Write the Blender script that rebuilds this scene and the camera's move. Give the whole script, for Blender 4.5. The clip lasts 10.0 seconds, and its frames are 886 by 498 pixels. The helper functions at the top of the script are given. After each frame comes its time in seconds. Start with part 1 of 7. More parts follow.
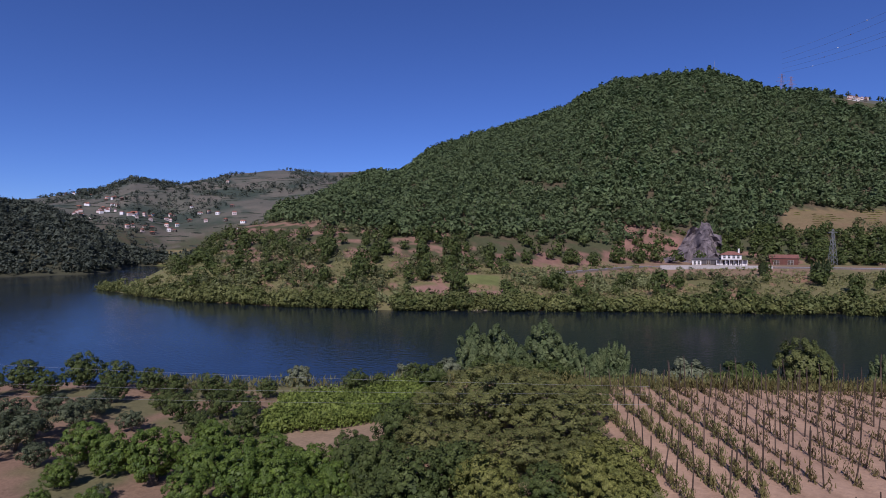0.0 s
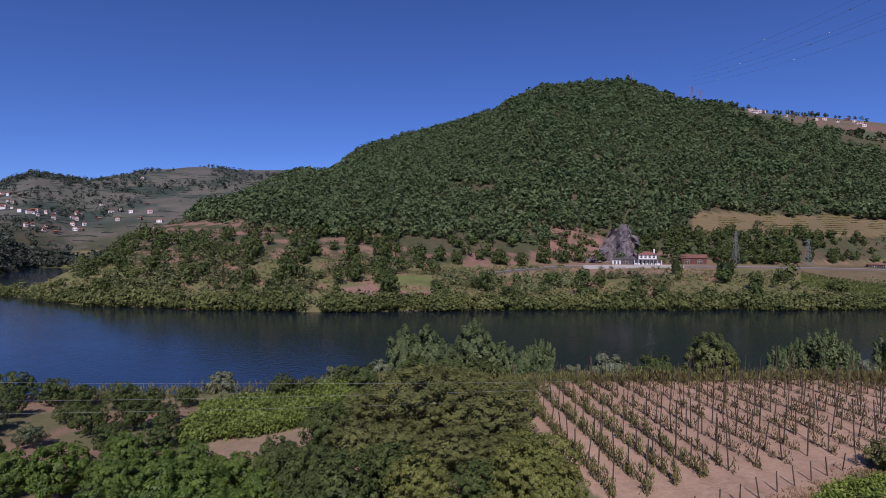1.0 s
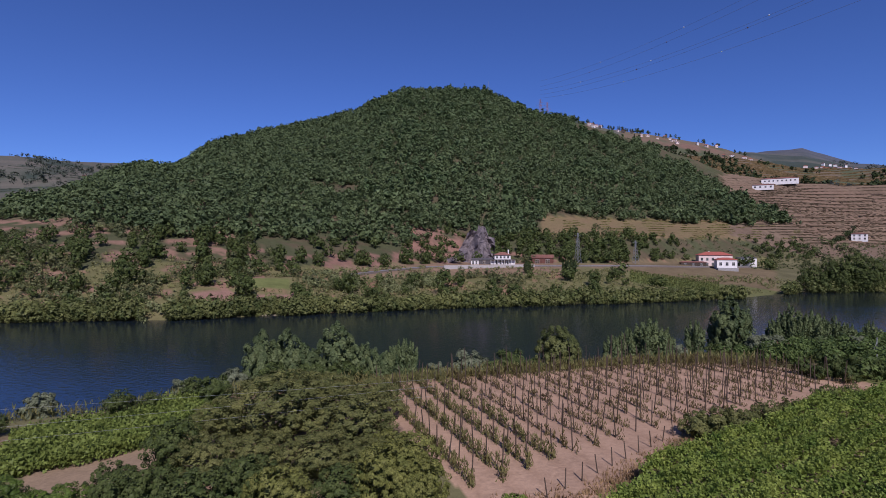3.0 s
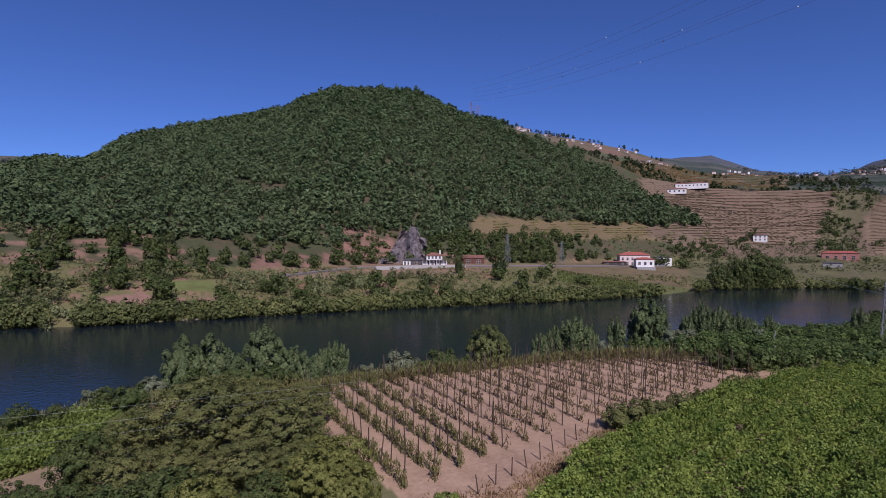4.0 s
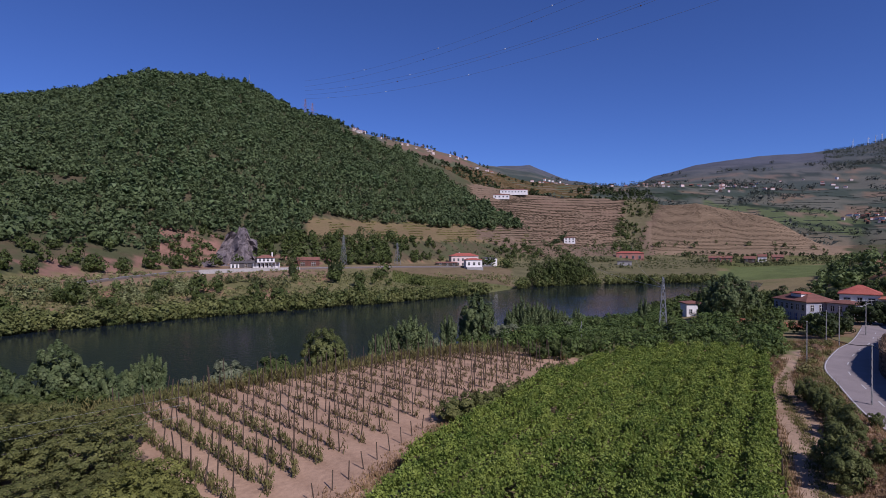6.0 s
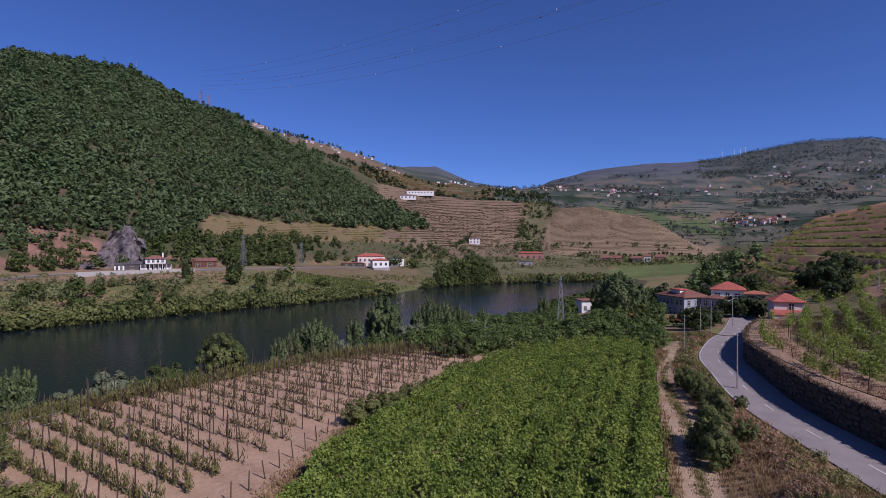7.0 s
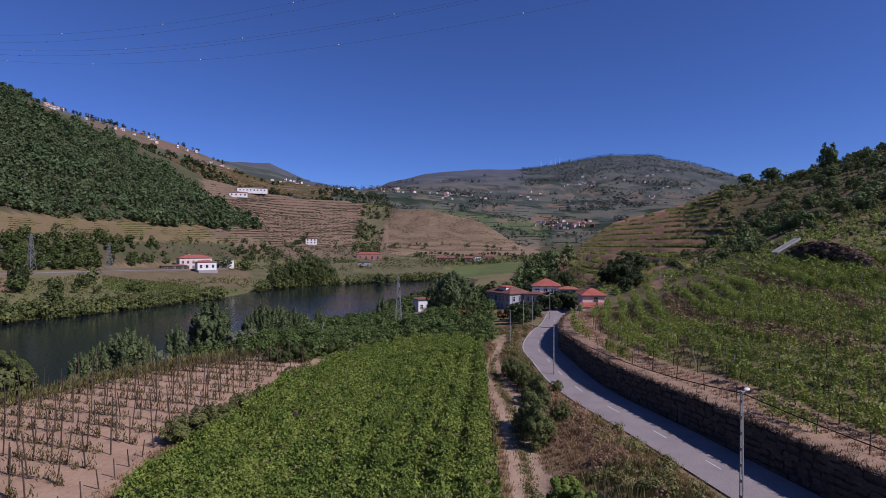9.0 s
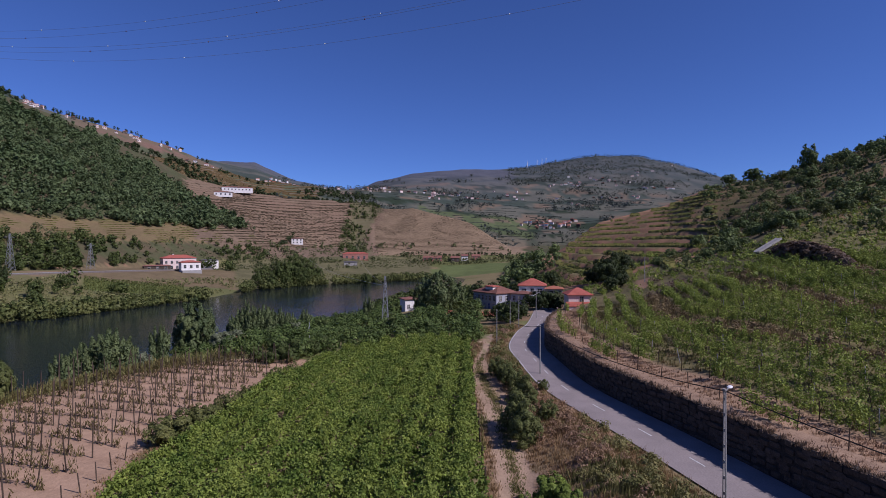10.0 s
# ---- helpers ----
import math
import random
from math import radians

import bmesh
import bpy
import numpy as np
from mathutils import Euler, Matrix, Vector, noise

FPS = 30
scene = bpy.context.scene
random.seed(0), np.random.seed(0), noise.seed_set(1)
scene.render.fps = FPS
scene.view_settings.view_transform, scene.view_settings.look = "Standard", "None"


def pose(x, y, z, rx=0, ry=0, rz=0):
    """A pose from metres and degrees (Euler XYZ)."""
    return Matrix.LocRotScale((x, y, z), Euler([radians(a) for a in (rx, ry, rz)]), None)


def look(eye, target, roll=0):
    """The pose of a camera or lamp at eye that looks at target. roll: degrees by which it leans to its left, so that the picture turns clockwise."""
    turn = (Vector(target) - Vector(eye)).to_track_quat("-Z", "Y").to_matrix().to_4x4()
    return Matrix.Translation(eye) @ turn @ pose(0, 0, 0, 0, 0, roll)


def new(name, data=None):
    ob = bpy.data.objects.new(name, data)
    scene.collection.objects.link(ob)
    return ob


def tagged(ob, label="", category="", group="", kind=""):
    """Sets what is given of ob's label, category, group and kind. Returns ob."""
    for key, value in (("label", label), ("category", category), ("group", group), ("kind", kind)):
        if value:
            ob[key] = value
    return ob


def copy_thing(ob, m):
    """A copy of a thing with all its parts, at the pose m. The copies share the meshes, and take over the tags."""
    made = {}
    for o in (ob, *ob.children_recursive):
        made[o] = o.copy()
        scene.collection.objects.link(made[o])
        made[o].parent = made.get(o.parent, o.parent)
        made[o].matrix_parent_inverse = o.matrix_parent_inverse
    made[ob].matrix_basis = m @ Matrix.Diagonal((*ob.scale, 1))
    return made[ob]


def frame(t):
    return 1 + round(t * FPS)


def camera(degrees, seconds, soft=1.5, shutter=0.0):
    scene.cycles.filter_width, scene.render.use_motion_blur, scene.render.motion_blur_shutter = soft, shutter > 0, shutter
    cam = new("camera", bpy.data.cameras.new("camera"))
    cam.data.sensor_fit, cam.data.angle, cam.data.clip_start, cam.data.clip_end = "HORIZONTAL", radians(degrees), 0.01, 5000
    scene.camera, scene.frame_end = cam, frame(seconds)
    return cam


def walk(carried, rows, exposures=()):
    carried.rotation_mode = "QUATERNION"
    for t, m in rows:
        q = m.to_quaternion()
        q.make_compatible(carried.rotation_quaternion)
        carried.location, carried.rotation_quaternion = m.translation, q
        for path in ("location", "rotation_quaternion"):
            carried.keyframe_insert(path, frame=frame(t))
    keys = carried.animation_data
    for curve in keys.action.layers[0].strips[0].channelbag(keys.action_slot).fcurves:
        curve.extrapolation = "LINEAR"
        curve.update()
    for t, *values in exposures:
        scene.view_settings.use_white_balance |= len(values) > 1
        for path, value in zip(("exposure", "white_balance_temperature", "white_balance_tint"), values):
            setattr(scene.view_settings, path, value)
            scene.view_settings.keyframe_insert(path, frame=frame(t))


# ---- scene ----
# ---- camera: a drone that turns where it hovers ----
EYE = 26.0
cam = camera(78.7, 10.0, soft=0.45)
# seconds, yaw, pitch, roll
ROWS = [
    (0, 1.41, -0.74, -0.10),
    (0.5, -2.46, -0.73, -0.08),
    (1, -5.94, -0.70, -0.04),
    (1.5, -9.26, -0.68, -0.06),
    (2, -12.92, -0.64, -0.07),
    (2.5, -16.74, -0.61, -0.08),
    (4, -27.60, -0.54, -0.09),
    (4.5, -31.46, -0.50, -0.11),
    (5, -35.44, -0.45, -0.13),
    (6.5, -49.84, -0.39, -0.10),
    (7, -54.70, -0.38, -0.05),
    (7.5, -59.43, -0.37, -0.03),
    (8, -64.74, -0.34, -0.01),
    (8.5, -69.93, -0.33, -0.07),
    (9, -71.72, -0.33, -0.05),
    (9.5, -72.67, -0.35, -0.10),
    (10, -73.12, -0.35, -0.08),
]
walk(cam, [(t, pose(0, 0, EYE, 90 + pitch, 0, yaw) @ pose(0, 0, 0, 0, 0, roll)) for t, yaw, pitch, roll in ROWS], exposures=[(0.0, -0.05, 5500, 27), (5.0, -0.05, 5500, 27), (7.5, -0.02, 5500, 27), (10.0, -0.02, 5500, 27)])

# ---- light: clear late-summer sun and sky ----
SUN_BEARING, SUN_HEIGHT = 190.0, 43.0
world = bpy.data.worlds.new("world")
scene.world = world
world.use_nodes = True
wn = world.node_tree
sky = wn.nodes.new("ShaderNodeTexSky")
sky.sky_type, sky.sun_disc = "NISHITA", False
sky.sun_elevation, sky.sun_rotation = radians(SUN_HEIGHT), radians(SUN_BEARING)
sky.altitude, sky.air_density, sky.dust_density, sky.ozone_density = 2500, 1.0, 0.0, 10.0
wn.nodes["Background"].inputs["Strength"].default_value = 0.086
deep = wn.nodes.new("ShaderNodeHueSaturation")
deep.inputs["Hue"].default_value, deep.inputs["Saturation"].default_value = 0.507, 1.0
wn.links.new(sky.outputs[0], deep.inputs["Color"])
wn.links.new(deep.outputs[0], wn.nodes["Background"].inputs["Color"])
sun = new("sun", bpy.data.lights.new("sun", "SUN"))
sun.data.energy, sun.data.angle, sun.data.color = 4.6, radians(0.5), (1.0, 0.90, 0.76)
sb, sh = radians(SUN_BEARING), radians(SUN_HEIGHT)
sun.matrix_world = look((0, 0, 0), (-math.sin(sb) * math.cos(sh), -math.cos(sb) * math.cos(sh), -math.sin(sh)))

# ---- small tools ----


def value_noise(x, y, seed=0):
    """Smooth noise in -1..1 on a unit lattice."""
    xi, yi = np.floor(x), np.floor(y)
    fx, fy = x - xi, y - yi
    fx, fy = fx * fx * (3 - 2 * fx), fy * fy * (3 - 2 * fy)

    def lattice(i, j):
        s = np.sin(i * 127.1 + j * 311.7 + seed * 74.7) * 43758.5453
        return (s - np.floor(s)) * 2 - 1

    return (lattice(xi, yi) * (1 - fx) + lattice(xi + 1, yi) * fx) * (1 - fy) + (lattice(xi, yi + 1) * (1 - fx) + lattice(xi + 1, yi + 1) * fx) * fy


def fractal(x, y, size, octaves=3, seed=0):
    total, gain = 0.0, 1.0
    for k in range(octaves):
        total = total + gain * value_noise(x / size * 2**k, y / size * 2**k, seed + k * 13)
        gain *= 0.5
    return total / (2 - 2.0 ** (1 - octaves))


def smooth_between(a, b, v):
    t = np.clip((v - a) / (b - a), 0, 1)
    return t * t * (3 - 2 * t)


def raw_mesh(name, verts, faces, mats, smooth=False, slots=None):
    """A mesh from arrays: faces are rows of three or four corners."""
    verts, faces = np.asarray(verts, np.float32), np.asarray(faces, np.int32)
    me = bpy.data.meshes.new(name)
    n, k = faces.shape
    me.vertices.add(len(verts))
    me.vertices.foreach_set("co", verts.ravel())
    me.loops.add(n * k)
    me.loops.foreach_set("vertex_index", faces.ravel())
    me.polygons.add(n)
    me.polygons.foreach_set("loop_start", np.arange(0, n * k, k, dtype=np.int32))
    me.polygons.foreach_set("loop_total", np.full(n, k, np.int32))
    if slots is not None:
        me.polygons.foreach_set("material_index", np.asarray(slots, np.int32))
    me.polygons.foreach_set("use_smooth", np.full(n, smooth, bool))
    for m in mats if isinstance(mats, (list, tuple)) else [mats]:
        me.materials.append(m)
    me.update(calc_edges=True)
    me.validate()
    return me


def at_bearing(b, r):
    b = np.radians(b)
    return r * np.sin(b), r * np.cos(b)


# ---- materials ----
def shader(name, rough=0.8, spec=0.3):
    m = bpy.data.materials.new(name)
    m.use_nodes = True
    p = m.node_tree.nodes["Principled BSDF"]
    p.inputs["Roughness"].default_value = rough
    p.inputs["Specular IOR Level"].default_value = spec
    return m, m.node_tree, p


def add_node(tree, kind, **values):
    n = tree.nodes.new(kind)
    for key, v in values.items():
        n.inputs[key].default_value = v
    return n


def mottled(name, dark, light, size=1.0, rough=0.85, bump=0.3, spec=0.25, per="island", spread=0.25, fine=8.0):
    """A surface that varies between two colours at two scales, and from piece to piece."""
    m, t, p = shader(name, rough, spec)
    co = t.nodes.new("ShaderNodeTexCoord")
    big = add_node(t, "ShaderNodeTexNoise", Scale=1.0 / size, Detail=4.0, Roughness=0.6)
    small = add_node(t, "ShaderNodeTexNoise", Scale=fine / size, Detail=3.0, Roughness=0.6)
    t.links.new(co.outputs["Object"], big.inputs["Vector"])
    t.links.new(co.outputs["Object"], small.inputs["Vector"])
    mix = t.nodes.new("ShaderNodeMath")
    mix.operation = "MULTIPLY_ADD"
    mix.inputs[1].default_value = 0.5
    t.links.new(small.outputs["Fac"], mix.inputs[0])
    half = t.nodes.new("ShaderNodeMath")
    half.operation = "MULTIPLY"
    half.inputs[1].default_value = 0.5
    t.links.new(big.outputs["Fac"], half.inputs[0])
    t.links.new(half.outputs[0], mix.inputs[2])
    ramp = t.nodes.new("ShaderNodeValToRGB")
    ramp.color_ramp.elements[0].position, ramp.color_ramp.elements[0].color = 0.36, (*dark, 1)
    ramp.color_ramp.elements[1].position, ramp.color_ramp.elements[1].color = 0.64, (*light, 1)
    t.links.new(mix.outputs[0], ramp.inputs[0])
    out = ramp.outputs[0]
    if spread:
        if per == "island":
            rnd = t.nodes.new("ShaderNodeNewGeometry").outputs["Random Per Island"]
        else:
            rnd = t.nodes.new("ShaderNodeObjectInfo").outputs["Random"]
        span = t.nodes.new("ShaderNodeMapRange")
        span.inputs["To Min"].default_value, span.inputs["To Max"].default_value = 1 - spread, 1 + spread
        t.links.new(rnd, span.inputs["Value"])
        vary = t.nodes.new("ShaderNodeHueSaturation")
        t.links.new(span.outputs[0], vary.inputs["Value"])
        t.links.new(out, vary.inputs["Color"])
        out = vary.outputs[0]
    t.links.new(out, p.inputs["Base Color"])
    if bump:
        b = add_node(t, "ShaderNodeBump", Strength=bump, Distance=0.08 * size)
        t.links.new(mix.outputs[0], b.inputs["Height"])
        t.links.new(b.outputs[0], p.inputs["Normal"])
    return m


def leafy(name, dark, light, spread=0.27, gloss=0.14, size=6.0):
    """Foliage: each leaf its own shade, clumps lighter and darker, some light let through."""
    m = mottled(name, dark, light, size=size, rough=0.55, bump=0, spec=gloss, spread=spread, fine=4.0)
    t = m.node_tree
    p = t.nodes["Principled BSDF"]
    thin = t.nodes.new("ShaderNodeBsdfTranslucent")
    both = t.nodes.new("ShaderNodeMixShader")
    both.inputs[0].default_value = 0.22
    t.links.new(p.inputs["Base Color"].links[0].from_socket, thin.inputs["Color"])
    t.links.new(p.outputs[0], both.inputs[1])
    t.links.new(thin.outputs[0], both.inputs[2])
    t.links.new(both.outputs[0], t.nodes["Material Output"].inputs["Surface"])
    return m


LEAF_FOREST = leafy("leaf_forest", (0.056, 0.083, 0.033), (0.118, 0.155, 0.06), size=25)
LEAF_SCRUB = leafy("leaf_scrub", (0.062, 0.08, 0.032), (0.165, 0.172, 0.068), size=9)
LEAF_DARK = leafy("leaf_dark", (0.0276, 0.0425, 0.0149), (0.0633, 0.0816, 0.0276))
LEAF_OLIVE = leafy("leaf_olive", (0.0584, 0.0779, 0.0384), (0.127, 0.145, 0.076))
LEAF_ORANGE = leafy("leaf_orange", (0.05, 0.09, 0.012), (0.138, 0.195, 0.028), gloss=0.3)
LEAF_WALNUT = leafy("leaf_walnut", (0.088, 0.102, 0.031), (0.195, 0.196, 0.062))
LEAF_VINE = leafy("leaf_vine", (0.08, 0.13, 0.021), (0.235, 0.285, 0.053), size=4)
LEAF_POPLAR = leafy("leaf_poplar", (0.062, 0.092, 0.036), (0.16, 0.195, 0.078))
LEAF_PINE = leafy("leaf_pine", (0.0605, 0.0935, 0.0352), (0.116, 0.16, 0.0638), size=25)
LEAF_BANK = leafy("leaf_bank", (0.0688, 0.09, 0.0264), (0.181, 0.192, 0.0616), size=14)
# two far foliages, base colours greyed to stand in for haze
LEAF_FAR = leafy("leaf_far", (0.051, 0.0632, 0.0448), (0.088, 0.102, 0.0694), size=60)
LEAF_HAZE = leafy("leaf_haze", (0.0675, 0.08, 0.065), (0.099, 0.11, 0.085), size=90)
LEAF_TERRACE = leafy("leaf_terrace", (0.105, 0.082, 0.05), (0.165, 0.125, 0.075), size=20)
LEAF_TAN = leafy("leaf_tan", (0.134, 0.102, 0.043), (0.232, 0.158, 0.071), size=20)
LEAF_TERRACE_GREEN = leafy("leaf_terrace_green", (0.0991, 0.112, 0.0255), (0.215, 0.194, 0.0595), size=20)
LEAF_SAPLING = leafy("leaf_sapling", (0.1, 0.105, 0.036), (0.205, 0.185, 0.068), size=3)
LEAF_DRY = leafy("leaf_dry", (0.185, 0.118, 0.058), (0.36, 0.25, 0.125), size=3, gloss=0.15)
LEAF_WEED = leafy("leaf_weed", (0.098, 0.108, 0.032), (0.235, 0.21, 0.08), size=3)
LEAF_LIME = leafy("leaf_lime", (0.105, 0.12, 0.028), (0.225, 0.228, 0.06))
LEAF_HILLVINE = leafy("leaf_hillvine", (0.12, 0.17, 0.03), (0.30, 0.35, 0.068), size=5)
LEAF_ORCHARD = leafy("leaf_orchard", (0.05, 0.082, 0.02), (0.125, 0.17, 0.046))
LEAF_PLAIN = leafy("leaf_plain", (0.075, 0.098, 0.028), (0.18, 0.192, 0.055), size=5)
LEAF_DARKGREEN = leafy("leaf_darkgreen", (0.044, 0.0665, 0.0178), (0.108, 0.133, 0.038))
LEAF_WILLOW = leafy("leaf_willow", (0.105, 0.125, 0.068), (0.215, 0.235, 0.14))
LEAF_HILLTREE = leafy("leaf_hilltree", (0.0654, 0.0946, 0.0315), (0.172, 0.223, 0.0756), size=14)
LEAF_DULL = leafy("leaf_dull", (0.09, 0.07, 0.03), (0.165, 0.135, 0.05), size=3)
LEAF_RUST = leafy("leaf_rust", (0.19, 0.12, 0.07), (0.37, 0.245, 0.15), size=3, gloss=0.15)
LEAF_DRYSCRUB = leafy("leaf_dryscrub", (0.15, 0.112, 0.055), (0.29, 0.215, 0.105), size=4, gloss=0.15)
LEAF_BRAMBLE = leafy("leaf_bramble", (0.075, 0.055, 0.035), (0.19, 0.13, 0.085), gloss=0.2)
LEAF_REED = leafy("leaf_reed", (0.12, 0.137, 0.05), (0.27, 0.26, 0.105), size=14)
LEAF_BRAMBLE_DRY = leafy("leaf_bramble_dry", (0.09, 0.065, 0.045), (0.21, 0.155, 0.11), size=3, gloss=0.1)
LEAF_CANE = leafy("leaf_cane", (0.116, 0.138, 0.055), (0.22, 0.236, 0.1), size=18)
LEAF_PATCH = leafy("leaf_patch", (0.09, 0.128, 0.024), (0.2, 0.245, 0.052), size=4)
BARK = mottled("bark", (0.06, 0.045, 0.03), (0.16, 0.13, 0.10), size=0.3)


def ground_material():
    m, t, p = shader("ground", 0.95, 0.1)
    cover = t.nodes.new("ShaderNodeVertexColor")
    cover.layer_name = "cover"
    co = t.nodes.new("ShaderNodeTexCoord")
    vary = t.nodes.new("ShaderNodeHueSaturation")
    total = None
    for size, gain in ((30.0, 0.5), (3.0, 0.6), (0.35, 0.7)):
        n = add_node(t, "ShaderNodeTexNoise", Scale=1 / size, Detail=4.0, Roughness=0.65)
        t.links.new(co.outputs["Object"], n.inputs["Vector"])
        ma = t.nodes.new("ShaderNodeMath")
        ma.operation = "MULTIPLY_ADD"
        ma.inputs[1].default_value = gain
        ma.inputs[2].default_value = 1.0 - 0.5 * 1.8 if total is None else 0.0
        t.links.new(n.outputs["Fac"], ma.inputs[0])
        if total is not None:
            t.links.new(total, ma.inputs[2])
        total = ma.outputs[0]
    t.links.new(total, vary.inputs["Value"])
    t.links.new(cover.outputs["Color"], vary.inputs["Color"])
    t.links.new(vary.outputs[0], p.inputs["Base Color"])
    b = add_node(t, "ShaderNodeBump", Strength=0.5, Distance=0.25)
    t.links.new(total, b.inputs["Height"])
    t.links.new(b.outputs[0], p.inputs["Normal"])
    return m


def water_material():
    m, t, p = shader("river_water", 0.06, 0.5)
    p.inputs["Base Color"].default_value = (0.010, 0.016, 0.021, 1)
    p.inputs["IOR"].default_value = 1.33
    co = t.nodes.new("ShaderNodeTexCoord")
    n1 = add_node(t, "ShaderNodeTexNoise", Scale=0.9, Detail=3.0)
    n2 = add_node(t, "ShaderNodeTexNoise", Scale=0.02, Detail=3.0)
    t.links.new(co.outputs["Object"], n1.inputs["Vector"])
    t.links.new(co.outputs["Object"], n2.inputs["Vector"])
    r = t.nodes.new("ShaderNodeMapRange")
    r.inputs["From Min"].default_value, r.inputs["From Max"].default_value = 0.35, 0.65
    r.inputs["To Min"].default_value, r.inputs["To Max"].default_value = 0.03, 0.14
    t.links.new(n2.outputs["Fac"], r.inputs["Value"])
    t.links.new(r.outputs[0], p.inputs["Roughness"])
    b = add_node(t, "ShaderNodeBump", Strength=0.22, Distance=0.3)
    t.links.new(n1.outputs["Fac"], b.inputs["Height"])
    t.links.new(b.outputs[0], p.inputs["Normal"])
    return m


GROUND, WATER = ground_material(), water_material()
ASPHALT = mottled("asphalt", (0.20, 0.172, 0.162), (0.285, 0.245, 0.232), size=2.5, rough=0.9, bump=0.15, spread=0, fine=20)
STONE = mottled("wall_stone", (0.046, 0.036, 0.028), (0.105, 0.082, 0.063), size=0.8, spread=0.2, per="object")
PLASTER = mottled("white_plaster", (0.62, 0.60, 0.56), (0.80, 0.78, 0.75), size=2.0, bump=0.05, spread=0)
TILE = mottled("roof_tile", (0.24, 0.085, 0.05), (0.38, 0.15, 0.09), size=1.5, spread=0.15)
GLASS = mottled("dark_glass", (0.015, 0.018, 0.02), (0.03, 0.035, 0.04), size=1.0, rough=0.1, bump=0, spread=0)
WOOD = mottled("weathered_post", (0.039, 0.0272, 0.0192), (0.101, 0.0748, 0.054), size=0.4, spread=0.3, per="object")
STEEL = mottled("galvanised_steel", (0.16, 0.17, 0.18), (0.30, 0.31, 0.32), size=0.5, rough=0.5, spread=0)
GRANITE = mottled("granite", (0.28, 0.26, 0.24), (0.45, 0.43, 0.40), size=0.5, spread=0)
SLATE = mottled("dark_slate", (0.06, 0.055, 0.055), (0.12, 0.11, 0.11), size=1.0, spread=0)
RUST = mottled("red_boards", (0.09, 0.04, 0.03), (0.16, 0.07, 0.05), size=1.0, spread=0)
TILE_DARK = mottled("old_roof_tile", (0.13, 0.06, 0.045), (0.24, 0.11, 0.08), size=1.5, spread=0.2, per="object")
TILE_RED = mottled("red_roof_tile", (0.26, 0.07, 0.05), (0.40, 0.12, 0.085), size=1.5, spread=0.1)
BALLAST = mottled("ballast", (0.11, 0.092, 0.078), (0.205, 0.17, 0.145), size=0.6, spread=0)
ROCK = mottled("rock", (0.075, 0.064, 0.066), (0.215, 0.18, 0.178), size=6.0, bump=0.8, spread=0)
PLASTER_PINK = mottled("pink_plaster", (0.60, 0.47, 0.42), (0.74, 0.62, 0.56), size=2.0, bump=0.05, spread=0)
PLASTER_BLUE = mottled("grey_blue_plaster", (0.272, 0.288, 0.336), (0.384, 0.4, 0.44), size=2.0, bump=0.05, spread=0)
RED_WALL = mottled("red_wall", (0.30, 0.13, 0.10), (0.42, 0.20, 0.16), size=2.0, bump=0.05, spread=0)
MAST_RED = mottled("mast_red", (0.26, 0.13, 0.12), (0.36, 0.24, 0.24), size=8.0, bump=0, spread=0)
CABLE = mottled("cable", (0.10, 0.10, 0.10), (0.18, 0.18, 0.18), size=1.0, bump=0, spread=0)
BLUE_PAINT = mottled("blue_paint", (0.05, 0.08, 0.22), (0.09, 0.13, 0.32), size=1.0, bump=0, spread=0, rough=0.5)
WHITE_LINE = mottled("road_paint", (0.32, 0.32, 0.31), (0.58, 0.58, 0.56), size=0.4, bump=0.05, spread=0)
STONE_DARK = mottled("wall_core", (0.025, 0.022, 0.02), (0.055, 0.05, 0.045), size=0.8, spread=0)
STONE_LOOSE = mottled("wall_stone_far", (0.046, 0.036, 0.028), (0.105, 0.082, 0.063), size=0.8, spread=0.2)
LAMP_SHELL = mottled("lamp_shell", (0.6, 0.6, 0.6), (0.75, 0.75, 0.75), size=0.5, rough=0.4, bump=0, spread=0)
CABLE_BLACK = mottled("black_cable", (0.012, 0.012, 0.012), (0.025, 0.025, 0.025), size=1.0, bump=0, spread=0)
CABLE_PALE = mottled("pale_cable", (0.25, 0.26, 0.25), (0.38, 0.39, 0.38), size=1.0, bump=0, spread=0, rough=0.4)
BRAMBLE_EARTH = mottled("bramble_earth", (0.07, 0.05, 0.034), (0.17, 0.12, 0.08), size=1.5, bump=0.8, spread=0)
DRY_EARTH = mottled("dry_earth", (0.22, 0.145, 0.09), (0.34, 0.23, 0.145), size=1.2, bump=0.5, spread=0)
CONCRETE = mottled("concrete", (0.22, 0.21, 0.20), (0.38, 0.37, 0.35), size=0.7, spread=0)

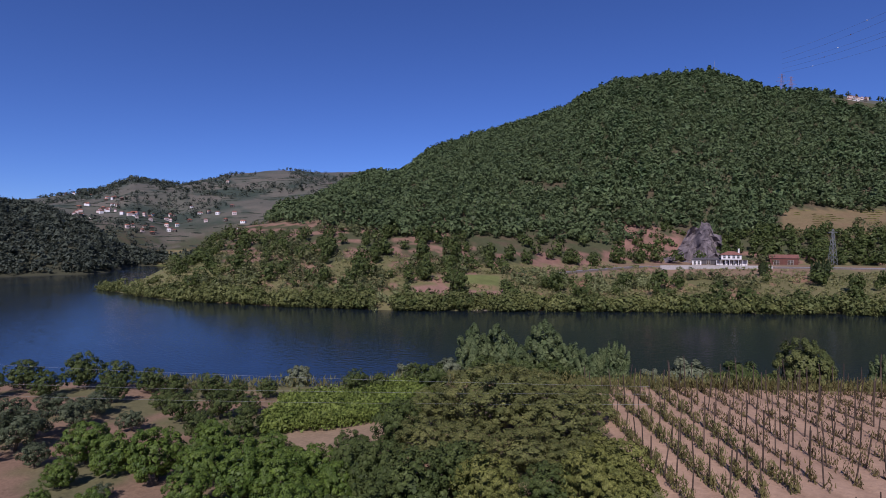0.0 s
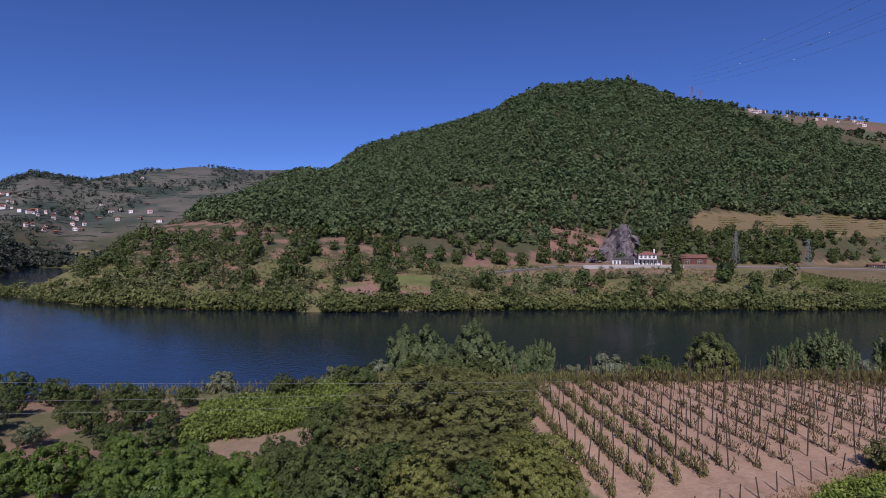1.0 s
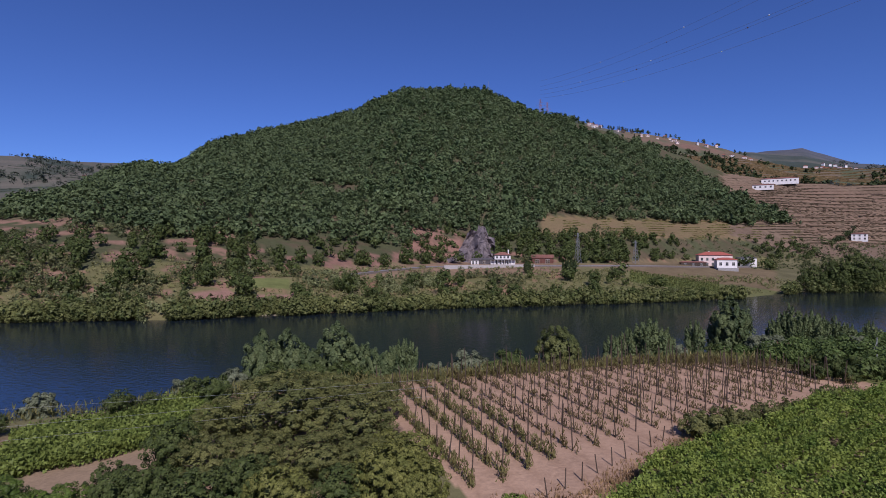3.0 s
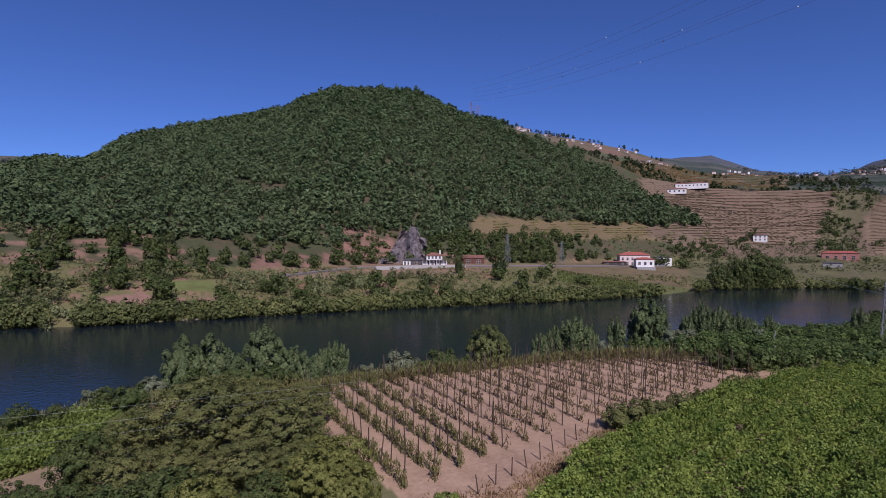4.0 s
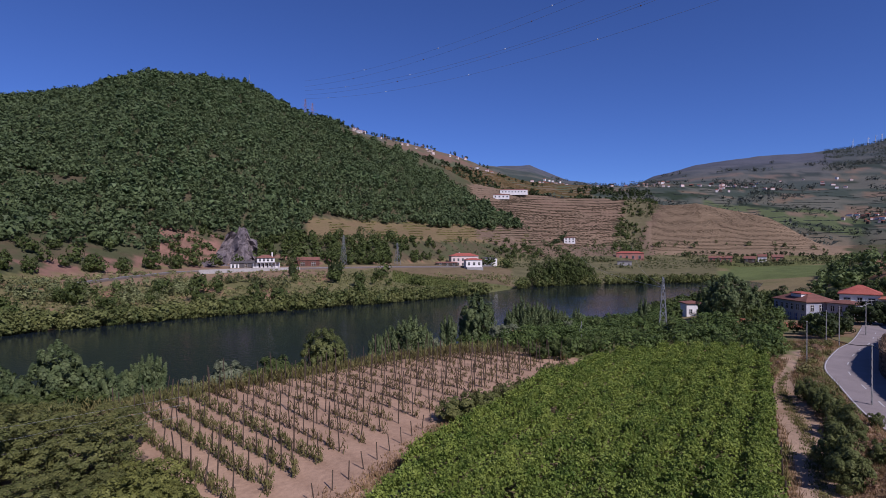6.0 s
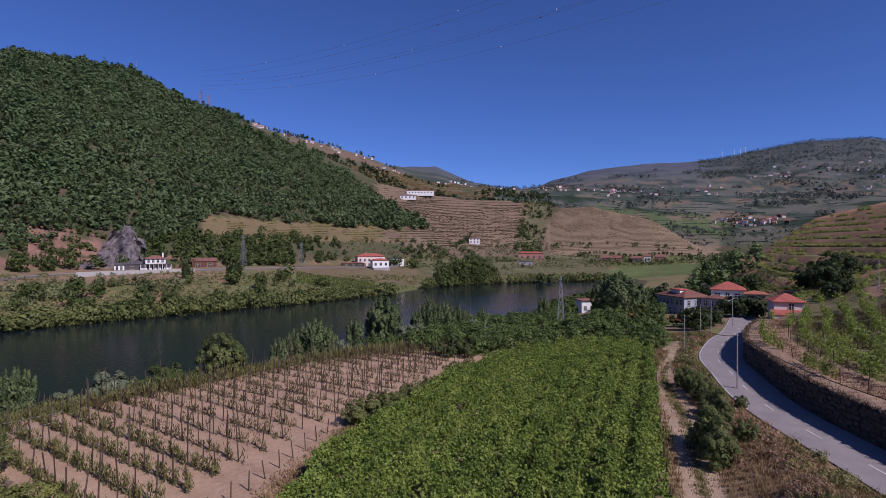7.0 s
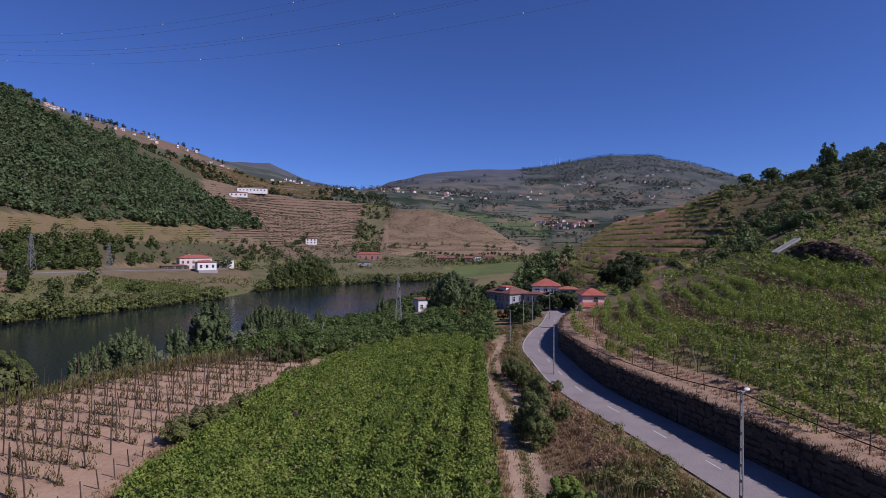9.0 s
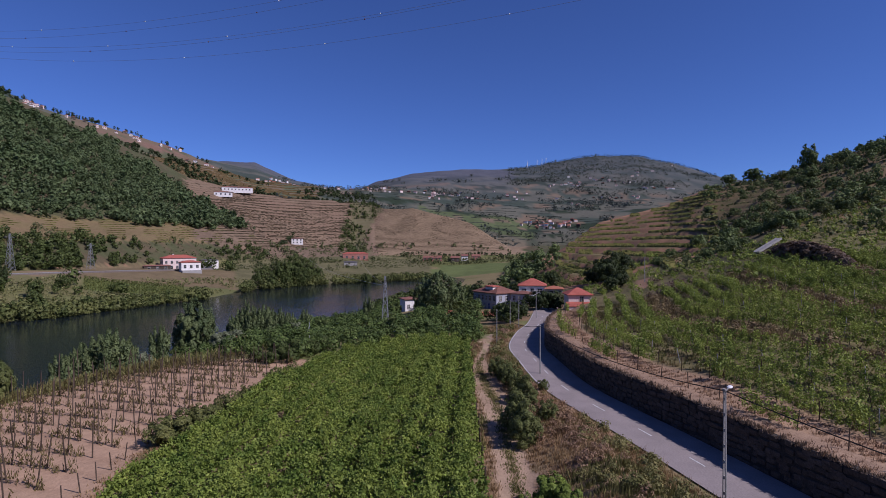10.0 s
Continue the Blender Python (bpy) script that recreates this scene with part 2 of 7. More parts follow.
# ---- the land: contour lines round the drone, as bearing, distance, height ----
NEAR_EDGE = [(-180, 60, 14), (-120, 70, 12), (-60, 105, 6), (-40, 98, 6), (-23, 80, 6), (-13, 72, 7), (0, 68, 8.5), (14, 64, 9.3), (30, 70, 9.5),
             (45, 82, 9.5), (56, 84, 9.8), (62, 87, 9.8), (76, 88, 9.8), (82, 110, 10), (86, 90, 11.5), (90, 66, 12.9), (100, 52, 13.2), (112, 47, 13), (130, 45, 14)]
NEAR_SHORE = [(-180, 150, 38), (-120, 140, 20), (-70, 160, -1), (-41, 118, -1), (-23, 94, -1), (-13, 86, -1), (14, 88, -1), (30, 98, -1), (40, 116, -1), (50, 150, -1),
              (58, 193, -1), (64, 205, -1), (68, 280, -1), (71, 340, -1), (78, 330, 1), (80, 220, 4), (83, 180, 8), (86, 115, 11.5), (90, 120, 13), (94, 130, 15.2),
              (100, 140, 20), (104.6, 145, 26), (112.5, 150, 28), (130, 150, 36)]
FAR_SHORE = [(-180, 240, 60), (-120, 240, 50), (-70, 340, -1), (-34.3, 345, -1), (-33.6, 338, -1), (-31, 292, -1), (-28, 264, -1), (-18, 224, -1), (-6.5, 202, -1), (5.5, 200, -1),
             (19, 210, -1), (29.5, 222, -1), (39, 242, -1), (46, 268, -1), (50, 285, -1), (54, 331, -1), (60, 366, -1), (69, 397, -1), (74, 430, -1), (80, 400, 3),
             (83, 300, 10), (86, 200, 12), (90, 210, 14.5), (94, 220, 22), (100, 230, 27), (104.6, 230, 36), (112.5, 230, 45), (130, 240, 60)]
BENCH = [(-180, 380, 130), (-120, 380, 80), (-70, 362, -2), (-34.2, 362, -2), (-33.4, 362, 1.2), (-31, 350, 3.5), (-28.3, 370, 12), (-24, 300, 15), (-18, 290, 16), (-12, 270, 14),
         (-3, 240, 11), (5.5, 250, 11), (19, 320, 13.3), (29, 330, 13.3), (38, 345, 13.3), (46, 405, 10.5), (50, 425, 9.5), (54, 450, 9), (60, 500, 10), (69, 600, 10),
         (76, 600, 10), (80, 560, 10), (83, 350, 17), (85, 380, 22), (89.2, 430, 44), (95.6, 440, 56), (99, 430, 66), (102.8, 420, 70), (106, 400, 72), (108.7, 390, 76), (112.4, 380, 82), (130, 380, 110)]
BENCH_BACK = [(-180, 600, 150), (-120, 500, 100), (-70, 395, -2), (-33.8, 395, -2), (-31, 430, -2), (-28.3, 470, -2), (-24, 400, 29), (-21.7, 420, 38), (-18, 400, 40),
              (-12, 340, 34), (-3, 262, 12), (5.5, 268, 11.5), (19, 338, 13.5), (29, 348, 13.5), (38, 363, 13.5), (46, 425, 11.5), (54, 470, 10), (60, 520, 11), (69, 618, 10.5),
              (76, 620, 10.5), (80, 600, 11), (83, 480, 10), (89.2, 560, 25), (95.6, 600, 35), (106, 600, 50), (112.4, 600, 80), (130, 600, 120)]
SLOPE_FOOT = [(-180, 700, 160), (-120, 560, 110), (-70, 520, -1.5), (-41, 528, -1.5), (-35, 528, -1.5), (-33.3, 545, -1.5), (-31, 690, -2), (-28.3, 660, -2), (-24, 520, 12), (-21.7, 560, 30), (-18, 470, 54),
              (-12, 430, 60), (-3, 320, 28), (5.5, 300, 19), (19, 350, 18), (29, 400, 31), (40, 420, 30), (46, 470, 31), (53.6, 520, 22), (58, 560, 20), (64, 640, 22),
              (70, 660, 20), (76, 680, 20), (82, 640, 12), (90, 700, 22), (100, 700, 30), (112, 700, 90), (130, 700, 140)]
FOREST_FOOT = [(-180, 760, 165), (-120, 600, 120), (-70, 640, 60), (-41, 600, 24), (-35, 590, 18), (-33, 620, 8), (-31.5, 715, 4), (-28.3, 720, 5), (-24, 700, 8), (-21.7, 700, 25), (-18, 600, 48), (-12, 540, 80),
               (-8.8, 600, 100), (-3, 480, 80), (5.5, 400, 52), (19, 385, 35), (30.6, 460, 49), (40, 500, 44), (46, 540, 47), (53.6, 560, 37), (58, 620, 29), (64, 690, 32),
               (70, 700, 35), (76, 720, 32), (82, 700, 14), (90, 750, 25), (100, 750, 38), (112, 750, 100), (130, 750, 150)]
MAIN_RIDGE = [(-180, 800, 170), (-120, 640, 130), (-70, 760, 85), (-41, 760, 70), (-37, 740, 58), (-34, 700, 36), (-32, 730, 14), (-28.3, 900, 12), (-24, 900, 18), (-18, 900, 60),
              (-12, 800, 76), (-8.8, 800, 96), (-3, 660, 134), (5.5, 750, 183), (11.3, 800, 217), (16.5, 850, 265), (21.5, 860, 267), (24.5, 850, 261), (27, 840, 244), (30, 830, 219),
              (34, 810, 200), (37.6, 800, 182), (41.7, 800, 160), (48, 820, 122), (54, 830, 102), (58, 820, 94), (64.6, 820, 90), (67, 800, 80), (70, 800, 81), (75.9, 780, 57), (80, 760, 22),
              (90, 800, 30), (112, 800, 110)]
RIDGE_BACK = [(-180, 1000, 160), (-70, 950, 80), (-41, 950, 60), (-34, 900, 28), (-28.3, 1000, 14), (-18, 1050, 60), (-8.8, 1000, 90), (-3, 900, 110), (17, 1100, 215), (30, 1050, 205),
              (38, 1050, 178), (48, 1050, 135), (58, 1050, 104), (64.6, 1050, 88), (70, 1050, 65), (76, 1050, 40), (82, 1050, 15), (90, 1050, 24), (112, 1000, 90)]
VILLAGE_HILL = [(-180, 2000, 200), (-70, 2000, 120), (-41, 2000, 128), (-37, 2000, 160), (-34, 2000, 178), (-31.2, 2000, 226), (-28, 2000, 214), (-23, 2000, 250), (-15.7, 2000, 278), (-8.8, 2000, 271),
                (0, 1800, 250), (17, 1600, 300), (28, 1500, 352), (31.3, 1500, 366), (34.5, 1500, 358), (37.6, 1500, 331), (42.6, 1500, 296), (46, 1500, 272), (50, 1500, 233), (53, 1550, 208),
                (58, 1700, 205), (63.5, 1800, 200), (70, 1900, 207), (80, 2000, 206), (85, 2100, 206), (90, 2200, 200), (100, 2300, 205), (112, 2300, 200)]
FAR_RANGE = [(-180, 4000, 250), (-41, 4000, 200), (0, 4000, 250), (40, 4000, 500), (46, 4000, 560), (48.5, 4000, 585), (50.2, 4000, 600), (53.9, 4000, 605), (57.7, 4000, 487), (63.4, 4000, 405),
             (66, 4000, 500), (69.9, 4000, 566), (78, 4000, 590), (83, 4000, 613), (86, 4000, 640), (89.2, 4000, 662), (93, 4000, 640), (96, 4000, 585), (100.5, 4000, 480), (106, 4000, 400), (120, 4000, 350)]
LINES = (NEAR_EDGE, NEAR_SHORE, FAR_SHORE, BENCH, BENCH_BACK, SLOPE_FOOT, FOREST_FOOT, MAIN_RIDGE, RIDGE_BACK, VILLAGE_HILL, FAR_RANGE)

ROAD_Z, WALL_Z = 10.0, 12.9
TERRACE_STEP = 4.6
# the road's middle, from the far houses to below the drone and on behind it
ROAD = np.array([(150, 16), (114, 13.4), (100, 13.6), (86, 12.6), (76, 9.6), (62.0, 4.5), (48.4, -3.6), (38.8, -9.1), (20, -20), (-10, -37), (-60, -60), (-110, -70)], float)


def road_spline(step=1.0):
    """The road's middle, rounded off."""
    p = np.vstack([ROAD[:1] * 2 - ROAD[1:2], ROAD, ROAD[-1:] * 2 - ROAD[-2:-1]])
    out = []
    for a, b, c, d in zip(p, p[1:], p[2:], p[3:]):
        for u in np.linspace(0, 1, max(2, int(np.hypot(*(c - b)) / step)), endpoint=False):
            out.append(0.5 * (2 * b + (c - a) * u + (2 * a - 5 * b + 4 * c - d) * u * u + (3 * b - a - 3 * c + d) * u**3))
    return np.array(out)


ROAD_LINE = road_spline()


def from_road(x, y):
    """Distance to the right of the road's middle (as one leaves the far houses: to the left), and the place along it."""
    x, y = np.asarray(x, float), np.asarray(y, float)
    best, side, along = np.full(x.shape, 1e9), np.zeros(x.shape), np.zeros(x.shape)
    for k, (p, q) in enumerate(zip(ROAD_LINE, ROAD_LINE[1:])):
        d = q - p
        n = np.hypot(*d)
        d = d / n
        u = np.clip((x - p[0]) * d[0] + (y - p[1]) * d[1], 0, n)
        ex, ey = x - p[0] - u * d[0], y - p[1] - u * d[1]
        dist = np.hypot(ex, ey)
        s = -(d[0] * ey - d[1] * ex)
        near = dist < best
        best, side, along = np.where(near, dist, best), np.where(near, np.sign(s), side), np.where(near, k + u / n, along)
    return best * -side, along


def land(x, y, rough=True):
    """The height of the ground."""
    x, y = np.atleast_1d(np.asarray(x, float)), np.atleast_1d(np.asarray(y, float))
    b, r = np.degrees(np.arctan2(x, y)), np.hypot(x, y)
    rs, zs = [np.zeros_like(r)], [np.full_like(r, 10.0)]
    for line in LINES:
        a = np.array(line, float)
        a = np.vstack([a, [180, *a[0, 1:]]])
        rs.append(np.interp(b, a[:, 0], a[:, 1]))
        zs.append(np.interp(b, a[:, 0], a[:, 2]))
    rs.append(np.full_like(r, 5200.0))
    zs.append(zs[-1] * 0.6)
    z = zs[0].copy()
    for k in range(len(rs) - 1):
        u = (r - rs[k]) / np.maximum(rs[k + 1] - rs[k], 1)
        inside = (u >= 0) & (u <= 1)
        z = np.where(inside, zs[k] + (zs[k + 1] - zs[k]) * u, z)
    if rough:
        far = smooth_between(260, 900, r)
        z = z + fractal(x, y, 60, 3, 3) * 3.5 * far * (z > 12) + fractal(x, y, 350, 3, 9) * 22 * smooth_between(1050, 1700, r)
        z = z + fractal(x, y, 9, 2, 5) * 0.12 * (z > 1)
    # vine terraces on the hillside beyond the houses
    steps = smooth_between(84, 87, b) * smooth_between(113, 104, b) * smooth_between(185, 215, r) * smooth_between(440, 410, r)
    tread = z / 3.6
    z = z * (1 - steps) + steps * 3.6 * (np.floor(tread) + smooth_between(0.72, 1.0, tread - np.floor(tread)))
    # broad earth terraces on the brown slope beyond the bend
    rows = smooth_between(46.5, 48, b) * smooth_between(65.5, 63.5, b) * smooth_between(560, 600, r) * smooth_between(900, 860, r) * (z > 24)
    high = z + 5.0 * fractal(x, y, 130, 3, 88)
    tread = high / TERRACE_STEP
    z = z + rows * (TERRACE_STEP * (np.floor(tread) + smooth_between(0.66, 1.0, tread - np.floor(tread))) - high)
    near = r < 260
    if near.any():
        s, along = from_road(x[near], y[near])
        zn = z[near]
        # below the road the fields, level with it; above it the hillside on its wall
        band = smooth_between(9.0, 3.2, np.abs(s))
        wall = WALL_Z - 2.4 * smooth_between(42, 22, along) - 0.4 * smooth_between(26, 8, along)
        below = np.where(s < 0, zn * (1 - band) + (ROAD_Z - 0.1) * band, zn)
        above = np.where(s > 4.25, np.maximum(wall, wall * band + zn * (1 - band)), below)
        zn = np.where((s >= -3.4) & (s <= 4.25), ROAD_Z - 0.1, np.where(s > 4.25, above, below))
        z[near] = zn
    return z


def ground_sheet():
    bs = np.concatenate([np.arange(-180, -46, 3.0), np.arange(-46, 118, 0.42), np.arange(118, 180, 3.0)])
    rr = np.concatenate([[0.01], np.linspace(1, 28, 14), np.arange(29, 100, 0.75), np.arange(100, 200, 2.0), np.arange(200, 440, 3.5), np.arange(440, 560, 5.0), np.arange(560, 860, 2.2), np.arange(860, 900, 5.0), np.geomspace(900, 4950, 75)])
    B, R = np.meshgrid(bs, rr)
    x, y = at_bearing(B, R)
    z = land(x.ravel(), y.ravel())
    rows, cols = B.shape
    i, j = np.meshgrid(np.arange(rows - 1), np.arange(cols), indexing="ij")
    j2 = (j + 1) % cols
    f = np.stack([i * cols + j, i * cols + j2, (i + 1) * cols + j2, (i + 1) * cols + j], -1).reshape(-1, 4)[:, ::-1]
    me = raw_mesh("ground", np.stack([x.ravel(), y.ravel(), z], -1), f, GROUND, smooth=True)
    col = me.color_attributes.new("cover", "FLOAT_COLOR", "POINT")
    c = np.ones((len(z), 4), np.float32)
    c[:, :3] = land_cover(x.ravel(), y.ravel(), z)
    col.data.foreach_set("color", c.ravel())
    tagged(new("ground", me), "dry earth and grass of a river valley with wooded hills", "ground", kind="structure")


def inside_box(b, r, b0, b1, r0, r1):
    return (b > b0) & (b < b1) & (r > r0) & (r < r1)


# the last is no cover but a blue-grey haze tint for far ground
SOIL, DRY, GRASS, LITTER, TERRACE, HAZE_TINT = (np.array(v) for v in ((0.305, 0.198, 0.125), (0.19, 0.155, 0.075), (0.115, 0.125, 0.04), (0.12, 0.095, 0.055), (0.21, 0.145, 0.095), (0.095, 0.098, 0.122)))
RED_EARTH, TRACK = np.array((0.28, 0.15, 0.10)), np.array((0.34, 0.24, 0.16))
YOUNG_PLOT = [(12.5, 62), (13.5, 31), (18, 27), (27, 31.5), (37, 37), (68, 39.5), (65, 57), (55, 66), (42, 70), (28, 69)]
PERGOLA = [(10, 17), (18.6, 25.2), (22.5, 27.5), (27.5, 30.2), (32.8, 32.2), (37.7, 32), (43.6, 33.7), (53, 36.5), (71, 37.3), (80, 33.8), (86.5, 27.5), (91, 22.6), (82.8, 20.9), (51.7, 12.4), (30.8, 6.6), (16, 3)]


def within(x, y, corners):
    """Which points lie inside a plot."""
    hit = np.zeros(np.shape(x), bool)
    for (x0, y0), (x1, y1) in zip(corners, corners[1:] + corners[:1]):
        hit ^= ((y0 > y) != (y1 > y)) & (x < (x1 - x0) * (y - y0) / (y1 - y0 + 1e-12) + x0)
    return hit


def land_cover(x, y, z):
    """The ground's colour by what grows or lies on it, far haze mixed in."""
    b, r = np.degrees(np.arctan2(x, y)), np.hypot(x, y)
    n = fractal(x, y, 40, 3, 21) * 0.5 + 0.5
    n2 = fractal(x, y, 7, 3, 25) * 0.5 + 0.5

    def mix(a, c, w):
        return a * (1 - w[:, None]) + c * w[:, None]

    def lay(c, where):
        return mix(col, np.broadcast_to(c, col.shape), np.asarray(where, float))

    col = mix(np.broadcast_to(DRY, (len(x), 3)), GRASS, smooth_between(0.35, 0.7, n))
    # the river's far bank and the hill above it
    col = lay(np.array((0.15, 0.135, 0.06)), ((r > 190) & (r < 420) & (b < 46)) * 0.7)
    col = lay(RED_EARTH, smooth_between(0.56, 0.68, n2) * ((r > 190) & (r < 420) & (b < 44)) * 0.7)
    hill = (r > 280) & (z > 15)
    col = np.where(hill[:, None], mix(np.array((0.07, 0.075, 0.035)), LITTER * 0.8, smooth_between(0.4, 0.7, n2)), col)
    col = lay(np.array((0.235, 0.155, 0.10)) * (0.75 + 0.5 * n2)[:, None], ((z > 9.0) & (z < 13.6) & (b > 9) & (b < 40) & (r > 240) & (r < 345)) * 0.75)
    col = lay(np.array((0.25, 0.15, 0.105)), ((b > -28) & (b < 2) & (r > 225) & (r < 470) & (z < 70)) * smooth_between(0.5, 0.62, n2) * 0.8)
    cut = (z > 13.7) & (z < 19.5 + 5 * (n2 - 0.5)) & (b > 1) & (b < 33) & (r > 250) & (r < 400)
    col = lay(np.array((0.215, 0.125, 0.09)), cut * smooth_between(0.42, 0.62, n2))
    col = lay(np.array((0.22, 0.125, 0.09)) * (0.7 + 0.6 * n2)[:, None], inside_box(b, r, 16.5, 26.5, 334, 392) * smooth_between(0.3, 0.5, n2))
    col = lay(np.array((0.06, 0.06, 0.035)), (b < -29.5) & (r > 500) & (r < 900))
    col = lay(np.array((0.15, 0.15, 0.06)), inside_box(b, r, -34, -24, 260, 420) * 0.8)
    fields = inside_box(b, r, 30.8, 54.5, 200, 900) & (z > 29.5 - 0.35 * np.clip(b - 46, 0, 30)) & (z < np.interp(b, [30, 31, 40, 46, 54], [40, 50, 46.5, 49, 39]) + 2 * (n2 - 0.5))
    col = np.where(fields[:, None], mix(np.broadcast_to(np.array((0.185, 0.128, 0.07)), col.shape), np.array((0.16, 0.13, 0.058)), n2), col)
    col = lay(np.array((0.125, 0.13, 0.05)), inside_box(b, r, 33, 60, 235, 340) * smooth_between(0.25, 0.5, n2) * 0.8)
    col = lay(np.array((0.115, 0.14, 0.04)), inside_box(b, r, 39.4, 47.6, 300, 336))
    col = lay(np.array((0.125, 0.14, 0.045)) * (0.7 + 0.6 * n2)[:, None], inside_box(b, r, 0.6, 4.6, 232, 247))
    col = lay(np.array((0.25, 0.15, 0.11)), inside_box(b, r, -4.6, -0.8, 219, 231) | inside_box(b, r, 1.4, 5.2, 219, 228))
    col = lay(np.array((0.30, 0.25, 0.19)), inside_box(b, r, 1.8, 8.0, 198, 206))
    col = lay(np.array((0.16, 0.122, 0.066)) * (0.7 + 0.6 * n2)[:, None], inside_box(b, r, 38, 60, 330, 420) & (z < 14))
    col = lay(np.array((0.125, 0.115, 0.055)) * (0.7 + 0.6 * n2)[:, None], inside_box(b, r, 52, 72, 340, 640) & (z < 22))
    # brown vine terraces beyond the bend
    b = b + 1.6 * fractal(x, y, 70, 3, 43) * (r > 500)
    terr = (b > 48.5) & (b < 82) & (r > 500) & (r < 1300) & (z > 15)
    step = (z + 5.0 * fractal(x, y, 130, 3, 88)) / TERRACE_STEP + 0.06
    step = step - np.floor(step)
    brown = mix(np.broadcast_to(np.array((0.185, 0.12, 0.082)), col.shape), np.array((0.20, 0.148, 0.095)), n)
    brown = mix(brown, np.array((0.135, 0.098, 0.065)), smooth_between(0.12, 0.3, step) * (b < 66) * (0.35 + 0.6 * n2))
    brown = np.where(((b > 66.6))[:, None], np.array((0.21, 0.152, 0.094)) * (0.9 + 0.2 * n2)[:, None], brown)
    col = np.where(terr[:, None], brown, col)
    gully = terr & (b > 62.2 + 0.018 * (z - 25)) & (b < 65.2 + 0.022 * (z - 25))
    col = lay(np.array((0.13, 0.115, 0.06)), gully)
    col = lay(np.array((0.11, 0.135, 0.045)) * (0.75 + 0.5 * n2)[:, None], inside_box(b, r, 72, 82, 440, 545))
    # far country, its base colours greyed and blued with distance for haze
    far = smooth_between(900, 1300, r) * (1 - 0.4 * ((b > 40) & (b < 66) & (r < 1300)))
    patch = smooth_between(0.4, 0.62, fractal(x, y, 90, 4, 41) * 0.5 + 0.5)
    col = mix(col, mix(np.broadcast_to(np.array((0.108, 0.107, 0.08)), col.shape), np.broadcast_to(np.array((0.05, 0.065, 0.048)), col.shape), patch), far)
    col = lay(np.array((0.15, 0.13, 0.10)), ((r > 950) & (r < 2200) & (b < 5) & (fractal(x, y, 80, 3, 48) > 0.0)) * 0.55)
    upper = inside_box(b, r, 38, 60, 850, 1560) & (z > 85)
    col = np.where(upper[:, None], mix(mix(np.broadcast_to(np.array((0.145, 0.112, 0.072)), col.shape), np.array((0.18, 0.112, 0.08)), smooth_between(0.5, 0.65, n)), np.array((0.085, 0.095, 0.05)), smooth_between(0.52, 0.62, fractal(x, y, 55, 3, 89) * 0.5 + 0.5)), col)
    plots = inside_box(b, r, 70.5, 82.5, 1180, 1430) & (fractal(x, y, 120, 2, 47) > -0.35)
    col = lay(np.array((0.085, 0.105, 0.045)), plots)
    col = lay(np.array((0.16, 0.12, 0.08)), (r > 1050) & (r < 2600) & (b > 60) & (fractal(x, y, 70, 2, 49) > 0.38))
    col = lay(np.array((0.028, 0.04, 0.022)), (r > 1050) & (r < 4300) & (b > 64) & (fractal(x, y, 110, 3, 50) > 0.3))
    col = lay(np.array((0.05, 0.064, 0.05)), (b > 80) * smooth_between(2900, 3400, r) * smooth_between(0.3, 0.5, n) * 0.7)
    # haze painted in: the blue-grey tint takes over towards the far range
    col = mix(col, np.broadcast_to(HAZE_TINT, col.shape), np.where(b < 80.5, 0.85, 0.35) * smooth_between(1500, 3800, r))
    # this side: orchard floor, young plot, track, verge, hillside above the wall
    near = r < 260
    orchard = ((b < 12) & (r < 110) & (b > -75)) | ((b < 24) & (b > 0) & (r < 62) & (x < 14))
    orchard &= r > 24 + 6 * (n2 - 0.5)
    col = np.where(orchard[:, None], mix(mix(np.broadcast_to(np.array((0.21, 0.125, 0.08)), col.shape), np.array((0.24, 0.17, 0.105)), n), np.array((0.14, 0.13, 0.06)), smooth_between(0.45, 0.62, n2)), col)
    col = lay(np.array((0.25, 0.18, 0.11)) * (0.8 + 0.4 * n2)[:, None], inside_box(b + 4 * (n2 - 0.5), r, -17, -1, 45, 56))
    col = np.where((within(x, y, YOUNG_PLOT) & near)[:, None], mix(np.broadcast_to(SOIL, col.shape), np.array((0.39, 0.262, 0.17)), np.clip(n2 * 0.6 + 0.55 * np.abs(np.sin(np.pi * (x - 14.4) / 2.5 + 0.6 * (n2 - 0.5))) - 0.1, 0, 1)), col)
    col = np.where((within(x, y, PERGOLA) & near)[:, None], mix(np.broadcast_to(np.array((0.25, 0.17, 0.11)), col.shape), np.array((0.15, 0.16, 0.06)), n2), col)
    s, along = np.full(len(x), -99.0), np.zeros(len(x))
    s[near], along[near] = from_road(x[near], y[near])
    verge = near & (s > -22) & (s < -2.5) & (x > 10) & ~within(x, y, PERGOLA)
    col = np.where(verge[:, None], mix(np.broadcast_to(np.array((0.24, 0.16, 0.095)), col.shape), np.array((0.15, 0.15, 0.06)), smooth_between(0.45, 0.7, n2)), col)
    t = np.interp(y, [5.0, 7.3, 10.5, 16.4, 19.5], [33.0, 41.7, 53.2, 69.8, 92.0])
    lane = near & (y > 4.5) & (y < 20.5) & (np.abs((x - t) * 0.25) < 1.3) & (x > 25)
    col = lay(TRACK * (0.85 + 0.3 * n2)[:, None], lane * smooth_between(0.15, 0.4, n2) * (0.35 + 0.65 * smooth_between(0.12, 0.35, np.abs((x - t) * 0.25))))
